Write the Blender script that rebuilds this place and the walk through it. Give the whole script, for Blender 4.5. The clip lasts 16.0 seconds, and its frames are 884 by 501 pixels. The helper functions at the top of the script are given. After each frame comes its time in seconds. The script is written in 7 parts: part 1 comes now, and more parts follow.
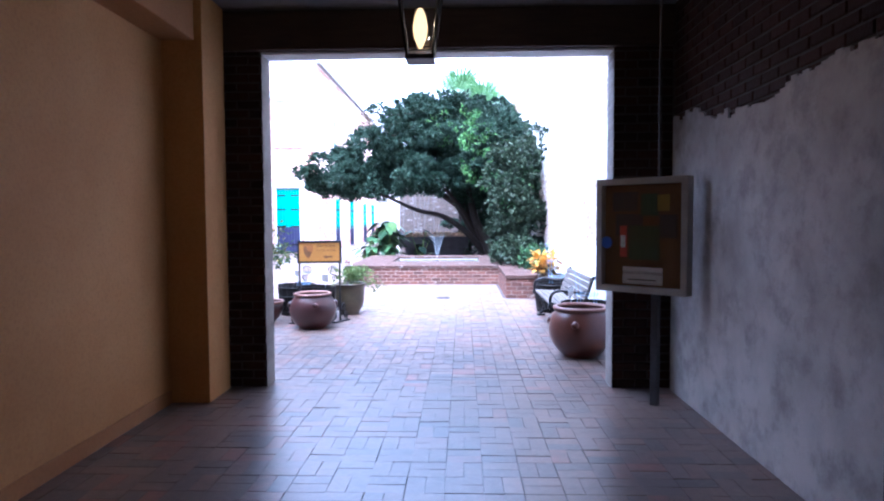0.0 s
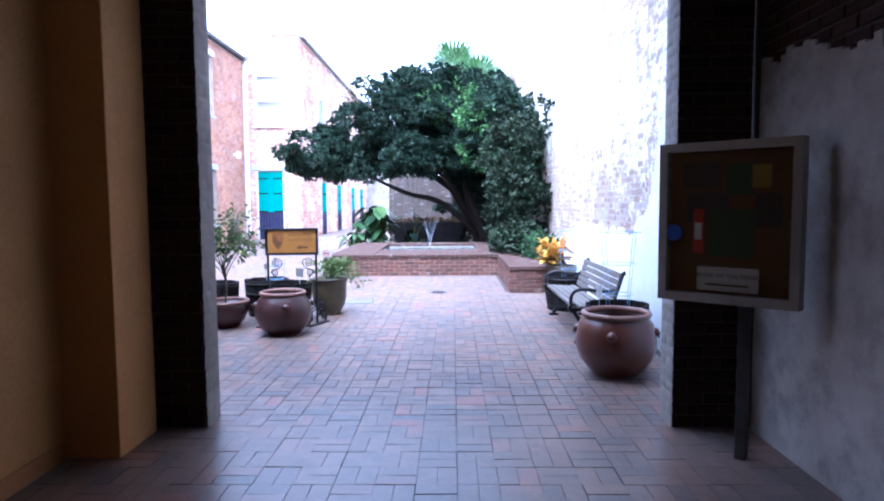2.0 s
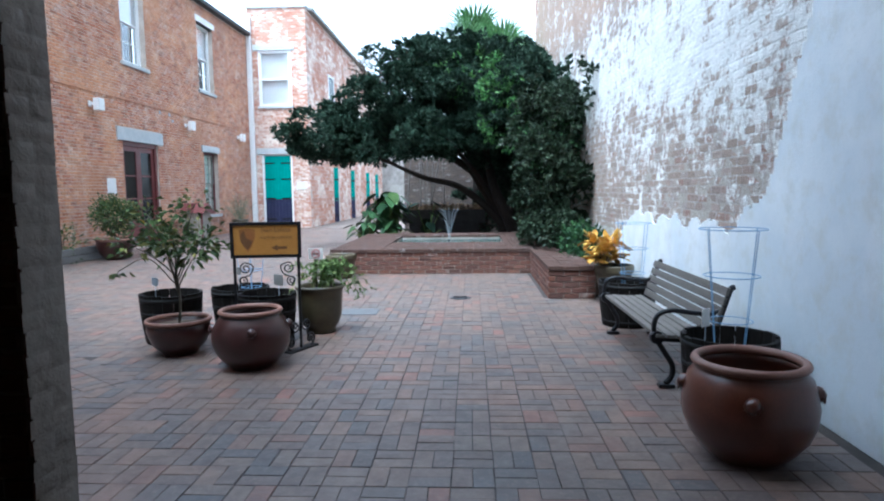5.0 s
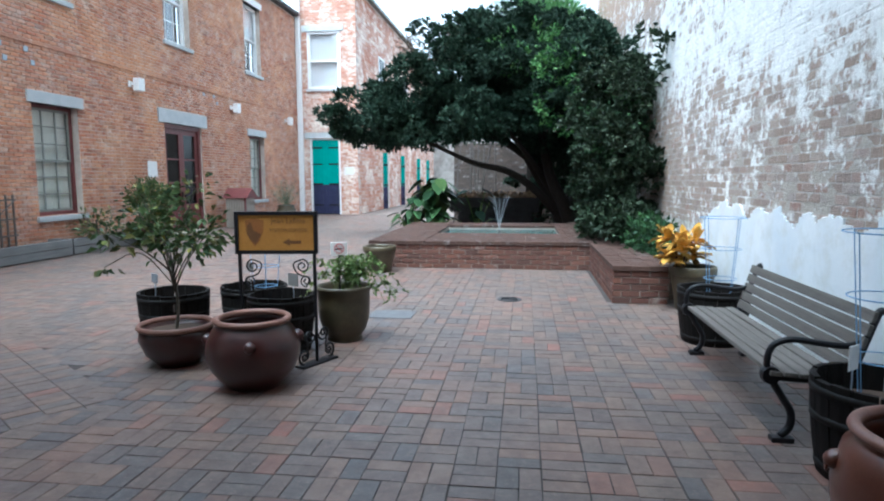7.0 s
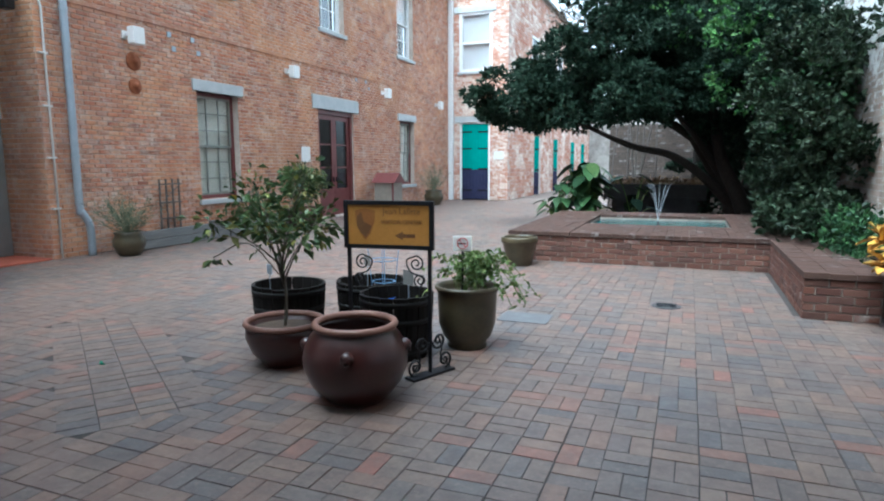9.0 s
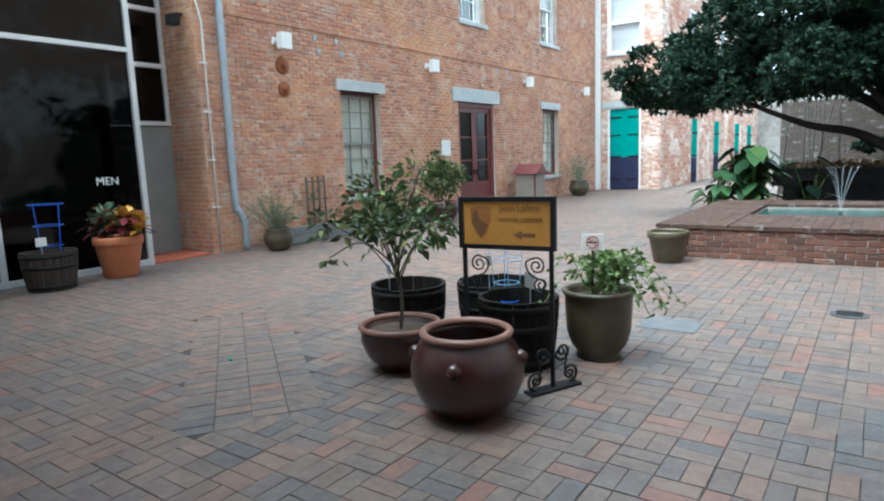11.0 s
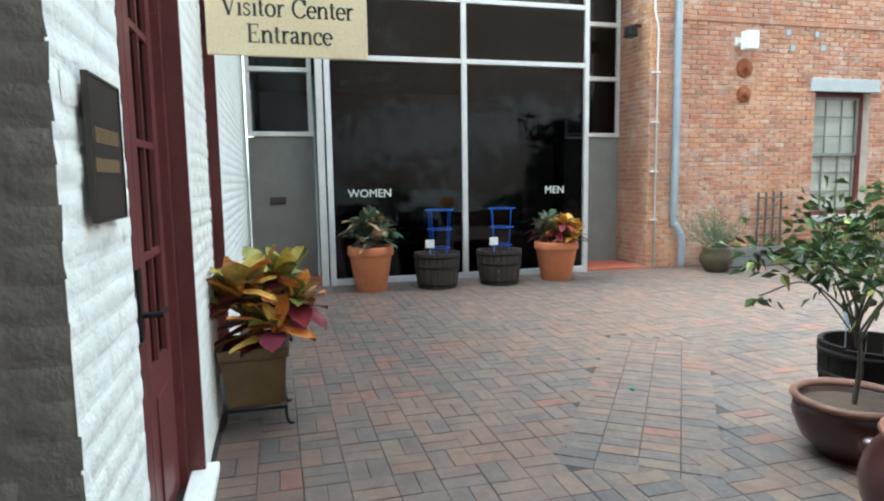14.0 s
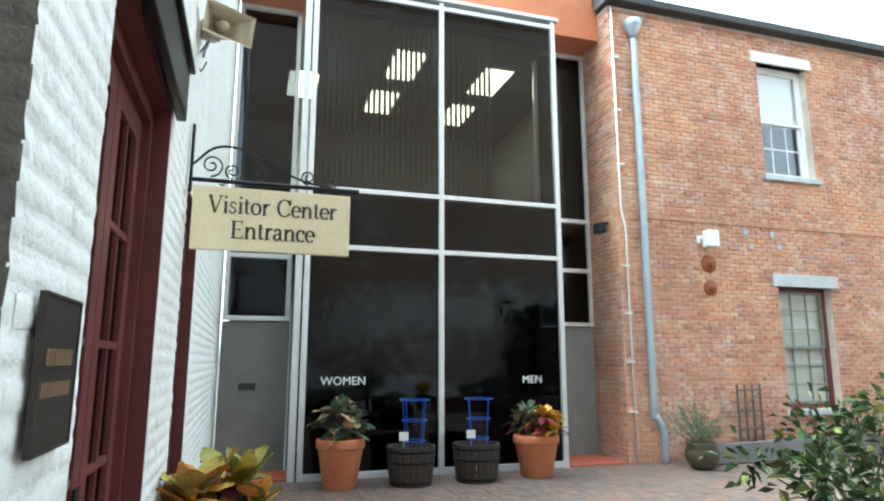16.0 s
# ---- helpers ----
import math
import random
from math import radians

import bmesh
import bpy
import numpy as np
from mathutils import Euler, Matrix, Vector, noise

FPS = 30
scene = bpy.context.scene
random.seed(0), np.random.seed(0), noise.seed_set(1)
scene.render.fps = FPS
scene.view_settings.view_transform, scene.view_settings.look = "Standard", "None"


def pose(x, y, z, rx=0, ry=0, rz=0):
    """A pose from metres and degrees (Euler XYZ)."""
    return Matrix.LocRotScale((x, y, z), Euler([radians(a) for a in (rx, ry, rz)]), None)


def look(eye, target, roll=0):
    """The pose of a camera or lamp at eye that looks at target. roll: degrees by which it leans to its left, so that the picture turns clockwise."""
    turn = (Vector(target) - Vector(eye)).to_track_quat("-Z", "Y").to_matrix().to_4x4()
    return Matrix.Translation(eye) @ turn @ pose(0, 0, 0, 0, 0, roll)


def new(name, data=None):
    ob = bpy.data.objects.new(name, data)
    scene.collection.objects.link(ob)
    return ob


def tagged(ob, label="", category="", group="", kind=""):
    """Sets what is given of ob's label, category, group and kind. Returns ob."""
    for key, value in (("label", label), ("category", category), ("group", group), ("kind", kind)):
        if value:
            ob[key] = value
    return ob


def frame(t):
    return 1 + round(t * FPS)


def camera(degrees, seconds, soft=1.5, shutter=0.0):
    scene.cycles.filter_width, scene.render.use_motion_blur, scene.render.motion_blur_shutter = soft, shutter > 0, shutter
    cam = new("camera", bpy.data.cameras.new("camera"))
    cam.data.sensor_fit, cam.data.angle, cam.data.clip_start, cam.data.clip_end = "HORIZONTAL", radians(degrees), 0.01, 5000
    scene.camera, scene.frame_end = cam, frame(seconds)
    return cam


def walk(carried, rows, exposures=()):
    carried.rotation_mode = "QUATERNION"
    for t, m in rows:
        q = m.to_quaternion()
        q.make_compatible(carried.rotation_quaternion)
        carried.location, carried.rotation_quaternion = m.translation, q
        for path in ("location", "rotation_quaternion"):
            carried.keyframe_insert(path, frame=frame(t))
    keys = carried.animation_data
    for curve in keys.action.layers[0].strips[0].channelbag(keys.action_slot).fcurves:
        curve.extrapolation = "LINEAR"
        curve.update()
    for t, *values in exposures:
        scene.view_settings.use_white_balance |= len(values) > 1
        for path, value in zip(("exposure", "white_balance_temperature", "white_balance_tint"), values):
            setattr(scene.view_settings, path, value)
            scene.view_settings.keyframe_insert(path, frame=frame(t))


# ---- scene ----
cam = camera(70.9, 16.0, 2.1)
PATH = [
    (0, (1.105, -5.648, 1.538), (1.038, -3.652, 1.441), -0.3),
    (0.5, (1.105, -5.292, 1.539), (1.045, -3.296, 1.436), 0.5),
    (1, (1.081, -4.926, 1.529), (1.081, -2.929, 1.414), -0.8),
    (1.5, (1.075, -4.547, 1.525), (0.991, -2.554, 1.38), 0.5),
    (2, (0.981, -4.145, 1.52), (0.945, -2.151, 1.374), -0.4),
    (2.5, (0.986, -3.781, 1.528), (0.915, -1.788, 1.368), -0.5),
    (3, (0.938, -3.418, 1.521), (0.863, -1.42, 1.461), -0.0),
    (3.5, (0.837, -3.083, 1.503), (0.821, -1.086, 1.399), -1.0),
    (3.7, (0.852, -2.922, 1.508), (0.775, -0.93, 1.358), -0.5),
    (5.8, (0.886, -1.653, 1.513), (0.79, 0.335, 1.32), -0.7),
    (6, (0.854, -1.525, 1.507), (0.828, 0.465, 1.315), -1.5),
    (6.5, (0.867, -1.238, 1.504), (0.747, 0.748, 1.294), -0.2),
    (7, (0.894, -1.029, 1.497), (0.632, 0.941, 1.266), -0.2),
    (7.5, (0.832, -0.8, 1.495), (0.572, 1.17, 1.27), -1.0),
    (8, (0.812, -0.628, 1.489), (0.387, 1.311, 1.242), -2.2),
    (8.2, (0.822, -0.521, 1.487), (0.307, 1.395, 1.237), -1.5),
    (10.3, (0.942, 0.049, 1.51), (0.018, 1.795, 1.199), -1.1),
    (10.5, (0.939, 0.095, 1.509), (-0.037, 1.814, 1.201), -1.0),
    (11, (0.887, 0.226, 1.5), (-0.259, 1.838, 1.205), -2.2),
    (11.5, (0.864, 0.284, 1.508), (-0.505, 1.712, 1.212), -2.8),
    (12, (0.806, 0.418, 1.503), (-0.799, 1.575, 1.211), -0.5),
    (12.5, (0.771, 0.452, 1.506), (-0.912, 1.498, 1.233), -1.4),
    (13, (0.689, 0.517, 1.51), (-1.121, 1.331, 1.264), -1.4),
    (13.5, (0.689, 0.623, 1.505), (-1.213, 1.185, 1.25), -0.6),
    (14, (0.645, 0.647, 1.517), (-1.276, 1.157, 1.293), -0.9),
    (14.5, (0.618, 0.618, 1.549), (-1.314, 1.136, 1.527), -2.0),
    (15, (0.61, 0.636, 1.577), (-1.321, 1.149, 1.674), -0.9),
    (15.5, (0.561, 0.655, 1.607), (-1.336, 1.234, 1.864), -0.3),
    (16, (0.565, 0.66, 1.624), (-1.316, 1.242, 1.975), 0.0),
]
walk(cam, [(t, look(e, a, r)) for t, e, a, r in PATH],
     [(0, 4.0, 4550, 20), (1.5, 3.62, 4550, 20), (3.5, 2.8, 4650, 7), (5.8, 2.2, 5050, -1), (8.2, 2.2, 5100, -3), (11, 2.43, 5200, -8), (12.5, 2.92, 5400, -9), (14.5, 3.12, 5500, -8), (15.4, 3.28, 5500, -8), (16, 2.95, 5500, -8)])

# world: overcast late-afternoon sky
world = bpy.data.worlds.new("overcast")
scene.world = world
world.use_nodes = True
wn, wl = world.node_tree.nodes, world.node_tree.links
sky = wn.new("ShaderNodeTexSky")
sky.sky_type = "NISHITA"
sky.sun_disc = False
sky.sun_elevation, sky.sun_rotation = radians(67), radians(204)
sky.air_density, sky.dust_density, sky.ozone_density = 1.0, 4.0, 1.0
soften = wn.new("ShaderNodeHueSaturation")
soften.inputs["Saturation"].default_value = 0.25
wl.new(sky.outputs["Color"], soften.inputs["Color"])
wl.new(soften.outputs["Color"], wn["Background"].inputs["Color"])
wn["Background"].inputs["Strength"].default_value = 0.15
sun = new("sun", bpy.data.lights.new("sun", "SUN"))
sun.data.energy, sun.data.angle, sun.data.color = 0.9, radians(30), (1.0, 0.97, 0.93)
sun.matrix_world = look((-4.2, -9.5, 25), (0, 0, 0))


# ---- materials ----
class Mat:
    """A principled node material with small chaining helpers."""

    def __init__(self, name, rough=0.8, metal=0.0, spec=0.4):
        self.m = bpy.data.materials.new(name)
        self.m.use_nodes = True
        self.n, self.l = self.m.node_tree.nodes, self.m.node_tree.links
        self.b = self.n["Principled BSDF"]
        self.b.inputs["Roughness"].default_value = rough
        self.b.inputs["Metallic"].default_value = metal
        self.b.inputs["Specular IOR Level"].default_value = spec
        self.co = self.n.new("ShaderNodeTexCoord").outputs["Object"]

    def noise(self, scale, detail=5, rough=0.6, stretch=None):
        t = self.n.new("ShaderNodeTexNoise")
        t.inputs["Scale"].default_value, t.inputs["Detail"].default_value = scale, detail
        t.inputs["Roughness"].default_value = rough
        co = self.co
        if stretch:
            mp = self.n.new("ShaderNodeMapping")
            mp.inputs["Scale"].default_value = stretch
            self.l.new(co, mp.inputs["Vector"])
            co = mp.outputs["Vector"]
        self.l.new(co, t.inputs["Vector"])
        return t.outputs["Fac"]

    def ramp(self, fac, stops):
        r = self.n.new("ShaderNodeValToRGB")
        e = r.color_ramp.elements
        while len(e) < len(stops):
            e.new(0.5)
        for el, (p, c) in zip(e, stops):
            el.position, el.color = p, (*c, 1) if len(c) == 3 else c
        self.l.new(fac, r.inputs["Fac"])
        return r.outputs["Color"]

    def mask(self, fac, lo, hi):
        return self.ramp(fac, [(lo, (0, 0, 0)), (hi, (1, 1, 1))])

    def mix(self, fac, a, b, kind="MIX"):
        x = self.n.new("ShaderNodeMix")
        x.data_type, x.blend_type = "RGBA", kind
        for sock, v in ((x.inputs[0], fac), (x.inputs[6], a), (x.inputs[7], b)):
            if isinstance(v, (int, float)):
                sock.default_value = v
            elif isinstance(v, tuple):
                sock.default_value = (*v, 1)
            else:
                self.l.new(v, sock)
        return x.outputs[2]

    def math(self, op, a, b=0.0):
        x = self.n.new("ShaderNodeMath")
        x.operation = op
        for sock, v in zip(x.inputs, (a, b)):
            if isinstance(v, (int, float)):
                sock.default_value = v
            else:
                self.l.new(v, sock)
        return x.outputs[0]

    def each(self):
        """A random value for every piece, joined or single."""
        g = self.n.new("ShaderNodeNewGeometry").outputs["Random Per Island"]
        o = self.n.new("ShaderNodeObjectInfo").outputs["Random"]
        return self.math("FRACT", self.math("ADD", g, o))

    def height(self):
        s = self.n.new("ShaderNodeSeparateXYZ")
        self.l.new(self.n.new("ShaderNodeNewGeometry").outputs["Position"], s.inputs[0])
        return s.outputs

    def color(self, c):
        if isinstance(c, tuple):
            self.b.inputs["Base Color"].default_value = (*c, 1)
        else:
            self.l.new(c, self.b.inputs["Base Color"])
        return self

    def rough(self, r):
        self.l.new(r, self.b.inputs["Roughness"])
        return self

    def bump(self, fac, strength=0.3, dist=0.01):
        x = self.n.new("ShaderNodeBump")
        x.inputs["Strength"].default_value, x.inputs["Distance"].default_value = strength, dist
        self.l.new(fac, x.inputs["Height"])
        self.l.new(x.outputs["Normal"], self.b.inputs["Normal"])
        return self


def worn(name, a, b, scale=6.0, rough=0.7, bump=0.25, fine=60.0, metal=0.0, spec=0.4, stretch=None):
    """Two tones mixed at two scales, with fine relief."""
    m = Mat(name, rough, metal, spec)
    big = m.noise(scale, 6, 0.65, stretch)
    small = m.noise(fine, 4, 0.6, stretch)
    c = m.mix(m.mask(big, 0.35, 0.68), a, b)
    dark = tuple(v * 0.75 for v in a)
    m.color(m.mix(m.math("MULTIPLY", m.mask(small, 0.45, 0.75), 0.5), c, dark))
    m.bump(small, bump, 0.004)
    return m.m


def brick_material(name, tones, paint=None, amount=(0.45, 0.6), rough=0.85, wash=(0.5, 0.47, 0.44), wash_at=(0.66, 0.86), scale=0.7, patch=None, lumps=1.0, bare=None):
    """Fired clay, a tone to each brick, with old paint or lime left on it in patches."""
    m = Mat(name, rough, 0, 0.25)
    m.co = m.n.new("ShaderNodeNewGeometry").outputs["Position"]
    e = m.each()
    n = len(tones)
    c = m.ramp(e, [((i + 0.5) / n, t) for i, t in enumerate(tones)])
    big, small, fine = m.noise(scale, 6, 0.65), m.noise(9, 5, 0.7), m.noise(70, 3)
    c = m.mix(m.math("MULTIPLY", m.mask(small, 0.4, 0.7), 0.45), c, tuple(v * 0.55 for v in tones[0]))
    c = m.mix(m.math("MULTIPLY", m.mask(m.math("ADD", m.math("MULTIPLY", small, 0.6), m.math("MULTIPLY", e, 0.45)), *wash_at), 0.7), c, wash)
    if patch:
        e2 = m.math("FRACT", m.math("MULTIPLY", e, 7.31))
        c = m.mix(m.math("MULTIPLY", m.mask(e2, 0.9, 0.93), 0.22), c, (0.5, 0.4, 0.34))
        c = m.mix(m.math("MULTIPLY", m.mask(m.math("FRACT", m.math("MULTIPLY", e, 13.7)), 0.88, 0.92), 0.45), c, (0.15, 0.085, 0.07))
        c = m.mix(m.math("MULTIPLY", m.mask(m.noise(0.55, 6, 0.7), 0.48, 0.6), 0.5), c, patch)
        c = m.mix(m.math("MULTIPLY", m.mask(m.noise(0.6, 7, 0.72, (1, 1, 0.6)), 0.5, 0.62), 0.45), c, (0.3, 0.135, 0.085))
        c = m.mix(m.math("MULTIPLY", m.mask(m.noise(1.7, 8, 0.78), 0.54, 0.64), 0.55), c, (0.66, 0.55, 0.46))
        c = m.mix(m.math("MULTIPLY", m.mask(m.noise(5.0, 9, 0.85), 0.52, 0.63), 0.55), c, (0.7, 0.61, 0.54))
    if paint:
        k = m.math("ADD", m.math("MULTIPLY", big, 0.52), m.math("ADD", m.math("MULTIPLY", small, 0.42), m.math("MULTIPLY", e, 0.07)))
        if bare:
            k = m.math("ADD", k, m.math("MULTIPLY", m.math("SUBTRACT", m.mask(m.math("DIVIDE", m.height()[2], 10.0), bare[0] / 10, bare[1] / 10), 0.5), 0.17))
            k = m.math("ADD", k, m.math("MULTIPLY", m.math("SUBTRACT", m.noise(3.5, 7, 0.8), 0.5), 0.35))
        c = m.mix(m.mask(k, *amount), c, paint)
    m.color(c)
    m.bump(m.math("ADD", small, m.math("MULTIPLY", fine, 0.5)), 0.5, 0.012 * lumps)
    return m.m


def thick_paint(name, a, b, dirt, rough=0.75):
    """Many coats of paint over brick: soft lumps, sags and chips."""
    m = Mat(name, rough, 0, 0.3)
    m.co = m.n.new("ShaderNodeNewGeometry").outputs["Position"]
    e = m.each()
    big, mid, small = m.noise(1.4, 6, 0.65), m.noise(11, 4, 0.6), m.noise(34, 4, 0.6)
    c = m.mix(m.math("ADD", m.math("MULTIPLY", m.mask(big, 0.35, 0.65), 0.7), m.math("MULTIPLY", e, 0.3)), a, b)
    c = m.mix(m.math("MULTIPLY", m.mask(m.noise(7, 8, 0.8), 0.56, 0.72), 0.6), c, dirt)
    m.color(c)
    m.bump(m.math("ADD", mid, m.math("MULTIPLY", small, 0.18)), 0.7, 0.02)
    return m.m


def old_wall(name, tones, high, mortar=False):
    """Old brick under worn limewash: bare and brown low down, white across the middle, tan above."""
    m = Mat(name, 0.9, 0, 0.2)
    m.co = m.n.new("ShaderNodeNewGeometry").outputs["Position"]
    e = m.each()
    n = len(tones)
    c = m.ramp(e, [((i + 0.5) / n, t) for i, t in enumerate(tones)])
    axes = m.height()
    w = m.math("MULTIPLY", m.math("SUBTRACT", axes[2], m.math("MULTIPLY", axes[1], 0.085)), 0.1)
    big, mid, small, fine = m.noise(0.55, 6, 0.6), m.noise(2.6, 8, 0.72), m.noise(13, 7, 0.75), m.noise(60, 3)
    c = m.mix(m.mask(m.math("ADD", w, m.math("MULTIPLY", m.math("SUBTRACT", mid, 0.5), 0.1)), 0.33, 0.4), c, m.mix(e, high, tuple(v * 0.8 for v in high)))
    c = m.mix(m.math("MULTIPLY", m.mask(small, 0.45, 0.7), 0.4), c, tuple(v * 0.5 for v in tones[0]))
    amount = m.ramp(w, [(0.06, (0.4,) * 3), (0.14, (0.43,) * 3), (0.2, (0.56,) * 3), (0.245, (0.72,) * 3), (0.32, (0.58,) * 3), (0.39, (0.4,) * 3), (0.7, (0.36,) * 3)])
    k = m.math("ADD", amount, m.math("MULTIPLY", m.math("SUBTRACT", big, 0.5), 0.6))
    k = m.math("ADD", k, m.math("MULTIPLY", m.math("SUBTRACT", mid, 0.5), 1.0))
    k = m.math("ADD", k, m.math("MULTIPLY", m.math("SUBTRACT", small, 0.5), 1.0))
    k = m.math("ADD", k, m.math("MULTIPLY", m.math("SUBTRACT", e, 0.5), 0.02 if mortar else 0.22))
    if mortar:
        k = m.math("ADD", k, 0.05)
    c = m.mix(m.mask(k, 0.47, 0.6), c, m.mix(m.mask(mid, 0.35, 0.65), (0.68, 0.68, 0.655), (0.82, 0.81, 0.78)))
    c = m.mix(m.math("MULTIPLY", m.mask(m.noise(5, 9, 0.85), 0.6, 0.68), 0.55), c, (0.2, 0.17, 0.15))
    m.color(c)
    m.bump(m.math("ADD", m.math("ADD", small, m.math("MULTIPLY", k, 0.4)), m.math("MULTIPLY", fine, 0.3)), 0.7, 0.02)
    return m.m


M_FACADE = brick_material("orange red facade brick", [(0.49, 0.215, 0.125), (0.56, 0.295, 0.185), (0.41, 0.17, 0.105), (0.57, 0.335, 0.225), (0.34, 0.145, 0.1), (0.51, 0.23, 0.135), (0.61, 0.355, 0.225), (0.46, 0.19, 0.11)], patch=(0.69, 0.38, 0.2))
M_REARBRICK = brick_material("pale red rear brick", [(0.4805, 0.2184, 0.1456), (0.5824, 0.3203, 0.2257), (0.4222, 0.1893, 0.131), (0.6115, 0.4077, 0.3058)], (0.8154, 0.728, 0.6406), (0.475, 0.61))
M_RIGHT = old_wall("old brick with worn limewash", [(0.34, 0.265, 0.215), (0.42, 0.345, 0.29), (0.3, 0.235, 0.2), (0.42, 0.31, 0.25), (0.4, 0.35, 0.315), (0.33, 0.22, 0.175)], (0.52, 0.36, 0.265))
M_RIGHTHI = brick_material("upper red brick with traces of paint", [(0.44, 0.25, 0.18), (0.5, 0.32, 0.25), (0.4, 0.24, 0.18)], (0.7, 0.64, 0.6), (0.45, 0.58), scale=0.7)
M_JAMB = thick_paint("grey brown painted jamb", (0.19, 0.175, 0.155), (0.27, 0.25, 0.225), (0.1, 0.09, 0.08))
# Near-black tones hold the unlit passage's shade, not the fired brick's own colour.
M_INNERBRICK = brick_material("shade-toned passage brick", [(0.0275, 0.0121, 0.0088), (0.0413, 0.0165, 0.011), (0.0198, 0.0099, 0.0077)], wash_at=(0.97, 1.0))
M_WHITEBRICK = thick_paint("white painted brick", (0.78, 0.79, 0.74), (0.86, 0.86, 0.82), (0.5, 0.5, 0.46))
M_FOUNT = brick_material("fountain brick", [(0.1242, 0.0552, 0.0386), (0.092, 0.0414, 0.0313), (0.1656, 0.0782, 0.0552), (0.069, 0.0368, 0.0294), (0.138, 0.057, 0.0368)], wash_at=(0.7, 0.9))
# Coping tones lowered to hold the tree's shade over the basin.
M_COPING = brick_material("shade-toned fountain coping brick", [(0.0613, 0.0342, 0.0254), (0.0789, 0.0438, 0.0328), (0.0526, 0.0285, 0.0219)], wash_at=(0.72, 0.95))
M_MORTAR = worn("lime mortar", (0.4761, 0.3967, 0.3306), (0.6877, 0.6083, 0.529), 3, 0.95)
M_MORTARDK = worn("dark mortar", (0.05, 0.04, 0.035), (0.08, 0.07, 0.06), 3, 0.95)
M_MORTARWH = worn("painted mortar", (0.55, 0.57, 0.55), (0.66, 0.67, 0.65), 3, 0.9)
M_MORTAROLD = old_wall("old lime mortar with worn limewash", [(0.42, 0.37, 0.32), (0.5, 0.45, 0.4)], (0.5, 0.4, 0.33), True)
M_MORTARFT = worn("grey fountain mortar", (0.195, 0.165, 0.1425), (0.36, 0.3, 0.2625), 5, 0.95)
M_BED = worn("paver bed", (0.03, 0.026, 0.023), (0.06, 0.052, 0.046), 3, 0.9)


def paver_material():
    m = Mat("clay pavers", 0.6, 0, 0.4)
    m.co = m.n.new("ShaderNodeNewGeometry").outputs["Position"]
    e = m.each()
    c = m.ramp(e, [(0.03, (0.0671, 0.0636, 0.0671)), (0.16, (0.1084, 0.0774, 0.0658)), (0.3, (0.1471, 0.1045, 0.0813)), (0.42, (0.0774, 0.0728, 0.0759)), (0.56, (0.1238, 0.0851, 0.0681)), (0.68, (0.0929, 0.0813, 0.0774)), (0.8, (0.1548, 0.1084, 0.0813)), (0.92, (0.1277, 0.0759, 0.0588)), (1.0, (0.1935, 0.0697, 0.048))])
    big, mid, fine = m.noise(0.5, 5, 0.6), m.noise(7, 5, 0.7), m.noise(90, 3)
    c = m.mix(m.math("MULTIPLY", m.mask(big, 0.42, 0.7), 0.3), c, (0.22, 0.165, 0.13))
    c = m.mix(m.math("MULTIPLY", m.mask(mid, 0.45, 0.72), 0.5), c, (0.06, 0.052, 0.05))
    c = m.mix(m.math("MULTIPLY", m.mask(m.noise(1.6, 8, 0.8), 0.48, 0.64), 0.6), c, (0.07, 0.058, 0.052))
    c = m.mix(m.math("MULTIPLY", m.mask(m.noise(26, 6, 0.8), 0.52, 0.68), 0.5), c, (0.23, 0.175, 0.145))
    c = m.mix(m.math("MULTIPLY", m.mask(m.noise(17, 7, 0.85), 0.52, 0.64), 0.38), c, (0.055, 0.047, 0.043))
    c = m.mix(m.math("MULTIPLY", m.mask(m.math("ADD", m.math("MULTIPLY", m.noise(0.45, 5, 0.65), 0.8), m.math("MULTIPLY", e, 0.2)), 0.46, 0.62), 0.32), c, (0.19, 0.1, 0.07))
    c = m.mix(m.math("MULTIPLY", m.mask(m.noise(3.6, 9, 0.82), 0.5, 0.62), 0.5), c, (0.085, 0.066, 0.056))
    m.color(c)
    worn_smooth = m.mask(m.math("ADD", m.math("MULTIPLY", m.height()[1], 0.1), 0.5), 0.47, 0.62)
    m.rough(m.mix(worn_smooth, (0.3, 0.3, 0.3), m.ramp(mid, [(0.3, (0.42, 0.42, 0.42)), (0.7, (0.62, 0.62, 0.62))])))
    m.bump(m.math("ADD", mid, m.math("MULTIPLY", fine, 0.4)), 0.4, 0.006)
    return m.m


M_PAVER = paver_material()
M_OCHRE = worn("ochre painted plaster", (0.4368, 0.2106, 0.0585), (0.4992, 0.2652, 0.0858), 1.2, 0.75, 0.1, 40)
M_TAN = worn("tan painted pilaster", (0.322, 0.14, 0.042), (0.364, 0.175, 0.056), 1.2, 0.7, 0.1, 40)


def stucco(name, a, b, stain):
    m = Mat(name, 0.9, 0, 0.2)
    big, mid, fine = m.noise(0.9, 7, 0.62), m.noise(4.5, 6, 0.68), m.noise(50, 4)
    c = m.mix(m.mask(big, 0.38, 0.62), a, b)
    c = m.mix(m.math("MULTIPLY", m.mask(mid, 0.48, 0.68), 0.5), c, stain)
    m.color(c)
    m.bump(m.math("ADD", mid, m.math("MULTIPLY", fine, 0.35)), 0.35, 0.01)
    return m.m


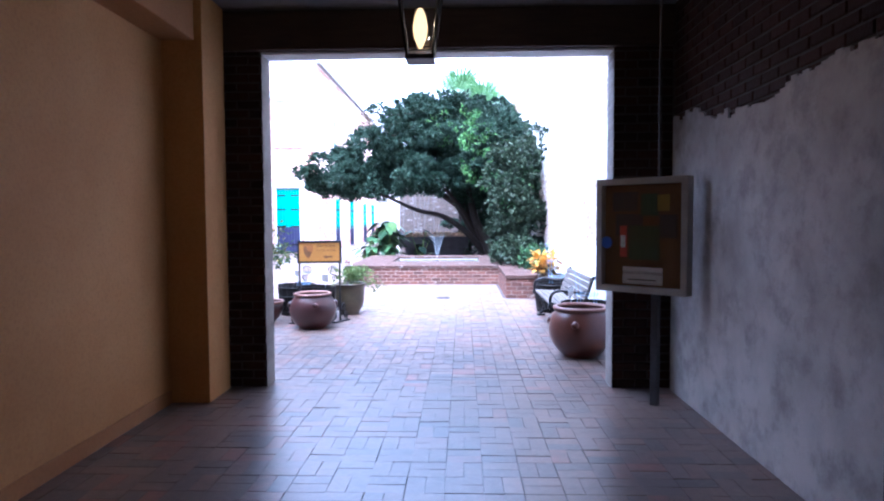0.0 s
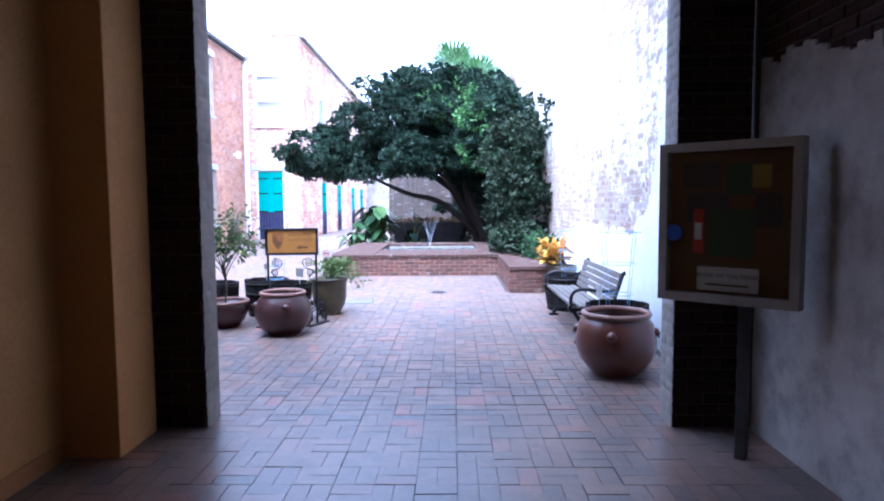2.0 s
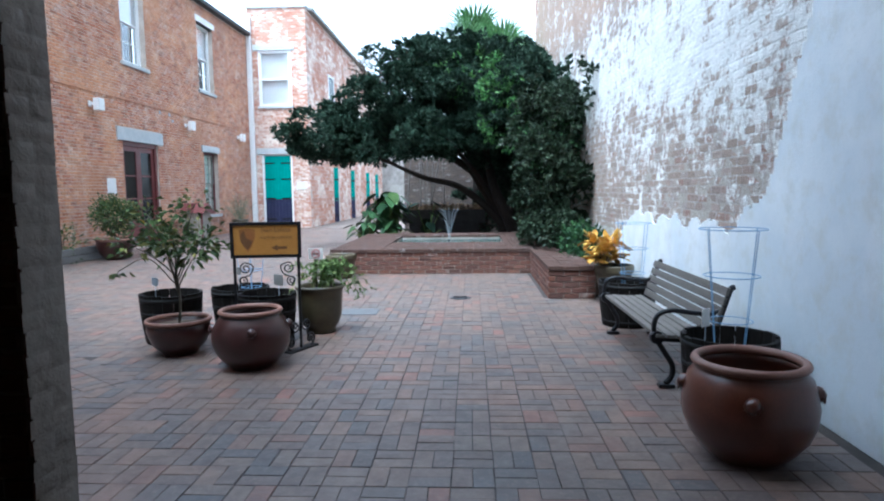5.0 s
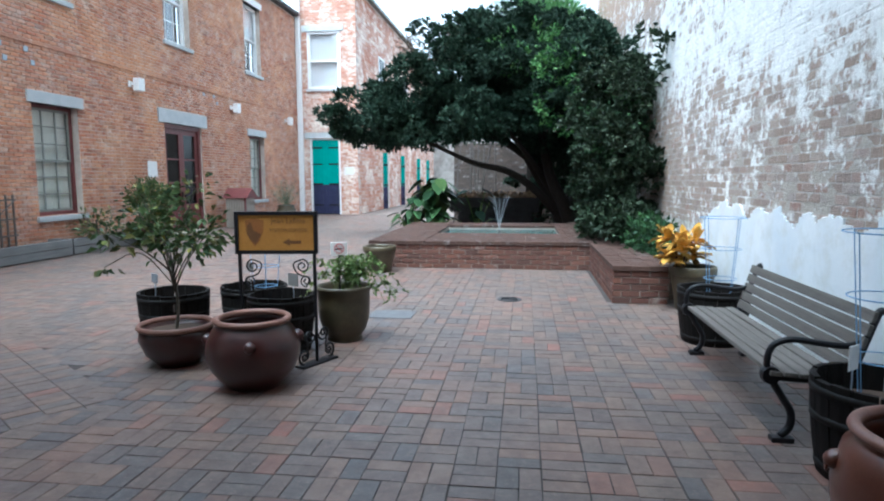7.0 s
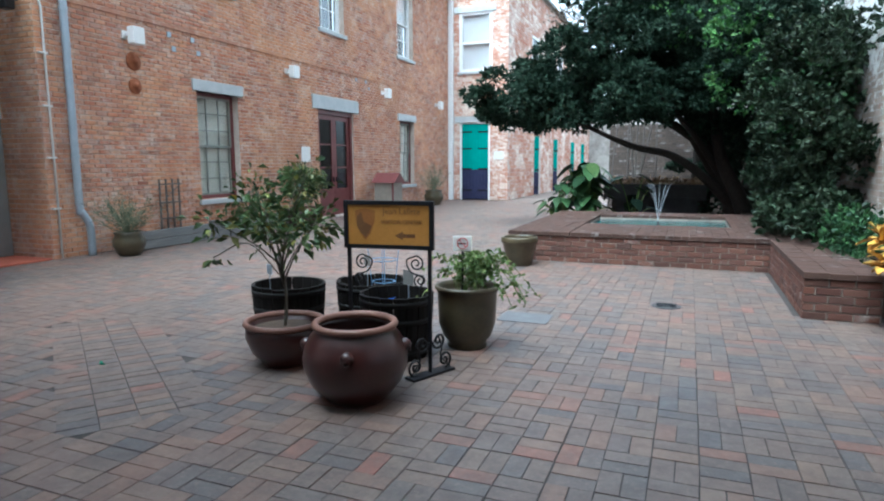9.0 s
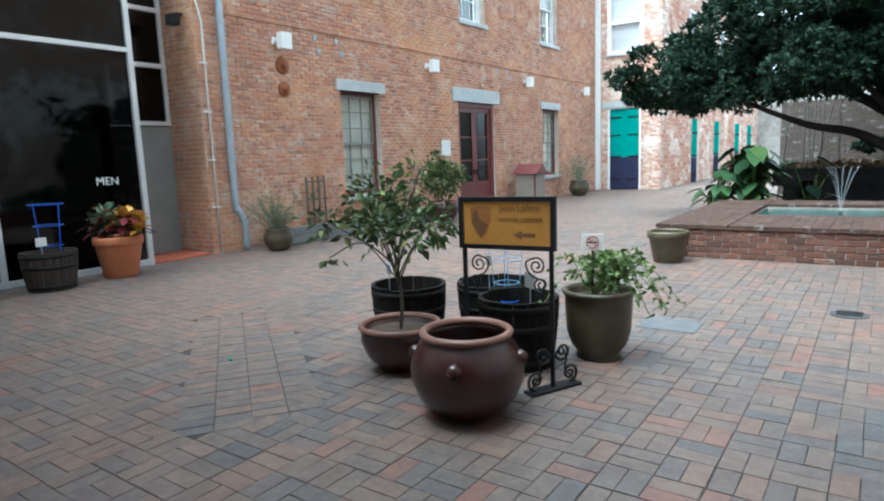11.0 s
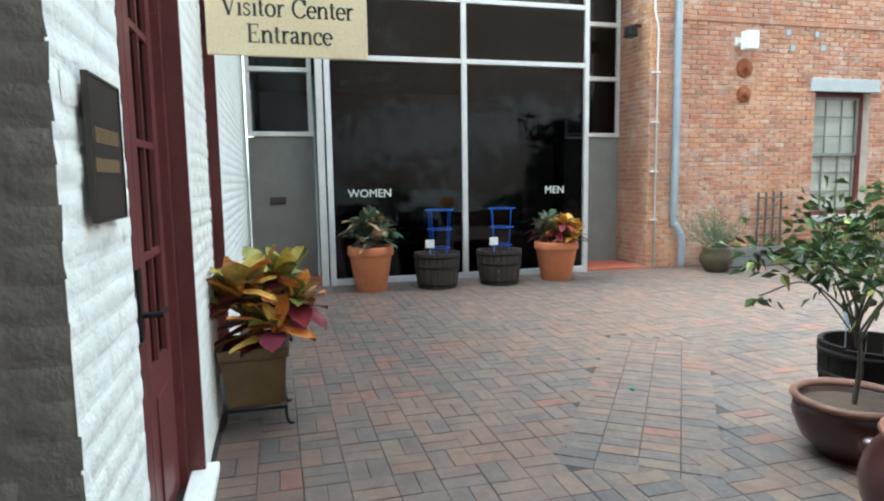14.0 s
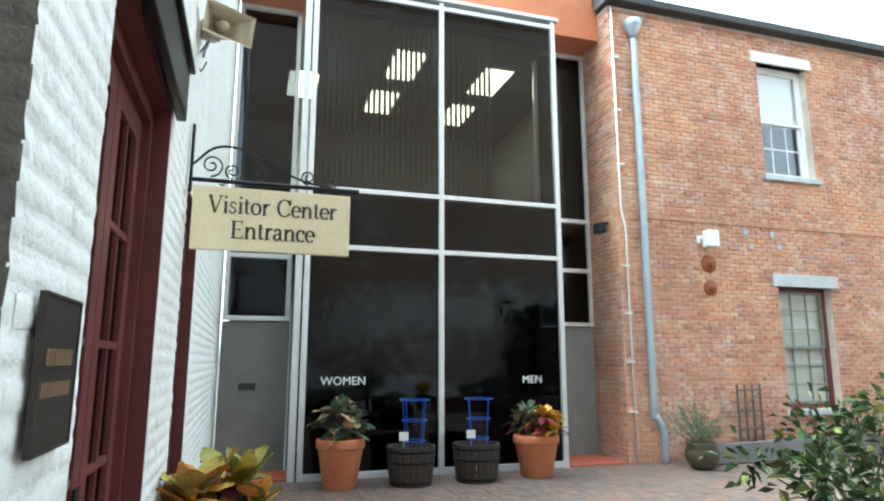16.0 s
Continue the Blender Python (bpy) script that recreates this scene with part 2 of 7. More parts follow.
M_STUCCO = stucco("weathered grey stucco", (0.2641, 0.2443, 0.2245), (0.4754, 0.4556, 0.4226), (0.1321, 0.1216, 0.1189))
M_PLASTER = stucco("pale blue white plaster", (0.68, 0.72, 0.75), (0.82, 0.83, 0.83), (0.6, 0.59, 0.53))
# White boards held at mid grey: the passage's shade is in the colour.
M_CEIL = worn("shade-greyed white ceiling boards", (0.225, 0.225, 0.225), (0.27, 0.27, 0.27), 2, 0.8)
M_TIMBER = worn("dark timber", (0.03, 0.0175, 0.0125), (0.05, 0.03, 0.02), 4, 0.7, 0.4, 50, stretch=(1, 6, 6))
M_STONE = worn("grey stone lintel", (0.42, 0.45, 0.46), (0.52, 0.54, 0.54), 4, 0.8)
M_WHITE = worn("white paint", (0.76, 0.77, 0.76), (0.82, 0.82, 0.8), 5, 0.5, 0.08)
M_MAROON = worn("maroon paint", (0.115, 0.03, 0.03), (0.16, 0.045, 0.042), 6, 0.45, 0.12)
M_TEAL = worn("teal shutter paint", (0.012, 0.27, 0.23), (0.022, 0.32, 0.275), 4, 0.5, 0.12)
M_NAVY = worn("navy shutter paint", (0.018, 0.022, 0.06), (0.03, 0.034, 0.085), 4, 0.5, 0.12)
M_IRON = worn("black iron", (0.0056, 0.0056, 0.007), (0.0112, 0.0112, 0.014), 9, 0.42, 0.2, 80, 0.0, 0.3)
M_ALU = worn("brushed aluminium frame", (0.66, 0.67, 0.68), (0.74, 0.75, 0.76), 6, 0.4, 0.05, 90, 0.5)
M_GALV = worn("galvanised downpipe", (0.34, 0.4, 0.46), (0.44, 0.49, 0.54), 5, 0.45, 0.1, 60, 0.5)
M_GREY = worn("grey painted panel", (0.19, 0.19, 0.18), (0.23, 0.23, 0.22), 3, 0.6, 0.05)
M_RUST = worn("rust", (0.2, 0.06, 0.025), (0.3, 0.11, 0.045), 12, 0.9, 0.5)
M_FASCIA = worn("rust orange fascia", (0.42, 0.14, 0.06), (0.48, 0.18, 0.085), 2, 0.7)
M_TERRA = worn("terracotta", (0.42, 0.14, 0.06), (0.48, 0.18, 0.085), 5, 0.7, 0.12, 45)
M_GLAZE = worn("brown glazed clay", (0.026, 0.0065, 0.0055), (0.046, 0.012, 0.0095), 4, 0.3, 0.1, 45, 0, 0.6)
M_GLAZEWARM = worn("warm brown glazed clay", (0.07, 0.02, 0.011), (0.11, 0.036, 0.02), 4, 0.3, 0.1, 45, 0, 0.6)
M_GLAZELT = worn("worn pale glaze rim", (0.15, 0.07, 0.05), (0.2, 0.1, 0.072), 8, 0.42, 0.15)
M_OLIVE = worn("olive glazed clay", (0.045, 0.037, 0.02), (0.085, 0.066, 0.034), 5, 0.4, 0.12, 45, 0, 0.5)
M_BARREL = worn("weathered barrel oak", (0.0063, 0.0056, 0.0052), (0.0154, 0.0126, 0.0112), 6, 0.8, 0.5, 60, spec=0.12, stretch=(5, 5, 0.6))
M_BARRELGREY = worn("grey brown barrel oak", (0.035, 0.028, 0.024), (0.07, 0.058, 0.05), 6, 0.8, 0.5, 60, spec=0.12, stretch=(5, 5, 0.6))
M_HOOP = worn("black barrel hoop", (0.007, 0.0067, 0.0065), (0.0125, 0.0115, 0.0105), 9, 0.6, 0.2, 60, 0.0, 0.2)
M_SOIL = worn("potting soil", (0.045, 0.03, 0.02), (0.09, 0.06, 0.04), 20, 0.95, 0.9, 90)
M_BENCH = worn("weathered bench timber", (0.0898, 0.0778, 0.0688), (0.1376, 0.1227, 0.1077), 5, 0.75, 0.4, 60, stretch=(7, 0.7, 7))
M_BOXWOOD = worn("grey planter boards", (0.15, 0.15, 0.15), (0.22, 0.22, 0.21), 4, 0.8, 0.4, 60, stretch=(6, 0.6, 6))
M_BLUE = worn("blue painted wire", (0.02, 0.1, 0.55), (0.03, 0.14, 0.62), 8, 0.4, 0.1)
M_BLUEPALE = worn("faded blue wire", (0.16, 0.3, 0.5), (0.2, 0.36, 0.56), 8, 0.5, 0.1)
M_BRONZE = worn("dark bronze plaque", (0.05, 0.042, 0.036), (0.07, 0.06, 0.05), 6, 0.45, 0.1, 60, 0.5)
M_BRASS = worn("raised brass", (0.22, 0.15, 0.08), (0.3, 0.21, 0.11), 9, 0.45, 0.1, 60, 0.5)
M_CREAM = worn("cream sign board", (0.8208, 0.7128, 0.4644), (0.88, 0.7776, 0.54), 2.5, 0.6, 0.06)
M_INK = worn("dark green lettering", (0.05, 0.06, 0.045), (0.07, 0.08, 0.06), 8, 0.6, 0.05)
M_SIGN = worn("amber sign panel", (0.4, 0.185, 0.03), (0.46, 0.22, 0.045), 3, 0.5, 0.05)
M_SHIELD = worn("brown emblem print", (0.26, 0.1, 0.022), (0.31, 0.125, 0.03), 8, 0.6, 0.05)
M_SIGNINK = worn("brown sign ink", (0.14, 0.06, 0.02), (0.18, 0.085, 0.03), 8, 0.6, 0.05)
M_BAR = worn("grey green sash bars", (0.22, 0.23, 0.2), (0.28, 0.29, 0.26), 6, 0.6, 0.1)
M_BLIND = worn("cream roller blind", (0.68, 0.68, 0.58), (0.74, 0.74, 0.64), 3, 0.8, 0.05)
M_SLATE = worn("dark roof edge", (0.036, 0.036, 0.039), (0.06, 0.06, 0.063), 5, 0.7)
M_PAPER = worn("white card", (0.72, 0.72, 0.7), (0.78, 0.78, 0.76), 6, 0.7, 0.04)
M_REDMAT = worn("red painted step", (0.36, 0.09, 0.05), (0.42, 0.12, 0.07), 5, 0.8)
M_CORK = worn("cork board", (0.1, 0.05, 0.022), (0.14, 0.07, 0.035), 14, 0.9, 0.4)
M_BARK = worn("tree bark", (0.0143, 0.0104, 0.0084), (0.0325, 0.0247, 0.0195), 7, 0.95, 0.9, 40, stretch=(4, 4, 1))
M_STEM = worn("young stem", (0.06, 0.051, 0.036), (0.09, 0.078, 0.06), 9, 0.85, 0.4)
M_ROOM = worn("office wall", (0.3, 0.29, 0.26), (0.35, 0.34, 0.3), 2, 0.85, 0.05)
# Near-black so that rooms read as unlit; the darkness is in the colour.
M_DARKROOM = worn("near-black unlit interior", (0.012, 0.012, 0.012), (0.018, 0.018, 0.018), 2, 0.8, 0.05)
M_HORN = worn("beige horn", (0.5, 0.43, 0.3), (0.56, 0.49, 0.36), 6, 0.55, 0.05)


def leaf_material(name, tones, rough=0.45, veins=None):
    m = Mat(name, rough, 0, 0.14)
    e = m.each()
    n = len(tones)
    m.co = m.n.new("ShaderNodeNewGeometry").outputs["Position"]
    c = m.ramp(e, [((i + 0.5) / n, t) for i, t in enumerate(tones)])
    if veins:
        c = m.mix(m.math("MULTIPLY", m.mask(m.noise(38, 3, 0.6), 0.52, 0.6), 0.5), c, veins)
    m.color(m.mix(m.math("MULTIPLY", m.mask(m.noise(2.2, 4, 0.6), 0.4, 0.62), 0.6), c, m.mix(1.0, c, (0.45, 0.5, 0.5), "MULTIPLY")))
    m.b.inputs["Subsurface Weight"].default_value = 0.0
    return m.m


M_LEAF = leaf_material("dark evergreen leaves", [(0.0118, 0.0255, 0.0155), (0.0218, 0.0446, 0.0273), (0.0346, 0.0646, 0.04), (0.0155, 0.0328, 0.0191), (0.0564, 0.091, 0.0582)], 0.66)
M_SHRUB = leaf_material("shrub leaves", [(0.0149, 0.0273, 0.0139), (0.0248, 0.0446, 0.0208), (0.0422, 0.0595, 0.0322), (0.0099, 0.0198, 0.0109), (0.0595, 0.0794, 0.0471)], 0.5)
M_LEAFLT = leaf_material("fresh green leaves", [(0.09, 0.15, 0.04), (0.15, 0.22, 0.065), (0.07, 0.12, 0.035), (0.19, 0.23, 0.08)])
M_SPRING = leaf_material("young green sprays", [(0.05, 0.13, 0.035), (0.085, 0.19, 0.05), (0.035, 0.09, 0.03), (0.12, 0.23, 0.07)])
M_LEAFMID = leaf_material("broad green leaves", [(0.0176, 0.04, 0.0176), (0.032, 0.068, 0.0256), (0.044, 0.092, 0.0336), (0.072, 0.12, 0.04)], 0.42)
M_LEAFBR = leaf_material("dry brown foliage", [(0.12, 0.08, 0.055), (0.17, 0.11, 0.08), (0.08, 0.07, 0.045)])
M_LEAFCIT = leaf_material("citrus leaves", [(0.0455, 0.078, 0.0286), (0.078, 0.1235, 0.0442), (0.143, 0.195, 0.078), (0.0286, 0.0546, 0.026), (0.208, 0.195, 0.065)], 0.35)
M_LEAFGREY = leaf_material("grey green sprigs", [(0.154, 0.187, 0.121), (0.209, 0.231, 0.154), (0.11, 0.143, 0.088)])
M_PALM = leaf_material("pale palm fronds", [(0.135, 0.2565, 0.108), (0.216, 0.3645, 0.162)])
M_CROTON = leaf_material("croton leaves orange and green", [(0.72, 0.26, 0.04), (0.78, 0.46, 0.1), (0.22, 0.26, 0.07), (0.62, 0.44, 0.08), (0.12, 0.16, 0.06), (0.85, 0.5, 0.24), (0.66, 0.2, 0.04), (0.3, 0.32, 0.08)], 0.35, (0.16, 0.14, 0.03))
M_CROTONRED = leaf_material("croton leaves crimson", [(0.117, 0.0182, 0.0286), (0.26, 0.0325, 0.0455), (0.078, 0.0208, 0.0338)], 0.35)
M_CROTONYEL = leaf_material("croton leaves golden", [(0.6325, 0.345, 0.0575), (0.713, 0.46, 0.1035), (0.5175, 0.23, 0.0345)],0.35, (0.253, 0.1495, 0.0345))
M_CROTONGRN = leaf_material("croton leaves dark green", [(0.07, 0.11, 0.07), (0.13, 0.18, 0.12), (0.2, 0.25, 0.17), (0.45, 0.24, 0.13), (0.3, 0.33, 0.22)],0.35, (0.05, 0.08, 0.045))


def glow(name, colour, strength):
    m = bpy.data.materials.new(name)
    m.use_nodes = True
    b = m.node_tree.nodes["Principled BSDF"]
    b.inputs["Base Color"].default_value = (*colour, 1)
    b.inputs["Emission Color"].default_value, b.inputs["Emission Strength"].default_value = (*colour, 1), strength
    return m


M_FLAME = glow("warm lamp bulb", (1.0, 0.55, 0.17), 0.16)
M_TUBE = glow("fluorescent ceiling panel", (1.0, 0.97, 0.66), 3.0)


def pane_material(name, tint, rough=0.02, ior=1.5, gain=1.0):
    """Tinted sheet glass: clear through, with Fresnel gloss."""
    m = bpy.data.materials.new(name)
    m.use_nodes = True
    n, l = m.node_tree.nodes, m.node_tree.links
    n.remove(n["Principled BSDF"])
    clear, gloss, mixer, facing, power, share = (n.new("ShaderNode" + k) for k in ("BsdfTransparent", "BsdfGlossy", "MixShader", "LayerWeight", "Math", "Math"))
    clear.inputs["Color"].default_value = (*tint, 1)
    gloss.inputs["Roughness"].default_value = rough
    gloss.inputs["Color"].default_value = (gain, gain, gain, 1)
    base = ((ior - 1) / (ior + 1)) ** 2
    facing.inputs["Blend"].default_value = 0.5
    power.operation, power.inputs[1].default_value = "POWER", 4.0
    share.operation, share.inputs[1].default_value, share.inputs[2].default_value = "MULTIPLY_ADD", 1 - base, base
    l.new(facing.outputs["Facing"], power.inputs[0])
    l.new(power.outputs[0], share.inputs[0])
    l.new(share.outputs[0], mixer.inputs[0])
    l.new(clear.outputs[0], mixer.inputs[1])
    l.new(gloss.outputs[0], mixer.inputs[2])
    l.new(mixer.outputs[0], n["Material Output"].inputs["Surface"])
    return m


M_TINT = pane_material("smoked glass", (0.16, 0.16, 0.175), 0.015, 1.5, 0.55)
M_TINTUP = pane_material("lightly smoked glass", (0.36, 0.35, 0.34), 0.015, 1.5, 0.6)
M_PANE = pane_material("window glass", (0.93, 0.94, 0.95), 0.02, 1.5)
M_PANEDK = pane_material("door glass", (0.25, 0.26, 0.27), 0.02, 1.5, 0.45)


def water_material():
    m = Mat("fountain water", 0.06, 0, 0.25)
    m.color((0.014, 0.075, 0.075))
    m.bump(m.noise(9, 3), 0.5, 0.02)
    return m.m


M_WATER = water_material()
M_JET = worn("falling water spray", (0.34, 0.37, 0.4), (0.45, 0.48, 0.5), 30, 0.2, 0.2)


# ---- mesh helpers ----
def mesh_of(name, bm, smooth=False):
    me = bpy.data.meshes.new(name)
    if smooth:
        for f in bm.faces:
            f.smooth = True
    bm.normal_update()
    bm.to_mesh(me)
    bm.free()
    return me


def part(name, bm, material, parent, label="", smooth=False, at=None):
    """One mesh object under a thing or under a part."""
    me = mesh_of(name, bm, smooth) if isinstance(bm, bmesh.types.BMesh) else bm
    if material and not me.materials:
        me.materials.append(material)
    ob = new(name, me)
    if parent:
        ob.parent = parent
    if at is not None:
        ob.matrix_basis = at
    if label:
        ob["label"] = label
    return ob


def thing(name, label, category, m=None, group="", kind=""):
    e = new(name)
    e.empty_display_size = 0.1
    if m is not None:
        e.matrix_basis = m
    return tagged(e, label, category, group, kind)


def solid(name, bm, material, label, category, kind="", smooth=False):
    return tagged(part(name, bm, material, None, smooth=smooth), label, category, kind=kind)


def box(x0, x1, y0, y1, z0, z1, bevel=0.0, bm=None):
    own = bmesh.new() if bm is None else bm
    v = bmesh.ops.create_cube(own, size=1.0)["verts"]
    for p in v:
        p.co = Vector(((x0 + x1) / 2 + p.co.x * (x1 - x0), (y0 + y1) / 2 + p.co.y * (y1 - y0), (z0 + z1) / 2 + p.co.z * (z1 - z0)))
    if bevel:
        bmesh.ops.bevel(own, geom=list({e for p in v for e in p.link_edges}), offset=bevel, segments=2, affect="EDGES", profile=0.5)
    return own


def lathe(profile, seg=32, bm=None, wobble=0.0, loop=False):
    """A turned body from (radius, height) pairs; loop: the profile closes on itself, as in a rim or hoop."""
    own = bmesh.new() if bm is None else bm
    rings = []
    for r, z in profile:
        rings.append([own.verts.new((r * (1 + wobble * math.sin(3 * a + z * 9)) * math.cos(a), r * math.sin(a), z)) for a in (2 * math.pi * i / seg for i in range(seg))])
    for a, b in zip(rings, rings[1:]):
        for i in range(seg):
            own.faces.new((a[i], a[(i + 1) % seg], b[(i + 1) % seg], b[i]))
    if loop:
        for i in range(seg):
            own.faces.new((rings[-1][i], rings[-1][(i + 1) % seg], rings[0][(i + 1) % seg], rings[0][i]))
    else:
        own.faces.new(rings[0][::-1])
        own.faces.new(rings[-1])
    return own


def tube(points, radius, seg=8, bm=None, close=False):
    """A round bar along points; radius may be a list, to taper it."""
    own = bmesh.new() if bm is None else bm
    pts = [Vector(p) for p in points]
    rad = list(radius) if isinstance(radius, (list, tuple)) else [radius] * len(pts)
    rings = []
    up = Vector((0.13, 0.29, 0.95)).normalized()
    side = None
    for i, p in enumerate(pts):
        a = pts[i - 1] if i or close else p
        b = pts[(i + 1) % len(pts)] if i + 1 < len(pts) or close else p
        d = (b - a).normalized()
        if side is None:
            side = d.cross(up)
            if side.length < 0.05:
                side = d.cross(Vector((1, 0, 0)))
        side = (side - d * side.dot(d)).normalized()
        other = d.cross(side)
        rings.append([own.verts.new(p + (side * math.cos(t) + other * math.sin(t)) * rad[i]) for t in (2 * math.pi * k / seg for k in range(seg))])
    n = len(rings)
    for i in range(n if close else n - 1):
        a, b = rings[i], rings[(i + 1) % n]
        for k in range(seg):
            own.faces.new((a[k], a[(k + 1) % seg], b[(k + 1) % seg], b[k]))
    if not close:
        own.faces.new(rings[0][::-1])
        own.faces.new(rings[-1])
    return own


def smooth_line(points, steps=6):
    """A rounded line through points."""
    p = [Vector(q) for q in points]
    p = [2 * p[0] - p[1]] + p + [2 * p[-1] - p[-2]]
    out = []
    for i in range(1, len(p) - 2):
        for s in range(steps):
            t = s / steps
            a, b, c, d = p[i - 1 : i + 3]
            out.append(0.5 * (2 * b + (c - a) * t + (2 * a - 5 * b + 4 * c - d) * t * t + (3 * b - a - 3 * c + d) * t ** 3))
    return out + [p[-2]]


def scroll(cx, cz, r0, r1, a0, turns, n=26):
    """A flat spiral in the xz plane."""
    return [(cx + (r0 + (r1 - r0) * i / n) * math.cos(a0 + turns * 2 * math.pi * i / n), 0, cz + (r0 + (r1 - r0) * i / n) * math.sin(a0 + turns * 2 * math.pi * i / n)) for i in range(n + 1)]


def ring(x, y, z, r, n=24):
    return [(x + r * math.cos(2 * math.pi * i / n), y + r * math.sin(2 * math.pi * i / n), z) for i in range(n)]


def letters(text, size, material, parent, at, label="", depth=0.004, name="lettering", spacing=1.0, bold=0.0):
    """Raised letters in the built-in font, as a mesh; local x runs along the line."""
    cu = bpy.data.curves.new(name, "FONT")
    cu.body, cu.size, cu.extrude, cu.align_x, cu.align_y = text, size, depth, "CENTER", "CENTER"
    cu.space_character = spacing
    cu.offset = bold
    cu.resolution_u = 3
    tmp = new("lettering_curve", cu)
    me = bpy.data.meshes.new_from_object(tmp.evaluated_get(bpy.context.evaluated_depsgraph_get()))
    bpy.data.objects.remove(tmp)
    return part(name, me, material, parent, label, at=at)


def boards(holes, u0, u1, v0, v1):
    """The rectangles that are left of a wall around its openings."""
    us = sorted({u0, u1, *(min(max(h[k], u0), u1) for h in holes for k in (0, 1))})
    out = []
    for a, b in zip(us, us[1:]):
        if b - a < 1e-4:
            continue
        cuts = sorted((h[2], h[3]) for h in holes if h[0] < (a + b) / 2 < h[1])
        low = v0
        for c, d in cuts:
            if c > low + 1e-4:
                out.append((a, b, low, c))
            low = max(low, d)
        if low < v1 - 1e-4:
            out.append((a, b, low, v1))
    return out


BOXF = ((0, 1, 2, 3), (0, 4, 5, 1), (1, 5, 6, 2), (2, 6, 7, 3), (3, 7, 4, 0))


def brick_shape(l, h, d, bev):
    """Front face and four sloped sides of one piece, out along +y (local), centred."""
    a, b = l / 2, h / 2
    return [(-a + bev, d, -b + bev), (a - bev, d, -b + bev), (a - bev, d, b - bev), (-a + bev, d, b - bev), (-a, 0, -b), (a, 0, -b), (a, 0, b), (-a, 0, b)]


def pieces_mesh(name, items, material, smooth=False):
    """Joined pieces: each item is the eight corners of one piece."""
    me = bpy.data.meshes.new(name)
    verts = [c for it in items for c in it]
    faces = [tuple(8 * i + k for k in f) for i in range(len(items)) for f in BOXF]
    me.from_pydata(verts, [], faces)
    me.materials.append(material)
    if smooth:
        me.polygons.foreach_set("use_smooth", [True] * len(faces))
    me.update()
    return me


def courses(holes, u0, u1, v0, v1, bl=0.205, bh=0.068, joint=0.012, rng=None):
    """Bricks in running bond on a wall: (u centre, v centre, length, height)."""
    out = []
    r = 0
    v = v0
    while v + bh <= v1 + 0.02:
        vm = v + bh / 2
        spans = [(u0, u1)]
        for h in holes:
            if h[2] - 0.02 < vm < h[3] + 0.02:
                spans = [s for a, b in spans for s in ((a, min(b, h[0])), (max(a, h[1]), b)) if s[1] - s[0] > 0.03]
        for a, b in spans:
            u = a - (0.5 if r % 2 else 0.0) * (bl + joint)
            while u < b:
                lo, hi = max(u, a), min(u + bl, b)
                if hi - lo > 0.035:
                    out.append(((lo + hi) / 2, vm, hi - lo, bh))
                u += bl + joint
        v += bh + joint
        r += 1
    return out


def lay(wall, field, origin, along, out, material, rng, depth=0.014, singles=None, bev=0.006, name="brick", wild=1.0, smooth=False):
    """Lays bricks on a wall: those that singles() picks are objects of their own, the rest one joined part."""
    o, a, n = Vector(origin), Vector(along), Vector(out)
    z = Vector((0, 0, 1))
    items, shared, count = [], {}, 0
    rot = Matrix((a, n, z)).transposed().to_4x4()
    for u, v, l, h in field:
        d = depth * (0.75 + 0.5 * rng.random())
        w = [rng.uniform(-0.005, 0.005) * wild for _ in range(4)]
        if singles and count < 300 and singles(u, v):
            key = round(l, 2)
            if key not in shared:
                shared[key] = pieces_mesh(name, [brick_shape(l, h, depth, bev)], material, smooth)
            part(name, shared[key], None, wall, at=Matrix.Translation(o + a * u + z * v + n * rng.uniform(-0.003, 0.001)) @ rot @ pose(0, 0, 0, rng.uniform(-0.6, 0.6) * wild, rng.uniform(-0.4, 0.4) * wild, rng.uniform(-0.4, 0.4) * wild))
            count += 1
            continue
        sh = brick_shape(l, h, d, bev)
        items.append([tuple(o + a * (u + p[0] + (w[0] if i % 2 else w[1]) * 0.5) + n * p[1] + z * (v + p[2] + (w[2] if i < 2 else w[3]) * 0.4)) for i, p in enumerate(sh)])
    if items:
        ob = part("brickwork", pieces_mesh("brickwork", items, material, smooth), None, wall)
        ob["kind"] = "stuff"


def leaves(name, spots, material, parent, rng, size=0.1, slim=0.45, fold=0.2, droop=0.0, kind="stuff"):
    """Folded leaf blades, two faces on each side of the midrib; spots are (place, way)."""
    verts, faces = [], []
    for p, w in spots:
        w = Vector(w).normalized()
        side = w.cross(Vector((rng.uniform(-1, 1), rng.uniform(-1, 1), rng.uniform(-0.3, 1)))).normalized()
        nor = side.cross(w)
        s = size * rng.uniform(0.65, 1.35)
        p = Vector(p)
        k = len(verts)
        tip = p + w * s + Vector((0, 0, -droop * s))
        mid = p + w * s * 0.5
        verts += [tuple(p), tuple(mid + side * s * slim / 2 + nor * s * fold * 0.5), tuple(tip), tuple(mid - side * s * slim / 2 + nor * s * fold * 0.5)]
        faces += [(k, k + 1, k + 2), (k, k + 2, k + 3)]
    me = bpy.data.meshes.new(name)
    me.from_pydata(verts, [], faces)
    me.update()
    ob = part(name, me, material, parent)
    if kind:
        ob["kind"] = kind
    return ob


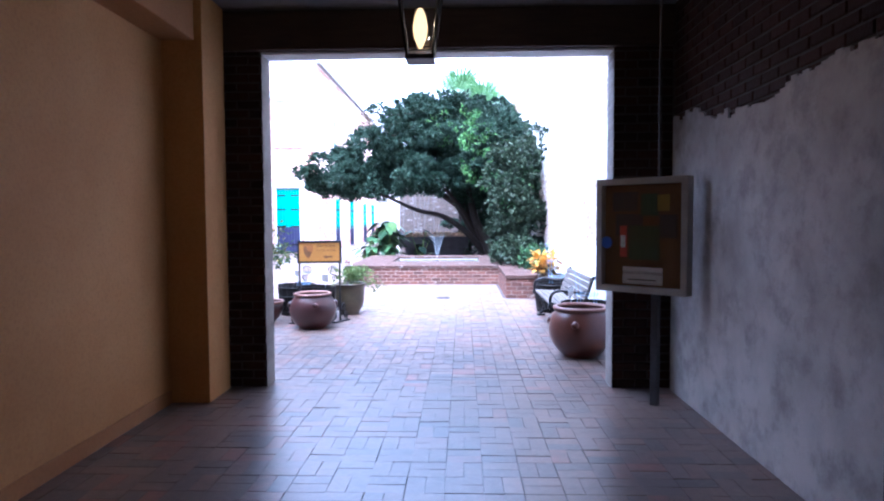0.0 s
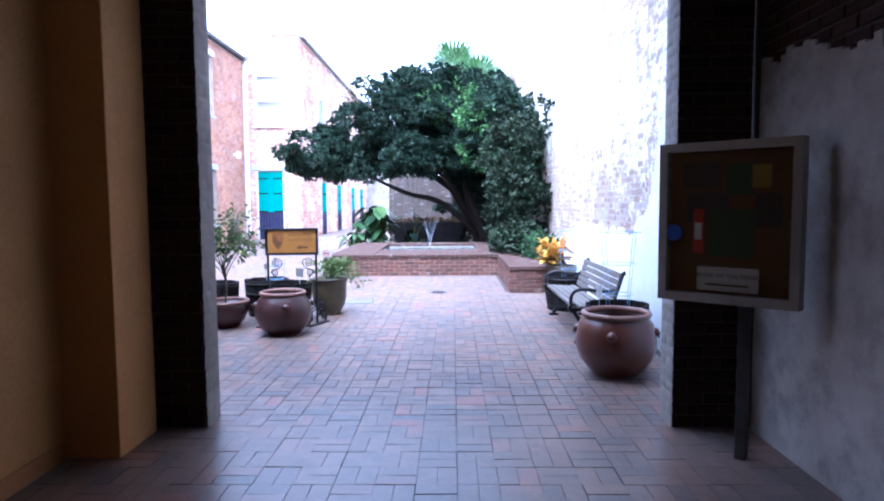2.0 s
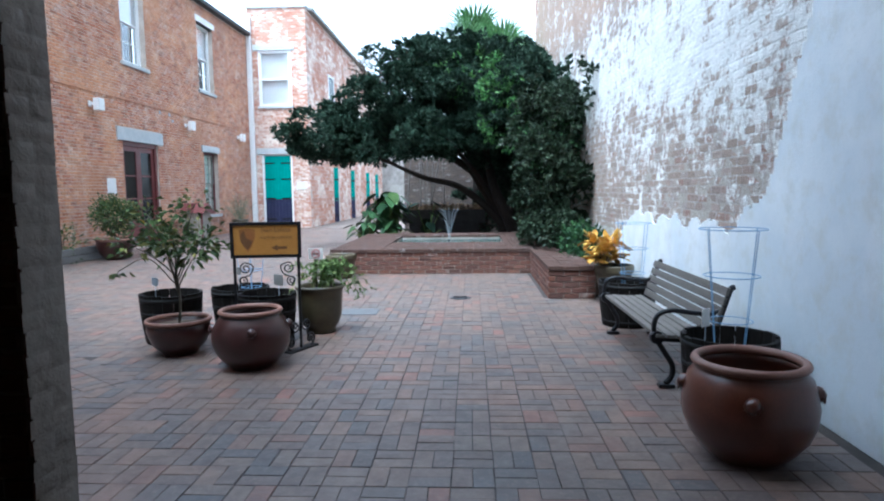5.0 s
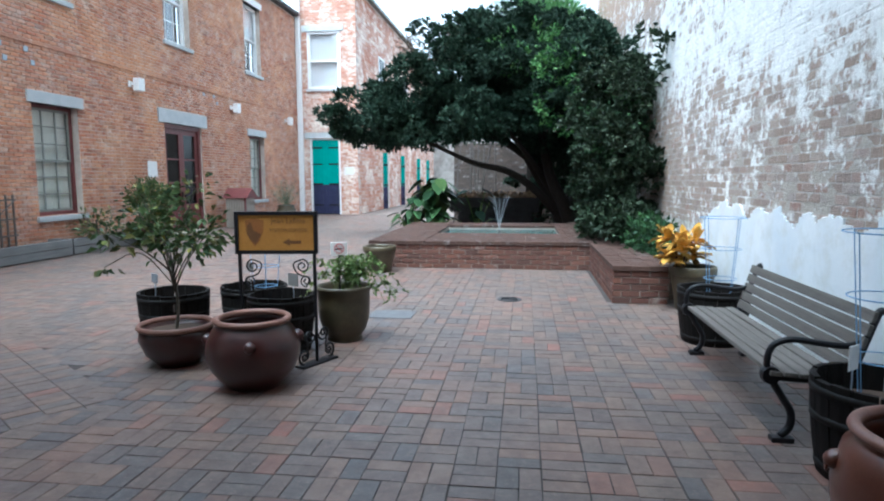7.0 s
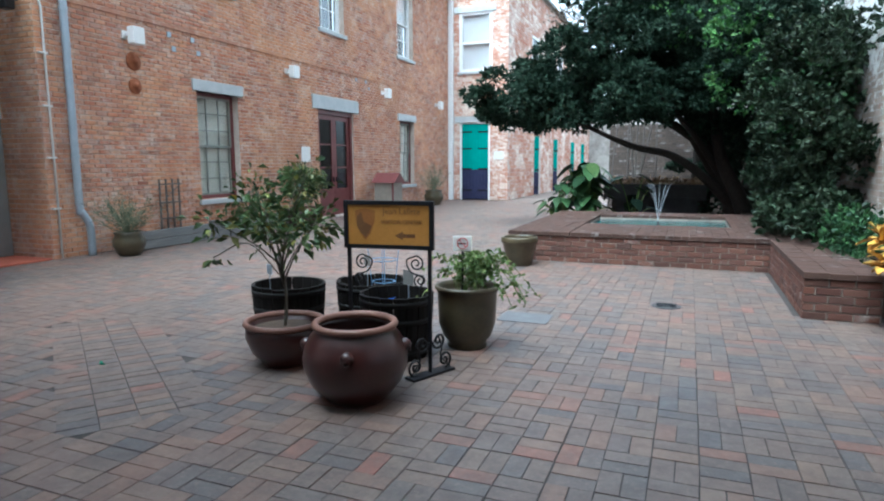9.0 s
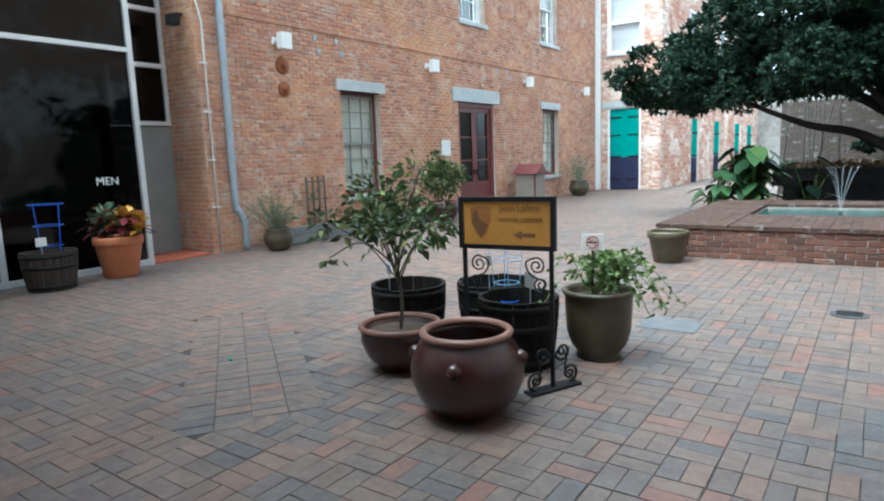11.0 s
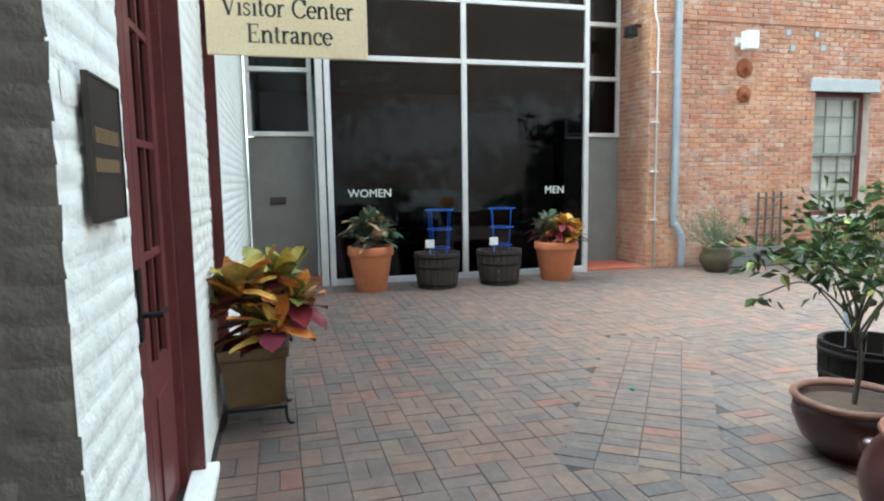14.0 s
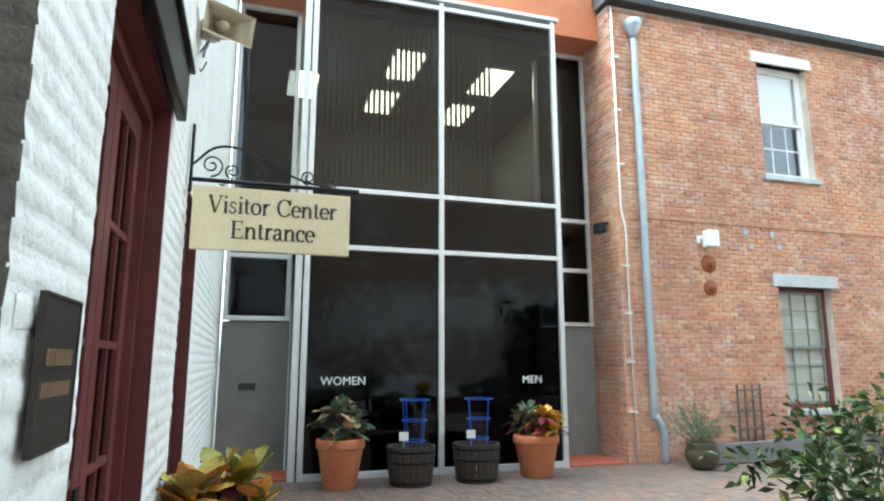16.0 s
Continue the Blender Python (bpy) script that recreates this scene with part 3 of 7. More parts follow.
def blob_spots(rng, centre, radii, n, shell=0.72, clump=6, spread=0.09):
    """Leaf places in clumps near the skin of an uneven rounded mass."""
    c, out = Vector(centre), []
    for _ in range(n // clump):
        d = Vector((rng.gauss(0, 1), rng.gauss(0, 1), rng.gauss(0, 1))).normalized()
        bumpy = 1 + 0.22 * noise.noise(d * 2.3 + c) + 0.12 * noise.noise(d * 6 + c)
        r = (shell + (1.03 - shell) * rng.random() ** 0.6) * bumpy
        p = c + Vector((d.x * radii[0], d.y * radii[1], d.z * radii[2])) * r
        for _ in range(clump):
            w = d + Vector((rng.gauss(0, 0.6), rng.gauss(0, 0.6), rng.gauss(0.15, 0.6)))
            out.append((p + Vector((rng.gauss(0, spread), rng.gauss(0, spread), rng.gauss(0, spread * 0.8))), w))
    return out


# ---- the setting ----
RNG = random.Random(7)
FX = -8.48          # face of the long brick building
WY0, WY1 = 0.0, 0.25  # the wall between passage and courtyard
RX = 3.12           # face of the tall wall

ground = bmesh.new()
bmesh.ops.create_grid(ground, x_segments=4, y_segments=4, size=300)
for v in ground.verts:
    v.co.z = -0.0055
solid("ground", ground, M_BED, "dark sanded bed under the brick paving", "ground", "structure")


def paving():
    floor = thing("pavement", "worn red and grey clay pavers in basket weave", "paving", kind="structure")
    items, shared, n = [], None, 0
    cell, w = 0.226, 0.1118
    ang = math.atan2(1.71, -2.35)
    ca, sa = math.cos(ang), math.sin(ang)
    o = Vector((-2.04, 2.37, 0))

    def in_band(x, y, m=0.0):
        dx, dy = x - o.x, y - o.y
        u, v = dx * ca + dy * sa, -dx * sa + dy * ca
        return -0.02 - m < u < 2.95 + m and abs(v) < 0.43 + m

    def put(cx, cy, l, b, turn):
        nonlocal n, shared
        z = RNG.uniform(-0.0018, 0.0014)
        tx, ty = RNG.uniform(-0.003, 0.003), RNG.uniform(-0.003, 0.003)
        if n < 300 and -0.3 < cx < 1.6 and 1.1 < cy < 3.3 and turn in (0, 90):
            if shared is None:
                shared = pieces_mesh("paver", [[(p[0], -p[2], p[1]) for p in brick_shape(0.2245, w, 0.03, 0.003)]], M_PAVER)
                shared.flip_normals()
            part("paver", shared, None, floor, at=pose(cx, cy, -0.03 + z, math.degrees(tx), math.degrees(ty), turn + RNG.uniform(-1.1, 1.1)))
            n += 1
            return
        a, c2 = l / 2, b / 2
        skew = radians(turn + RNG.uniform(-1.1, 1.1))
        co, si = math.cos(skew), math.sin(skew)
        pts = []
        bv = 0.0012 if cy < 0.2 else 0.003
        for k, (px, py) in enumerate(((-a + bv, -c2 + bv), (a - bv, -c2 + bv), (a - bv, c2 - bv), (-a + bv, c2 - bv), (-a, -c2), (a, -c2), (a, c2), (-a, c2))):
            top = z + px * tx * 2 + py * ty * 2 if k < 4 else -0.007
            pts.append((cx + px * co - py * si, cy + px * si + py * co, top))
        items.append(pts)

    x0, x1, y0, y1 = -9.4, 3.1, -9.0, 24.2
    for i in range(int((x1 - x0) / cell)):
        for j in range(int((y1 - y0) / cell)):
            cx, cy = x0 + (i + 0.5) * cell, y0 + (j + 0.5) * cell
            if cy < 0.25 and not -1.6 < cx < 3.1:
                continue
            if cx > -1.6 and cy > 9.3 or cx > 1.98 and cy > 6.6 or in_band(cx, cy, -0.07):
                continue
            up = (i + j) % 2 if RNG.random() > 0.22 else RNG.randrange(2)
            cx, cy = cx + RNG.uniform(-0.003, 0.003), cy + RNG.uniform(-0.003, 0.003)
            for k in (-1, 1):
                if up:
                    put(cx + k * cell / 4, cy, 0.2245, w, 90)
                else:
                    put(cx, cy + k * cell / 4, 0.2245, w, 0)
    deg = math.degrees(ang)
    for r in range(4):
        u = 0.0
        while u < 2.85:
            v = (r - 1.5) * 0.215
            put(o.x + (u + 0.05) * ca - v * sa, o.y + (u + 0.05) * sa + v * ca, 0.109, 0.212, deg)
            u += 0.1125
    me = pieces_mesh("paving_field", items, M_PAVER)
    tagged(part("paving_field", me, None, floor), kind="stuff")
    far = solid("road", box(-9.4, 3.0, 24.21, 60, -0.03, -0.004), worn("far paving", (0.15, 0.115, 0.095), (0.2, 0.16, 0.135), 2, 0.8), "plain grey-brown paving of the lane behind", "paving", "structure")


def wall_mesh(boxes):
    bm = bmesh.new()
    for b in boxes:
        box(*b, bm=bm)
    return bm


# long brick building: openings (y0, y1, z0, z1)
LOW = [(9.95, 11.2, 0.78, 2.98), (14.4, 16.3, 0.03, 2.98), (19.5, 20.72, 0.78, 2.98)]
LINT = [(9.83, 11.35, 2.98, 3.21), (14.12, 16.58, 2.98, 3.33), (19.34, 20.85, 2.98, 3.21)]
HIGH = [(9.92, 11.15, 5.12, 7.42), (14.62, 15.9, 5.12, 7.42), (19.4, 20.7, 5.12, 7.42)]
TOPL = [(a - 0.12, b + 0.12, 7.42, 7.62) for a, b, _, _ in HIGH]
FHOLES = LOW + LINT + HIGH + TOPL
F0, F1, FTOP = 6.62, 24.3, 8.05


def long_building():
    b = thing("brick_building", "two-storey orange-red brick building with stone lintels", "building", kind="structure")
    part("wall", wall_mesh([(FX - 0.35, FX - 0.012, u0, u1, v0, v1) for u0, u1, v0, v1 in boards(LOW + HIGH, F0 + 0.012, F1, 0, FTOP)]), M_MORTAR, b)
    part("side_wall", wall_mesh([(FX - 2.2, FX - 0.36, F0 + 0.012, F0 + 0.35, 0, FTOP)]), M_MORTAR, b)
    lay(b, courses(FHOLES, F0, F1, 0.005, FTOP - 0.02), (FX - 0.012, 0, 0), (0, 1, 0), (1, 0, 0), M_FACADE, RNG, singles=lambda u, v: u < 9.6 and 1.2 < v < 2.85)
    lay(b, courses([], -2.2, 0, 0.005, FTOP - 0.02), (FX, F0 + 0.012, 0), (1, 0, 0), (0, -1, 0), M_FACADE, RNG)
    part("string_course", box(FX - 0.01, FX + 0.025, F0 + 0.4, F1, 4.07, 4.15, 0.008), M_FACADE, b, "thin projecting brick course")
    for u0, u1, v0, v1 in LINT + TOPL:
        part("lintel", box(FX - 0.2, FX + 0.035, u0, u1, v0, v1, 0.01), M_STONE if v0 < 5 else M_WHITE, b, "grey stone lintel")
    part("eave", box(FX - 0.3, FX + 0.2, F0 - 0.1, F1 - 0.02, FTOP, FTOP + 0.14, 0.02), M_SLATE, b, "dark metal eave and gutter")
    roof = bmesh.new()
    vs = [roof.verts.new(p) for p in ((FX + 0.2, F0 - 0.1, FTOP + 0.142), (FX + 0.2, F1, FTOP + 0.142), (FX - 4, F1, FTOP + 1.6), (FX - 4, F0 - 0.1, FTOP + 1.6), (FX - 4, F0 - 0.1, FTOP + 0.14), (FX - 4, F1, FTOP + 0.14))]
    for f in ((0, 1, 2, 3), (0, 3, 4), (1, 5, 2), (3, 2, 5, 4), (0, 4, 5, 1)):
        roof.faces.new([vs[k] for k in f])
    part("roof", roof, M_SLATE, b)
    return b


def sash(name, y0, y1, z0, z1, colour, label, rows=(3, 3), blind=0.0, glass=M_PANE, depth=0.21, sill=M_STONE, cols=3):
    """A two-sash window set back in the long facade."""
    w = thing(name, label, "window", kind="structure")
    x = FX - depth
    f = 0.075
    bm = bmesh.new()
    for a in ((y0, y0 + f, z0, z1), (y1 - f, y1, z0, z1), (y0 + f, y1 - f, z1 - f, z1), (y0 + f, y1 - f, z0, z0 + f)):
        box(x - 0.08, x + 0.05, *a, bm=bm)
    part("window_frame", bm, colour, w)
    zm = (z0 + z1) / 2
    for k, (a, b, dx) in enumerate(((z0 + f, zm + 0.02, -0.02), (zm - 0.02, z1 - f, 0.015))):
        s = bmesh.new()
        ya, yb = y0 + f, y1 - f
        for q in ((ya, ya + 0.04, a, b), (yb - 0.04, yb, a, b), (ya + 0.04, yb - 0.04, a, a + 0.045), (ya + 0.04, yb - 0.04, b - 0.045, b)):
            box(x + dx - 0.018, x + dx + 0.018, *q, bm=s)
        for i in range(1, cols if rows[k] > 1 else 1):
            yy = ya + (yb - ya) * i / cols
            box(x + dx - 0.012, x + dx + 0.012, yy - 0.012, yy + 0.012, a + 0.045, b - 0.045, bm=s)
        for i in range(1, rows[k]):
            zz = a + (b - a) * i / rows[k]
            box(x + dx - 0.01, x + dx + 0.01, ya + 0.04, yb - 0.04, zz - 0.012, zz + 0.012, bm=s)
        st = part("sash", s, M_BAR if colour is M_MAROON else colour, w)
        pn = part("pane", box(x + dx - 0.004, x + dx + 0.0, ya + 0.01, yb - 0.01, a + 0.01, b - 0.01), glass, st)
        pn.visible_shadow = False
    if blind:
        part("blind", box(x - 0.058, x - 0.045, y0 + f, y1 - f, z1 - f - blind * (z1 - z0 - 2 * f), z1 - f), M_BLIND if colour is M_MAROON else M_PAPER, w, "drawn roller blind")
    # Near-black sheet standing in for the unlit depth behind the window.
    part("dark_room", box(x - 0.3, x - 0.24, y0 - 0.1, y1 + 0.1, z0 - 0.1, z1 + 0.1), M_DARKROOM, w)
    part("window_sill", box(FX - 0.12, FX + 0.06, y0 - 0.08, y1 + 0.08, z0 - 0.11, z0 - 0.004, 0.01), sill, w)
    return w


def french_door():
    d = thing("door_1", "maroon glazed double door under a stone lintel", "door", kind="structure")
    y0, y1, z1 = 14.4, 16.3, 2.98
    x = FX - 0.14
    bm = bmesh.new()
    for a in ((y0, y0 + 0.11, 0.03, z1), (y1 - 0.11, y1, 0.03, z1), (y0 + 0.11, y1 - 0.11, z1 - 0.12, z1)):
        box(x - 0.05, x + 0.08, *a, bm=bm)
    part("door_frame", bm, M_MAROON, d)
    ym = (y0 + y1) / 2
    for a, b in ((y0 + 0.11, ym - 0.004), (ym + 0.004, y1 - 0.11)):
        s = bmesh.new()
        for q in ((a, a + 0.12, 0.05, z1 - 0.12), (b - 0.12, b, 0.05, z1 - 0.12), (a + 0.12, b - 0.12, 0.05, 0.8), (a + 0.12, b - 0.12, z1 - 0.26, z1 - 0.12), (a + 0.12, b - 0.12, 1.38, 1.42), (a + 0.12, b - 0.12, 2.02, 2.06)):
            box(x - 0.025, x + 0.025, *q, bm=s)
        leaf = part("door_leaf", s, M_MAROON, d)
        part("pane", box(x - 0.005, x, a + 0.1, b - 0.1, 0.79, z1 - 0.2), M_PANEDK, leaf)
        part("door_handle", box(x + 0.025, x + 0.07, b - 0.09 if a < ym - 0.5 else a + 0.06, b - 0.06 if a < ym - 0.5 else a + 0.09, 1.0, 1.14, 0.008), M_IRON, leaf, "black lever handle")
    # Near-black sheet in place of the dim room behind the leaves.
    part("dark_room", box(x - 0.5, x - 0.45, y0, y1, 0, z1), M_DARKROOM, d)


# ---- passage and the wall with the opening ----
OX0, OX1, OZ = -0.72, 2.46, 3.07
PL, PR = -1.38, 2.98
D1 = (-2.65, -1.32, 0.0, 2.85)
D2 = (-4.55, -3.62, 0.0, 2.75)


def court_wall():
    w = thing("wall_south", "white-painted brick wall pierced by the carriage opening", "wall", kind="structure")
    holes = [(OX0, OX1, 0.0, OZ), (D1[0], D1[1], 0.0, D1[3]), (D2[0], D2[1], 0.0, D2[3])]
    part("wall", wall_mesh([(a, b, 0.122, WY1 - 0.014, c, d) for a, b, c, d in boards(holes, -9.75, 3.4, 0, 10.0)]), M_WHITEBRICK, w)
    # Near-black mortar stands for the shade on the passage face.
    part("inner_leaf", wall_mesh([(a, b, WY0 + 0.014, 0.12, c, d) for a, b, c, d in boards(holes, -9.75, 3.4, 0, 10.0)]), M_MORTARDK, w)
    lay(w, courses(holes, -9.6, OX0, 0.004, 6.0), (0, WY1 - 0.014, 0), (1, 0, 0), (0, 1, 0), M_WHITEBRICK, RNG, 0.005, singles=lambda u, v: u > -1.3 or (u > -4.0 and v < 2.2), bev=0.012, wild=1.8, smooth=True)
    lay(w, courses([], OX1, 3.1, 0.004, 6.0), (0, WY1 - 0.014, 0), (1, 0, 0), (0, 1, 0), M_JAMB, RNG)
    lay(w, courses([], OX0, OX1, OZ + 0.05, 6.0), (0, WY1 - 0.014, 0), (1, 0, 0), (0, 1, 0), M_JAMB, RNG)
    # reveals of the opening, and the passage face with shade in its brick colour
    for x, s in ((OX0, 1), (OX1, -1)):
        part("reveal", box(min(x, x + 0.004 * s), max(x, x + 0.004 * s), WY0 + 0.016, WY1 - 0.012, 0.0, OZ - 0.021), M_JAMB, w)
        lay(w, courses([], WY0 + 0.004, WY1 - 0.0125, 0.004, OZ - 0.02, 0.242, 0.072, 0.006), (x + 0.003 * s, 0, 0), (0, 1, 0), (s, 0, 0), M_JAMB, RNG, 0.004, bev=0.012, wild=3.0, smooth=True)
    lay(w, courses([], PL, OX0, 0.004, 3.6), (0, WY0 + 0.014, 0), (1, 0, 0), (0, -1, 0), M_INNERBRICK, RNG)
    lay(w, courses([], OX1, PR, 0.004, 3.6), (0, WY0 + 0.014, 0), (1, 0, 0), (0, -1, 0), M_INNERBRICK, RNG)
    part("lintel_beam", box(PL, PR, WY0 - 0.06, WY0 + 0.01, OZ, OZ + 0.34, 0.012), M_TIMBER, w, "dark timber beam over the opening")
    part("soffit", box(OX0, OX1, WY0 + 0.016, WY1 - 0.016, OZ - 0.02, OZ - 0.002), M_MORTARWH, w)


def passage():
    solid("wall_west", box(PL - 0.3, PL, -9, WY0 + 0.01, 0, 3.7), M_OCHRE, "ochre painted plaster wall of the passage", "wall", "structure")
    p = thing("pilaster", "tan plastered pilaster and beam end in the passage", "pilaster", kind="structure")
    part("shaft", box(PL - 0.01, -1.04, -0.52, -0.05, 0, 3.44, 0.008), M_OCHRE, p)
    part("beam", box(PL - 0.01, -1.1, -8.8, -0.525, 3.03, 3.44, 0.008), M_TAN, p)
    part("base", box(PL - 0.005, PL + 0.02, -8.9, -0.53, 0, 0.11, 0.006), M_TAN, p)
    we = thing("wall_east", "weathered grey stucco wall with brick showing above", "wall", kind="structure")
    # Backing mortar and upper brick carry the passage shade in their colour.
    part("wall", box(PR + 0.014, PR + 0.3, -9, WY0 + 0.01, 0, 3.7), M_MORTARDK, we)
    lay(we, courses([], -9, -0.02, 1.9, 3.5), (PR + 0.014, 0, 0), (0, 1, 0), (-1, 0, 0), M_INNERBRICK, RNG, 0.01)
    st = bmesh.new()
    cell = 0.06
    for i in range(int(8.98 / cell)):
        y = -8.98 + i * cell
        top = 2.42 + 0.12 * math.sin(y * 1.7) + 0.14 * noise.noise(Vector((y * 2.5, 0, 0))) + 0.05 * noise.noise(Vector((y * 9, 3, 0))) + (0.1 if y > -1.2 else 0.0) + 0.07 * y
        box(PR - 0.012, PR + 0.012, y, y + cell, 0.0, top, bm=st)
    bmesh.ops.remove_doubles(st, verts=st.verts, dist=0.0005)
    part("stucco", st, M_STUCCO, we, "stained grey stucco with a ragged upper edge")
    solid("post", box(PR - 0.06, PR - 0.013, -3.25, -2.95, 0, 3.43, 0.006), M_TIMBER, "dark timber post against the stucco wall", "post", "structure")
    solid("ceiling", box(PL - 0.3, PR + 0.3, -9, WY0 + 0.01, 3.44, 3.7), M_CEIL, "white boarded ceiling of the passage, greyed to stand for shade", "ceiling", "structure")
    # Unseen closing wall, added to block street light and darken the passage.
    street_block = bmesh.new()
    for a in ((PL, PR, 0, 3.44),):
        box(a[0], a[1], -9.2, -9.0, a[2], a[3], bm=street_block)
    solid("wall_street", street_block, M_OCHRE, "added unseen wall that keeps street light out of the passage", "wall", "structure")


def tall_wall():
    w = thing("wall_tall", "tall old brick wall with peeling white paint and plaster foot", "wall", kind="structure")
    y1, top = 19.5, 14.6
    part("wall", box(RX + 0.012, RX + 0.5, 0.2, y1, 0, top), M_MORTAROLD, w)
    f = courses([], 0.27, y1, 0.9, 11.2)

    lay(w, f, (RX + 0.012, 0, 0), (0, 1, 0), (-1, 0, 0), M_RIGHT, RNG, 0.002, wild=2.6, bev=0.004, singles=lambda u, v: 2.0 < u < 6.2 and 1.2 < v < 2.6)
    pl = bmesh.new()
    cell = 0.055

    def edge(y):
        e = 1.18 + 0.1 * noise.noise(Vector((y * 0.9, 1, 0))) + 0.16 * noise.noise(Vector((y * 2.8, 7, 0))) + 0.05 * noise.noise(Vector((y * 11, 2, 0)))
        if y < 3.2:
            e += min(5.6, (3.2 - y) ** 2 * 1.35)
        if y > 6.6:
            e -= min(0.5, (y - 6.6) * 0.5)
        return max(0.15, e)

    for i in range(int(11.4 / cell)):
        y = 0.25 + i * cell
        box(RX - 0.006, RX + 0.01, y, y + cell, 0.0, edge(y), bm=pl)
    bmesh.ops.remove_doubles(pl, verts=pl.verts, dist=0.0005)
    part("plaster", pl, M_PLASTER, w, "pale bluish plaster with a broken edge")
    part("coping", box(RX - 0.05, RX + 0.55, 0.2, y1 + 0.03, top, top + 0.12, 0.02), M_STONE, w)
    part("end_post", box(RX - 0.02, RX + 0.4, y1 + 0.01, y1 + 0.3, 0, 8.2, 0.02), M_RIGHTHI, w)


def rear_building():
    b = thing("rear_building", "pale red brick rear building with teal shutters", "building", kind="structure")
    x0, x1, y0, top = FX + 0.02, -5.98, 24.3, 9.2
    dh, wh = (-8.03, -6.72, 0.0, 3.16), (-8.05, -6.64, 5.18, 7.48)
    lh = [(-8.26, -6.5, 3.16, 3.4), (-8.27, -6.5, 7.48, 7.7)]
    part("wall", wall_mesh([(a, c, y0 + 0.012, y0 + 0.4, d, e) for a, c, d, e in boards([dh, wh], x0, x1, 0, top)]), M_MORTAR, b)
    lay(b, courses([dh, wh] + lh, x0, x1, 0.005, top - 0.02), (0, y0 + 0.012, 0), (1, 0, 0), (0, -1, 0), M_REARBRICK, RNG)
    part("side_wall", box(x1 - 0.4, x1 - 0.012, y0 + 0.42, 46, 0, top), M_MORTAR, b)
    sd = [(29.0, 30.4, 0.0, 2.75), (33.4, 34.8, 0.0, 2.75), (38.6, 40.0, 0.0, 2.75), (42.5, 43.9, 0.0, 2.75), (28.2, 29.5, 5.1, 7.2), (34.0, 35.3, 5.1, 7.2)]
    lay(b, courses(sd, y0 + 0.01, 46, 0.005, top - 0.02, 0.42, 0.145, 0.015), (x1 - 0.012, 0, 0), (0, 1, 0), (1, 0, 0), M_REARBRICK, RNG)
    for a, c, d, e in lh:
        part("lintel", box(a, c, y0 - 0.035, y0 + 0.2, d, e, 0.012), M_STONE, b, "grey stone lintel")
    part("parapet", box(x0, x1 + 0.05, y0 - 0.05, y0 + 0.45, top, top + 0.1, 0.015), M_STONE, b)
    part("eave", box(x1 - 0.3, x1 + 0.18, y0 + 0.46, 46, top, top + 0.13), M_GREY, b)
    # teal over navy shutter door
    d = thing("door_2", "closed plank shutters painted teal above and navy below", "door", kind="structure")
    n = 8
    for i in range(n):
        a = dh[0] + 0.09 + (dh[1] - dh[0] - 0.18) * i / n
        c = dh[0] + 0.09 + (dh[1] - dh[0] - 0.18) * (i + 1) / n - 0.008
        part("plank", box(a, c, y0 + 0.05, y0 + 0.09, 1.25, dh[3] - 0.06, 0.004), M_TEAL, d, "teal plank")
        part("plank", box(a, c, y0 + 0.05, y0 + 0.09, 0.04, 1.246, 0.004), M_NAVY, d, "navy plank")
    fr = bmesh.new()
    for q in ((dh[0], dh[0] + 0.08, 0.0, dh[3]), (dh[1] - 0.08, dh[1], 0.0, dh[3]), (dh[0] + 0.08, dh[1] - 0.08, dh[3] - 0.05, dh[3])):
        box(q[0], q[1], y0 + 0.02, y0 + 0.12, q[2], q[3], bm=fr)
    part("door_frame", fr, M_WHITE, d, "white door frame")
    for z in (2.78, 2.1, 1.28, 0.4):
        for a, c in ((dh[0] + 0.06, dh[0] + 0.52), (dh[1] - 0.52, dh[1] - 0.06)):
            part("strap_hinge", box(a, c, y0 + 0.03, y0 + 0.048, z - 0.03, z + 0.03, 0.004), M_IRON, d, "black iron strap hinge")
    part("backing", box(dh[0], dh[1], y0 + 0.13, y0 + 0.2, 0, dh[3]), M_DARKROOM, d)
    # upper sash window
    w = thing("window_1", "white sash window with drawn blind", "window", kind="structure")
    fr = bmesh.new()
    zm = 6.3
    for q in ((wh[0], wh[0] + 0.13, wh[2], wh[3]), (wh[1] - 0.13, wh[1], wh[2], wh[3]), (wh[0] + 0.13, wh[1] - 0.13, wh[3] - 0.1, wh[3]), (wh[0] + 0.13, wh[1] - 0.13, wh[2], wh[2] + 0.1), (wh[0] + 0.13, wh[1] - 0.13, zm - 0.04, zm + 0.04)):
        box(q[0], q[1], y0 + 0.02, y0 + 0.12, q[2], q[3], bm=fr)
    part("window_frame", fr, M_WHITE, w)
    part("pane", box(wh[0] + 0.1, wh[1] - 0.1, y0 + 0.1, y0 + 0.104, wh[2] + 0.05, wh[3] - 0.05), M_PANE, w)
    part("blind", box(wh[0] + 0.1, wh[1] - 0.1, y0 + 0.15, y0 + 0.16, wh[2], wh[3]), M_PAPER, w, "white blind")
    part("window_sill", box(wh[0] - 0.06, wh[1] + 0.06, y0 - 0.06, y0 + 0.1, wh[2] - 0.1, wh[2] - 0.004, 0.01), M_STONE, w)
    solid("notice_plate", box(-6.56, -6.14, y0 - 0.03, y0 - 0.008, 1.66, 1.98, 0.006), M_PAPER, "white notice plate on the brick wall", "sign")
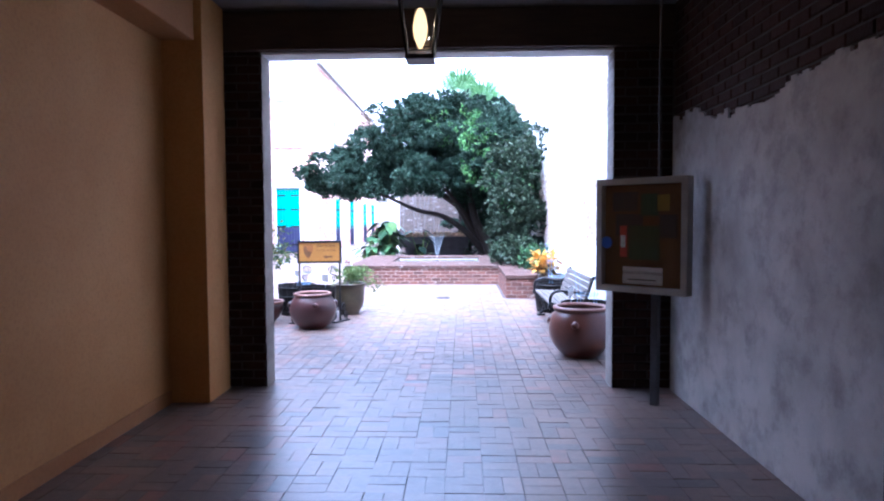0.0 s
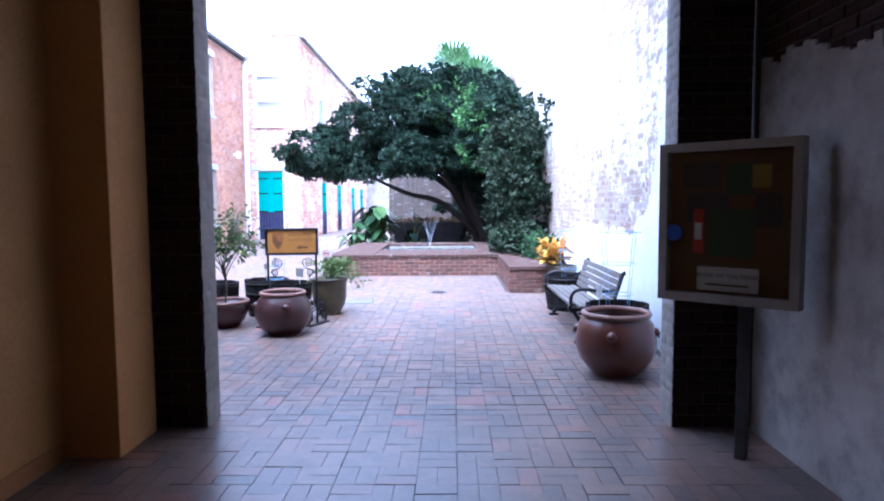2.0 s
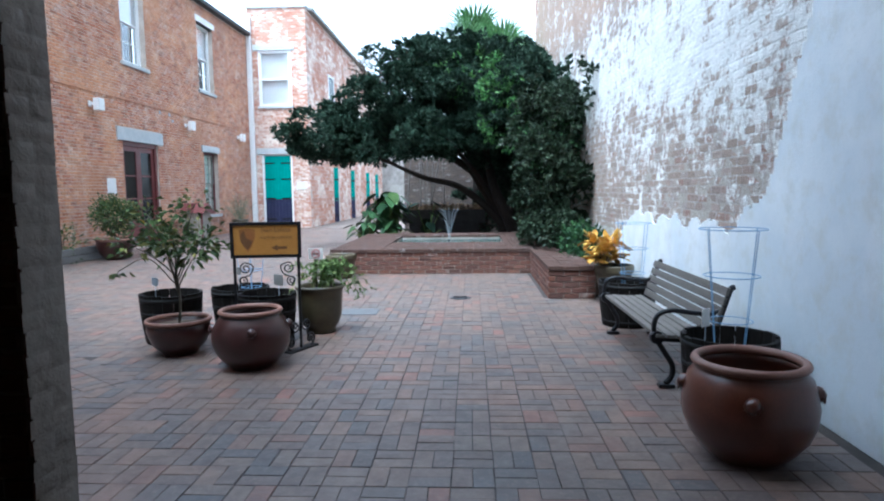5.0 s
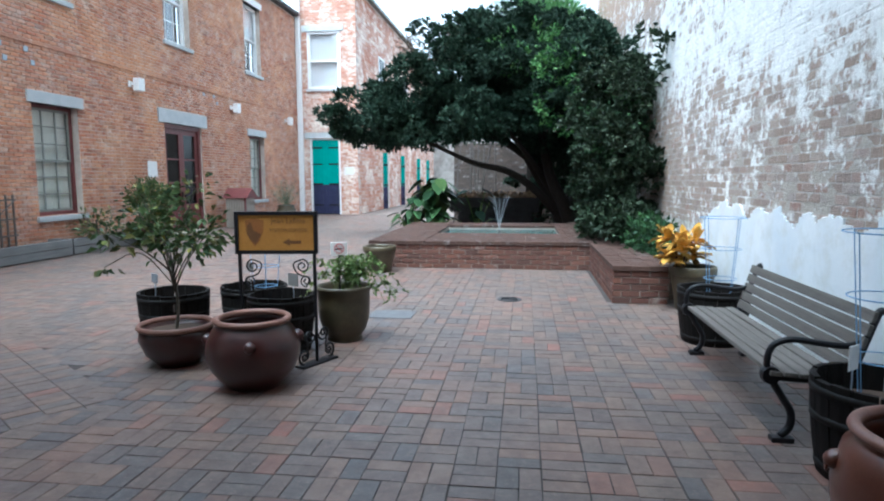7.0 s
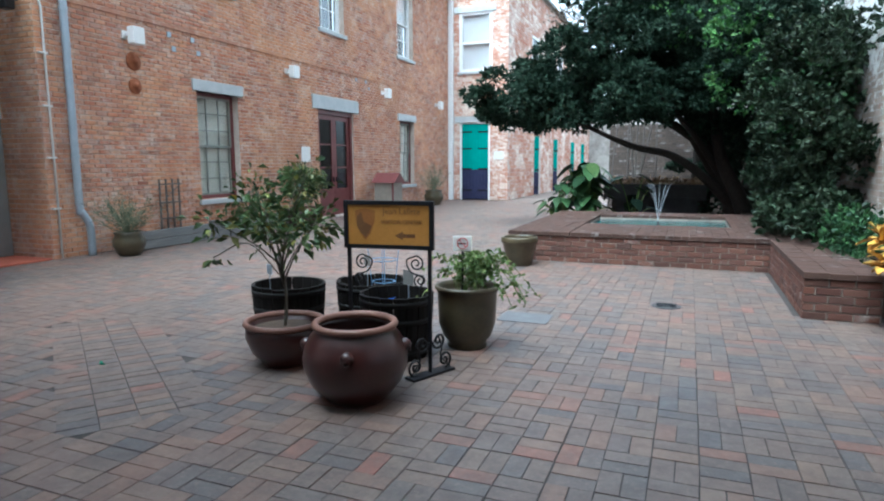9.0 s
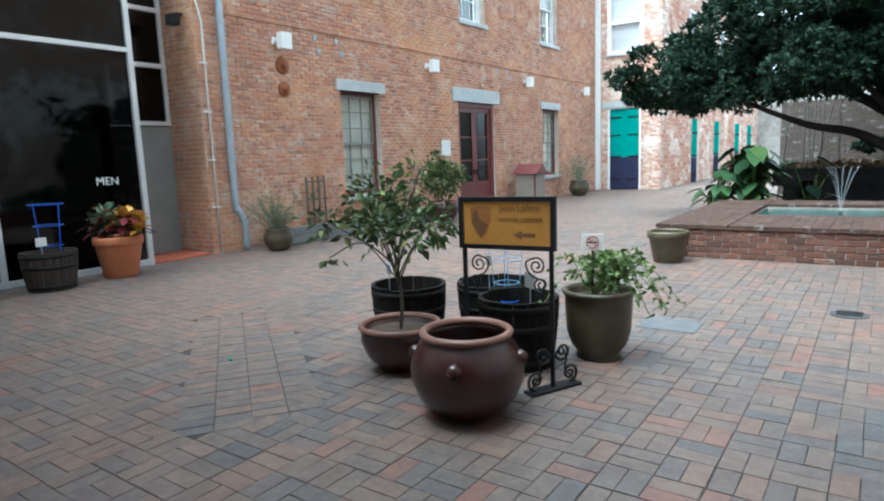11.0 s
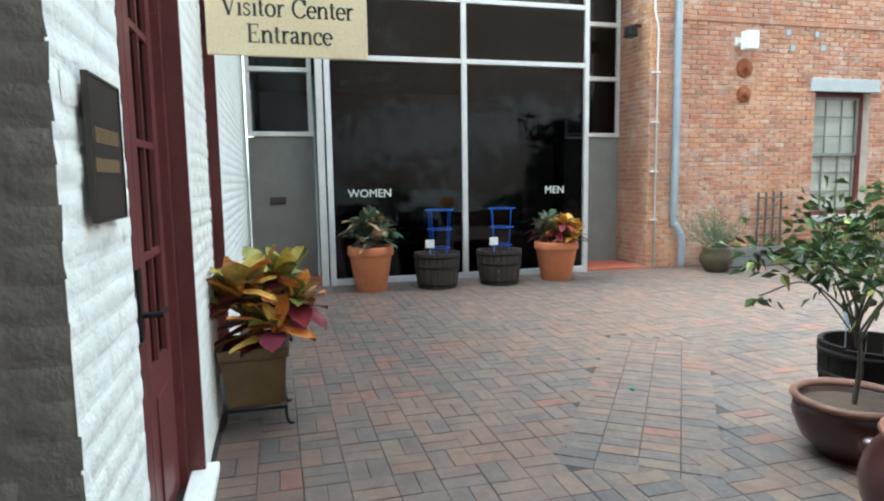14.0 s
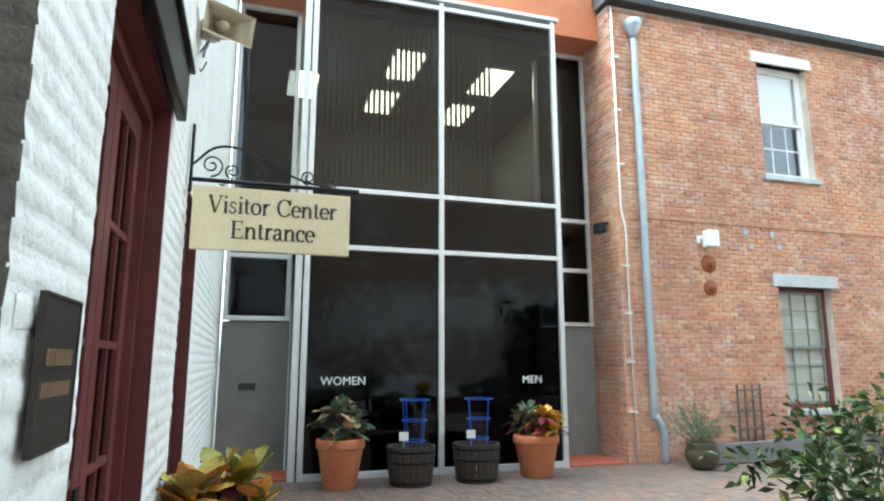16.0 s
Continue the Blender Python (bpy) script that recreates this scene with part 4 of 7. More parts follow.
    # narrow shutters folded open along the side wall
    for a, c, z0, z1 in sd[:4]:
        s = thing("shutter", "open teal and dark shutter standing off the wall", "shutter", group="lane shutters", kind="structure")
        for yy in (a - 0.06,):
            part("upper_boards", box(x1 - 0.01, x1 + 0.22, yy, yy + 0.05, 1.1, z1, 0.005), M_TEAL, s, "teal boards")
            part("lower_boards", box(x1 - 0.01, x1 + 0.22, yy, yy + 0.05, 0.03, 1.096, 0.005), M_NAVY, s, "dark boards")
            for z in (1.18, 2.15, 0.35):
                part("strap_hinge", box(x1 + 0.02, x1 + 0.24, yy - 0.008, yy - 0.001, z - 0.04, z + 0.04), M_IRON, s)
    for a, c, z0, z1 in sd[4:]:
        w = thing("window", "small upper window in the side wall", "window", kind="structure")
        part("window_frame", wall_mesh([(x1 - 0.06, x1 + 0.03, a, a + 0.1, z0, z1), (x1 - 0.06, x1 + 0.03, c - 0.1, c, z0, z1), (x1 - 0.06, x1 + 0.03, a + 0.1, c - 0.1, z1 - 0.1, z1), (x1 - 0.06, x1 + 0.05, a + 0.1, c - 0.1, z0, z0 + 0.1)]), M_WHITE, w)
        part("pane", box(x1 - 0.01, x1 - 0.004, a + 0.1, c - 0.1, z0 + 0.1, z1 - 0.1), M_PANEDK, w)
    solid("wall_rear", box(-6, 9, 46, 46.4, 0, 5.5), M_STUCCO, "grey rendered wall closing the lane", "wall", "structure")
    solid("wall_garden", box(RX + 0.5, RX + 0.9, 19.9, 46, 0, 4.6), M_STUCCO, "plain garden wall behind the tree", "wall", "structure")
    solid("white_corner_board", box(FX + 0.01, FX + 0.2, 24.1, 24.28, 0.0, 8.9, 0.02), M_WHITE, "white painted downpipe casing in the corner", "downpipe")


paving()
long_building()
for k, (a, b, c, d) in enumerate(LOW):
    if k != 1:
        sash("window_2", a, b, c, d, M_MAROON, "maroon sash window with cream blind behind", (3, 3), 1.0)
for a, b, c, d in HIGH:
    sash("window_3", a, b, c, d, M_WHITE, "white upper sash window with blind half down", (2, 1), 0.52)
french_door()
court_wall()
passage()
tall_wall()
rear_building()


# ---- glass front and its recesses ----
def glass_front():
    g = thing("glass_front", "two-storey smoked glass front in pale aluminium framing", "glass wall", kind="structure")
    x, y0, ym, y1 = -8.5, 1.42, 3.45, 5.48
    zs = (0.06, 3.28, 4.16, 7.4)
    for y in (y0, ym, y1):
        part("mullion", box(x - 0.06, x + 0.04, y - 0.04, y + 0.04, 0.0, 7.5, 0.005), M_ALU, g)
    part("mullion", box(x - 0.1, x - 0.02, y0 - 0.16, y0 - 0.06, 0.0, 7.5, 0.005), M_ALU, g)
    for a, b in ((y0 + 0.04, ym - 0.04), (ym + 0.04, y1 - 0.04)):
        for z in zs:
            part("transom", box(x - 0.05, x + 0.035, a, b, z - 0.035 - (0.02 if z < 1 else 0), z + 0.035, 0.004), M_ALU, g)
        for c, d in zip(zs, zs[1:]):
            part("pane", box(x - 0.02, x - 0.012, a - 0.01, b + 0.01, c + 0.03, d - 0.03), M_TINTUP if c > 4 else M_TINT, g)
    part("head", box(x - 0.3, x + 0.08, y0 - 0.1, y1 + 0.1, 7.5, 7.56, 0.01), M_ALU, g)
    part("fascia", box(-9.9, x - 0.32, 0.26, 6.61, 7.5, 8.5, 0.01), M_FASCIA, g, "rust-orange metal fascia")
    # the rooms behind; near-black surfaces hold the lower floor's dimness in their colour
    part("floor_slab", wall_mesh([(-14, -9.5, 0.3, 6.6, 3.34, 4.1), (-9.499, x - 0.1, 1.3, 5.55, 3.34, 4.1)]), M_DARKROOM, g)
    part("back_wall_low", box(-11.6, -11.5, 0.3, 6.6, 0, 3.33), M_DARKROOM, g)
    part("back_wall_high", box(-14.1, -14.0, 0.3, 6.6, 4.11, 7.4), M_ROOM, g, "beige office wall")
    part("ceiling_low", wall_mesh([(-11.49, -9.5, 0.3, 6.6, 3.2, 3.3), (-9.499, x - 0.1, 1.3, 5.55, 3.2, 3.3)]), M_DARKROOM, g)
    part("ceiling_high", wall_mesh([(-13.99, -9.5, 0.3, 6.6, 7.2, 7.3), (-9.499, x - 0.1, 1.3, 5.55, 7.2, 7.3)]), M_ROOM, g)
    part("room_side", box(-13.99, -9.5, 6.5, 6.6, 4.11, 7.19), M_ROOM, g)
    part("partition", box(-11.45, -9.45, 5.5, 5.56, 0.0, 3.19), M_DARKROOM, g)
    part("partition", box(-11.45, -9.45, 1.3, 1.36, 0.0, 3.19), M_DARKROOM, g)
    for y, z0 in ((1.95, 0.0), (4.95, 0.0)):
        part("inner_door", box(-9.5, -9.45, y - 0.42, y + 0.42, 0.0, 2.1, 0.006), M_GREY, g, "dark grey washroom door")
    # side recesses
    for a, b in ((0.27, 1.26), (5.54, 6.6)):
        xr = -9.4
        part("panel", box(xr - 0.08, xr, a, b, 0.02, 2.22, 0.004), M_GREY, g, "flat grey panel door")
        for z in (2.27, 3.24, 4.16, 7.42):
            part("transom", box(xr - 0.05, xr + 0.04, a, b, z - 0.035, z + 0.035, 0.004), M_ALU, g)
        for yy in (a + 0.035, b - 0.035):
            part("mullion", box(xr - 0.05, xr + 0.03, yy - 0.035, yy + 0.035, 2.31, 7.38, 0.004), M_ALU, g)
        for c, d in ((2.3, 3.2), (3.28, 4.12), (4.2, 7.38)):
            part("pane", box(xr - 0.02, xr - 0.012, a + 0.06, b - 0.06, c, d), M_TINT, g)
    part("step", box(-9.39, FX - 0.02, 5.56, 6.6, -0.02, 0.03, 0.008), M_REDMAT, g, "red painted step")
    part("step", box(-9.39, FX - 0.1, 0.3, 1.3, -0.02, 0.03, 0.008), M_REDMAT, g, "red painted step")
    part("reader", box(-9.39, -9.37, 0.56, 0.8, 1.2, 1.3, 0.005), M_SLATE, g, "small dark call plate")
    letters("WOMEN", 0.165, M_PAPER, g, pose(x + 0.012, 1.99, 1.34, 90, 0, 90), "white door lettering")
    letters("MEN", 0.165, M_PAPER, g, pose(x + 0.012, 4.94, 1.34, 90, 0, 90), "white door lettering")
    # vertical blinds upstairs
    bl = thing("vertical_blinds", "grey vertical slat blinds hanging behind the upper panes", "blinds")
    part("head_rail", box(-8.72, -8.66, 1.5, 5.4, 7.12, 7.2), M_GREY, bl)
    slat = mesh_of("slat", box(-0.004, 0.004, -0.024, 0.024, 0, 2.92))
    slat.materials.append(M_BLIND)
    y = 1.53
    while y < 5.4:
        if y < 4.45:
            part("slat", slat, None, bl, at=pose(-8.69, y, 4.2, 0, 0, 12))
        y += 0.086
    for y, xx in ((3.25, -10.2), (5.05, -10.4), (1.45, -11.6), (3.15, -12.0), (4.95, -12.2)):
        cl = thing("ceiling_light", "recessed fluorescent ceiling panel, lit", "ceiling light", pose(xx, y, 7.19), "office ceiling lights")
        part("frame", box(-0.62, 0.62, -0.32, 0.32, -0.02, 0.005), M_WHITE, cl)
        part("diffuser", box(-0.57, 0.57, -0.28, 0.28, -0.035, -0.021), M_TUBE, cl, "glowing diffuser")


glass_front()


# ---- fixtures on the long building ----
def downpipe():
    d = thing("downpipe", "galvanised downpipe with hopper head and kicked foot", "downpipe")
    x, y = FX + 0.1, 7.06
    part("pipe", tube(smooth_line([(x, y, 7.5), (x, y, 5), (x, y, 2.5), (x, y, 0.85), (x + 0.01, y + 0.02, 0.74), (x + 0.05, y + 0.1, 0.56), (x + 0.06, y + 0.12, 0.42), (x + 0.06, y + 0.12, 0.0)], 5), 0.06, 14), M_GALV, d, smooth=True)
    part("hopper", lathe([(0.07, 7.4), (0.08, 7.5), (0.16, 7.62), (0.17, 7.74), (0.15, 7.75), (0.1, 7.68)], 20), M_GALV, d, smooth=True, at=pose(x, y, 0))
    for z in (1.6, 3.9, 6.2):
        part("strap", lathe([(0.062, z), (0.068, z), (0.068, z + 0.05), (0.062, z + 0.05)], 16, loop=True), M_GALV, d, at=pose(x, y, 0))
    c = thing("conduit_run", "thin pale conduit clipped up the corner", "conduit")
    part("pipe", tube([(FX + 0.03, F0 + 0.12, 0), (FX + 0.03, F0 + 0.12, 3.9), (FX + 0.03, F0 + 0.05, 4.2), (FX + 0.03, F0 + 0.05, 8.0)], 0.018, 8), M_WHITE, c, smooth=True)
    for z in (0.8, 1.6, 2.4, 3.2, 5.0, 6.0, 7.0):
        part("clip", box(FX, FX + 0.055, F0 + 0.02, F0 + 0.16, z, z + 0.025), M_WHITE, c)
    f = thing("flood_lamp", "small black flood lamp bracketed on the corner", "lamp")
    part("bracket", box(-8.8, -8.75, F0 - 0.12, F0 - 0.01, 3.98, 4.03), M_IRON, f)
    part("head", box(-8.88, -8.68, F0 - 0.26, F0 - 0.1, 3.82, 4.0, 0.02), M_IRON, f)


def wall_lamp(y, z):
    l = thing("wall_lamp", "white box wall lamp on a short arm", "wall lamp", pose(FX, y, z), "facade lamps")
    part("back_plate", box(0.003, 0.03, -0.09, 0.03, -0.07, 0.07, 0.006), M_WHITE, l)
    part("arm", box(0.03, 0.12, -0.05, 0.0, -0.03, 0.03, 0.005), M_WHITE, l)
    part("housing", box(0.1, 0.26, -0.05, 0.19, -0.16, 0.14, 0.012), M_WHITE, l)


def anchor_plate(y, z, r):
    a = thing("anchor_plate", "rusted round iron tie plate on the brick", "anchor plate", pose(FX, y, z, 0, 90, 0), "tie plates")
    part("plate", lathe([(r, 0.0), (r, 0.02), (r * 0.8, 0.035), (0.05, 0.045), (0.05, 0.08), (0.03, 0.09)], 20), M_RUST, a, smooth=True)


downpipe()
for y in (8.3, 13.05, 18.2, 22.8):
    wall_lamp(y, 3.76)
for y, z, r in ((8.43, 3.33, 0.16), (8.43, 2.9, 0.14)):
    anchor_plate(y, z, r)
for y, z in ((9.3, 3.95), (9.4, 3.7), (9.9, 3.95), (10.05, 3.72), (16.5, 3.98), (17.1, 3.98), (17.3, 3.8)):
    solid("tie_plate", box(FX + 0.002, FX + 0.02, y - 0.05, y + 0.05, z - 0.05, z + 0.05, 0.006), M_GALV, "small square iron tie plate", "anchor plate")
solid("notice_card", box(FX + 0.002, FX + 0.02, 13.55, 13.95, 1.55, 1.95, 0.004), M_PAPER, "white notice card beside the maroon door", "sign")


# ---- doors in the white wall ----
def wall_door(x0, x1, top, name, label, leafs):
    d = thing(name, label, "door", kind="structure")
    y = 0.1
    fr = bmesh.new()
    for q in ((x0, x0 + 0.09, 0, top), (x1 - 0.09, x1, 0, top), (x0 + 0.09, x1 - 0.09, top - 0.1, top)):
        box(q[0], q[1], y - 0.06, y + 0.06, q[2], q[3], bm=fr)
    part("door_frame", fr, M_MAROON, d)
    n = leafs
    w = (x1 - x0 - 0.18) / n
    for i in range(n):
        a, b = x0 + 0.09 + i * w + 0.003, x0 + 0.09 + (i + 1) * w - 0.003
        s = bmesh.new()
        for q in ((a, a + 0.1, 0.02, top - 0.1), (b - 0.1, b, 0.02, top - 0.1), (a + 0.1, b - 0.1, 0.02, 0.75), (a + 0.1, b - 0.1, top - 0.22, top - 0.1)):
            box(q[0], q[1], y - 0.022, y + 0.022, q[2], q[3], bm=s)
        for k in range(1, 4):
            z = 0.75 + (top - 0.97) * k / 4
            box(a + 0.1, b - 0.1, y - 0.018, y + 0.018, z - 0.015, z + 0.015, bm=s)
        box((a + b) / 2 - 0.014, (a + b) / 2 + 0.014, y - 0.017, y + 0.017, 0.75, top - 0.22, bm=s)
        leaf = part("door_leaf", s, M_MAROON, d)
        part("pane", box(a + 0.09, b - 0.09, y - 0.004, y, 0.74, top - 0.2), M_PANEDK, leaf)
        part("kick_panel", box(a + 0.14, b - 0.14, y + 0.022, y + 0.03, 0.12, 0.62, 0.006), M_MAROON, leaf)
    xh = (x0 + x1) / 2 + 0.07 if n > 1 else x1 - 0.16
    part("lock_plate", box(xh - 0.03, xh + 0.03, y + 0.023, y + 0.035, 0.92, 1.2, 0.004), M_IRON, d)
    part("door_handle", tube([(xh, y + 0.03, 1.02), (xh, y + 0.1, 1.02), (xh - 0.1, y + 0.1, 1.02)], 0.013, 8), M_IRON, d, "black lever handle")
    for z in (0.5, 1.4, 2.3):
        part("hinge", box(x0 + 0.075, x0 + 0.1, y + 0.022, y + 0.05, z, z + 0.1), M_MAROON, d)
    part("casing", box(x0 + 0.002, x0 + 0.03, y + 0.062, WY1 - 0.012, 0, top - 0.002), M_MAROON, d, "brown-red casing on the reveal")
    part("head_casing", box(x0 + 0.031, x1 - 0.002, y + 0.062, WY1 - 0.012, top - 0.03, top - 0.002), M_MAROON, d, "brown-red casing under the lintel")
    # Near-black sheet that paints the unlit interior behind the door.
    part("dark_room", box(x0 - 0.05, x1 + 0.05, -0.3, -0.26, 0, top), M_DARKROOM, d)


wall_door(D1[0], D1[1], D1[3], "door_3", "maroon glazed double door in the white wall", 2)
solid("door_sill", box(D1[0] - 0.06, D1[1] + 0.06, 0.165, 0.3, 0.0, 0.06, 0.012), M_WHITEBRICK, "white-painted sill under the maroon door", "sill", "structure")
wall_door(D2[0], D2[1], D2[3], "door_4", "second maroon glazed door further along the white wall", 1)
cp = thing("door_canopy", "black timber canopy over the maroon door", "canopy")
part("board", box(D1[0] - 0.06, D1[1] + 0.12, WY1 + 0.002, WY1 + 0.05, 2.83, 3.1, 0.01), M_IRON, cp)
part("drip", box(D1[0] - 0.08, D1[1] + 0.14, WY1 + 0.002, WY1 + 0.075, 3.102, 3.13, 0.006), M_IRON, cp)


def plaque():
    p = thing("plaque", "bronze plaque with raised lettering on the white brick", "plaque", pose(-1.02, WY1, 1.6) @ Matrix.Diagonal((0.8, 0.45, 0.8, 1)))
    part("panel", box(-0.17, 0.17, 0.004, 0.03, -0.2, 0.2, 0.004), M_BRONZE, p)
    part("border", wall_mesh([(-0.178, -0.17, 0.003, 0.036, -0.208, 0.208), (0.17, 0.178, 0.003, 0.036, -0.208, 0.208), (-0.17, 0.17, 0.003, 0.036, 0.2, 0.208), (-0.17, 0.17, 0.003, 0.036, -0.208, -0.2)]), M_BRONZE, p)
    for z, t in ((0.04, 0.045), (-0.045, 0.04)):
        x = -0.125
        r = random.Random(int(z * 1000) + 99)
        while x < 0.125:
            w = r.uniform(0.012, 0.024)
            part("raised_letter", box(x, x + w, 0.03, 0.034, z - t / 2, z + t / 2, 0.002), M_BRASS, p)
            x += w + 0.006


SERIF = {
    "V": (0.86, [[(0.1, 1), (0.43, 0)], [(0.43, 0), (0.76, 1)]], [(0.0, 0.24, 0.98), (0.62, 0.88, 0.98)], "thick thin"),
    "i": (0.36, [[(0.18, 0), (0.18, 0.66)], [(0.18, 0.88), (0.18, 0.99)]], [(0.04, 0.32, 0.02), (0.05, 0.2, 0.65)], ""),
    "s": (0.52, [[(0.42, 0.52), (0.36, 0.62), (0.22, 0.66), (0.1, 0.58), (0.1, 0.46), (0.24, 0.36), (0.38, 0.27), (0.42, 0.15), (0.32, 0.03), (0.18, 0.01), (0.07, 0.1), (0.06, 0.18)]], [], "flat"),
    "t": (0.42, [[(0.17, 0.86), (0.17, 0.14), (0.23, 0.03), (0.36, 0.05)]], [(0.02, 0.36, 0.64)], ""),
    "o": (0.68, [[(0.33 + 0.26 * math.cos(a * math.pi / 8), 0.33 + 0.33 * math.sin(a * math.pi / 8)) for a in range(17)]], [], ""),
    "r": (0.52, [[(0.16, 0), (0.16, 0.66)], [(0.17, 0.42), (0.25, 0.58), (0.36, 0.66), (0.47, 0.6)]], [(0.03, 0.32, 0.02), (0.03, 0.18, 0.65)], ""),
    "C": (0.88, [[(0.46 + 0.4 * math.cos(a * math.pi / 10), 0.5 + 0.5 * math.sin(a * math.pi / 10)) for a in range(2, 19)], [(0.78, 0.98), (0.78, 0.7)]], [], ""),
    "e": (0.6, [[(0.31 + 0.25 * math.cos(a * math.pi / 8), 0.33 + 0.33 * math.sin(a * math.pi / 8)) for a in range(0, 15)], [(0.07, 0.36), (0.56, 0.36)]], [], ""),
    "n": (0.78, [[(0.16, 0), (0.16, 0.66)], [(0.17, 0.42), (0.27, 0.58), (0.42, 0.66), (0.55, 0.58), (0.59, 0.44), (0.59, 0)]], [(0.03, 0.3, 0.02), (0.03, 0.18, 0.65), (0.46, 0.73, 0.02)], ""),
    "E": (0.8, [[(0.18, 0), (0.18, 1)]], [(0.03, 0.7, 0.98), (0.2, 0.55, 0.52), (0.03, 0.74, 0.02)], "arms"),
    "a": (0.62, [[(0.09, 0.52), (0.18, 0.64), (0.33, 0.66), (0.43, 0.56), (0.44, 0.1), (0.5, 0.02), (0.58, 0.04)], [(0.43, 0.4), (0.24, 0.36), (0.09, 0.26), (0.09, 0.1), (0.2, 0.01), (0.34, 0.06), (0.43, 0.18)]], [], ""),
    "c": (0.56, [[(0.31 + 0.25 * math.cos(a * math.pi / 8), 0.33 + 0.33 * math.sin(a * math.pi / 8)) for a in range(2, 15)], [(0.47, 0.6), (0.47, 0.46)]], [], ""),
}


def serif_line(text, cap, width, material, parent, x, y, z, depth=0.002):
    """Painted Roman lettering with thick stems, thin joins and slab serifs, centred on y, read from +x."""
    total = sum(SERIF[c][0] if c != " " else 0.42 for c in text)
    k = width / total
    pen = y - width / 2

    def quad(bm, pts):
        lo = [bm.verts.new((x, pen + p[0] * k, z + p[1] * cap)) for p in pts]
        hi = [bm.verts.new((x + depth, pen + p[0] * k, z + p[1] * cap)) for p in pts]
        bm.faces.new(hi)
        for i in range(4):
            j = (i + 1) % 4
            bm.faces.new((lo[i], lo[j], hi[j], hi[i]))

    for c in text:
        if c == " ":
            pen += 0.42 * k
            continue
        bm = bmesh.new()
        adv, strokes, bars, style = SERIF[c]
        for n, line in enumerate(strokes):
            for i, (a, b) in enumerate(zip(line, line[1:])):
                d = Vector((b[0] - a[0], b[1] - a[1])).normalized()
                w = 0.065 + 0.095 * abs(d.y) ** 1.5
                if style == "flat":
                    w = 0.085
                elif style:
                    w = (0.17, 0.07)[n] if style != "arms" else 0.16
                q = Vector((-d.y, d.x)) * w / 2
                e = d * 0.012
                quad(bm, [(a[0] - e.x - q.x, a[1] - e.y - q.y), (b[0] + e.x - q.x, b[1] + e.y - q.y), (b[0] + e.x + q.x, b[1] + e.y + q.y), (a[0] - e.x + q.x, a[1] - e.y + q.y)])
        for a, b, h in bars:
            quad(bm, [(a, h - 0.024), (b, h - 0.024), (b, h + 0.024), (a, h + 0.024)])
        if style == "arms":
            for xx, h0, h1 in ((0.67, 0.78, 0.98), (0.53, 0.42, 0.62), (0.71, 0.02, 0.22)):
                quad(bm, [(xx - 0.024, h0), (xx + 0.024, h0), (xx + 0.024, h1), (xx - 0.024, h1)])
        part("letter", bm, material, parent)
        pen += adv * k


def hanging_sign():
    s = thing("hanging_sign", "cream hanging board lettered in dark green on a scrolled iron bracket", "sign", pose(-3.52, WY1, 0))
    part("board", box(-0.015, 0.015, 0.03, 1.02, 2.31, 2.72, 0.004), M_CREAM, s)
    serif_line("Visitor Center", 0.112, 0.81, M_INK, s, 0.0152, 0.53, 2.55)
    serif_line("Entrance", 0.112, 0.525, M_INK, s, 0.0152, 0.53, 2.39)
    part("bar", tube([(0, 0.0, 2.76), (0, 1.08, 2.76)], 0.014, 8), M_IRON, s)
    part("wall_plate", box(-0.02, 0.02, 0.002, 0.02, 2.68, 3.12, 0.004), M_IRON, s)
    yz = lambda pts: [(0, p[0], p[2]) for p in pts]
    part("brace", tube(smooth_line([(0, 0.02, 2.86), (0, 0.15, 2.98), (0, 0.32, 2.98), (0, 0.52, 2.88), (0, 0.72, 2.8), (0, 0.9, 2.775)], 6), 0.009, 6), M_IRON, s)
    for cx, cz, r, a, t in ((0.13, 2.86, 0.075, -1.6, 1.6), (0.26, 2.83, 0.05, -1.6, -1.5), (0.42, 2.83, 0.05, -1.6, 1.5), (0.74, 2.83, 0.05, -1.6, -1.5), (0.9, 2.81, 0.035, -1.6, 1.4)):
        part("scroll", tube(yz(scroll(cx, cz, r, 0.012, a, t)), 0.006, 6), M_IRON, s)
    for y in (0.2, 0.86):
        part("hook", tube(ring(0, y, 0, 0.016, 10), 0.003, 5, close=True), M_IRON, s, at=pose(0, 0, 2.735))


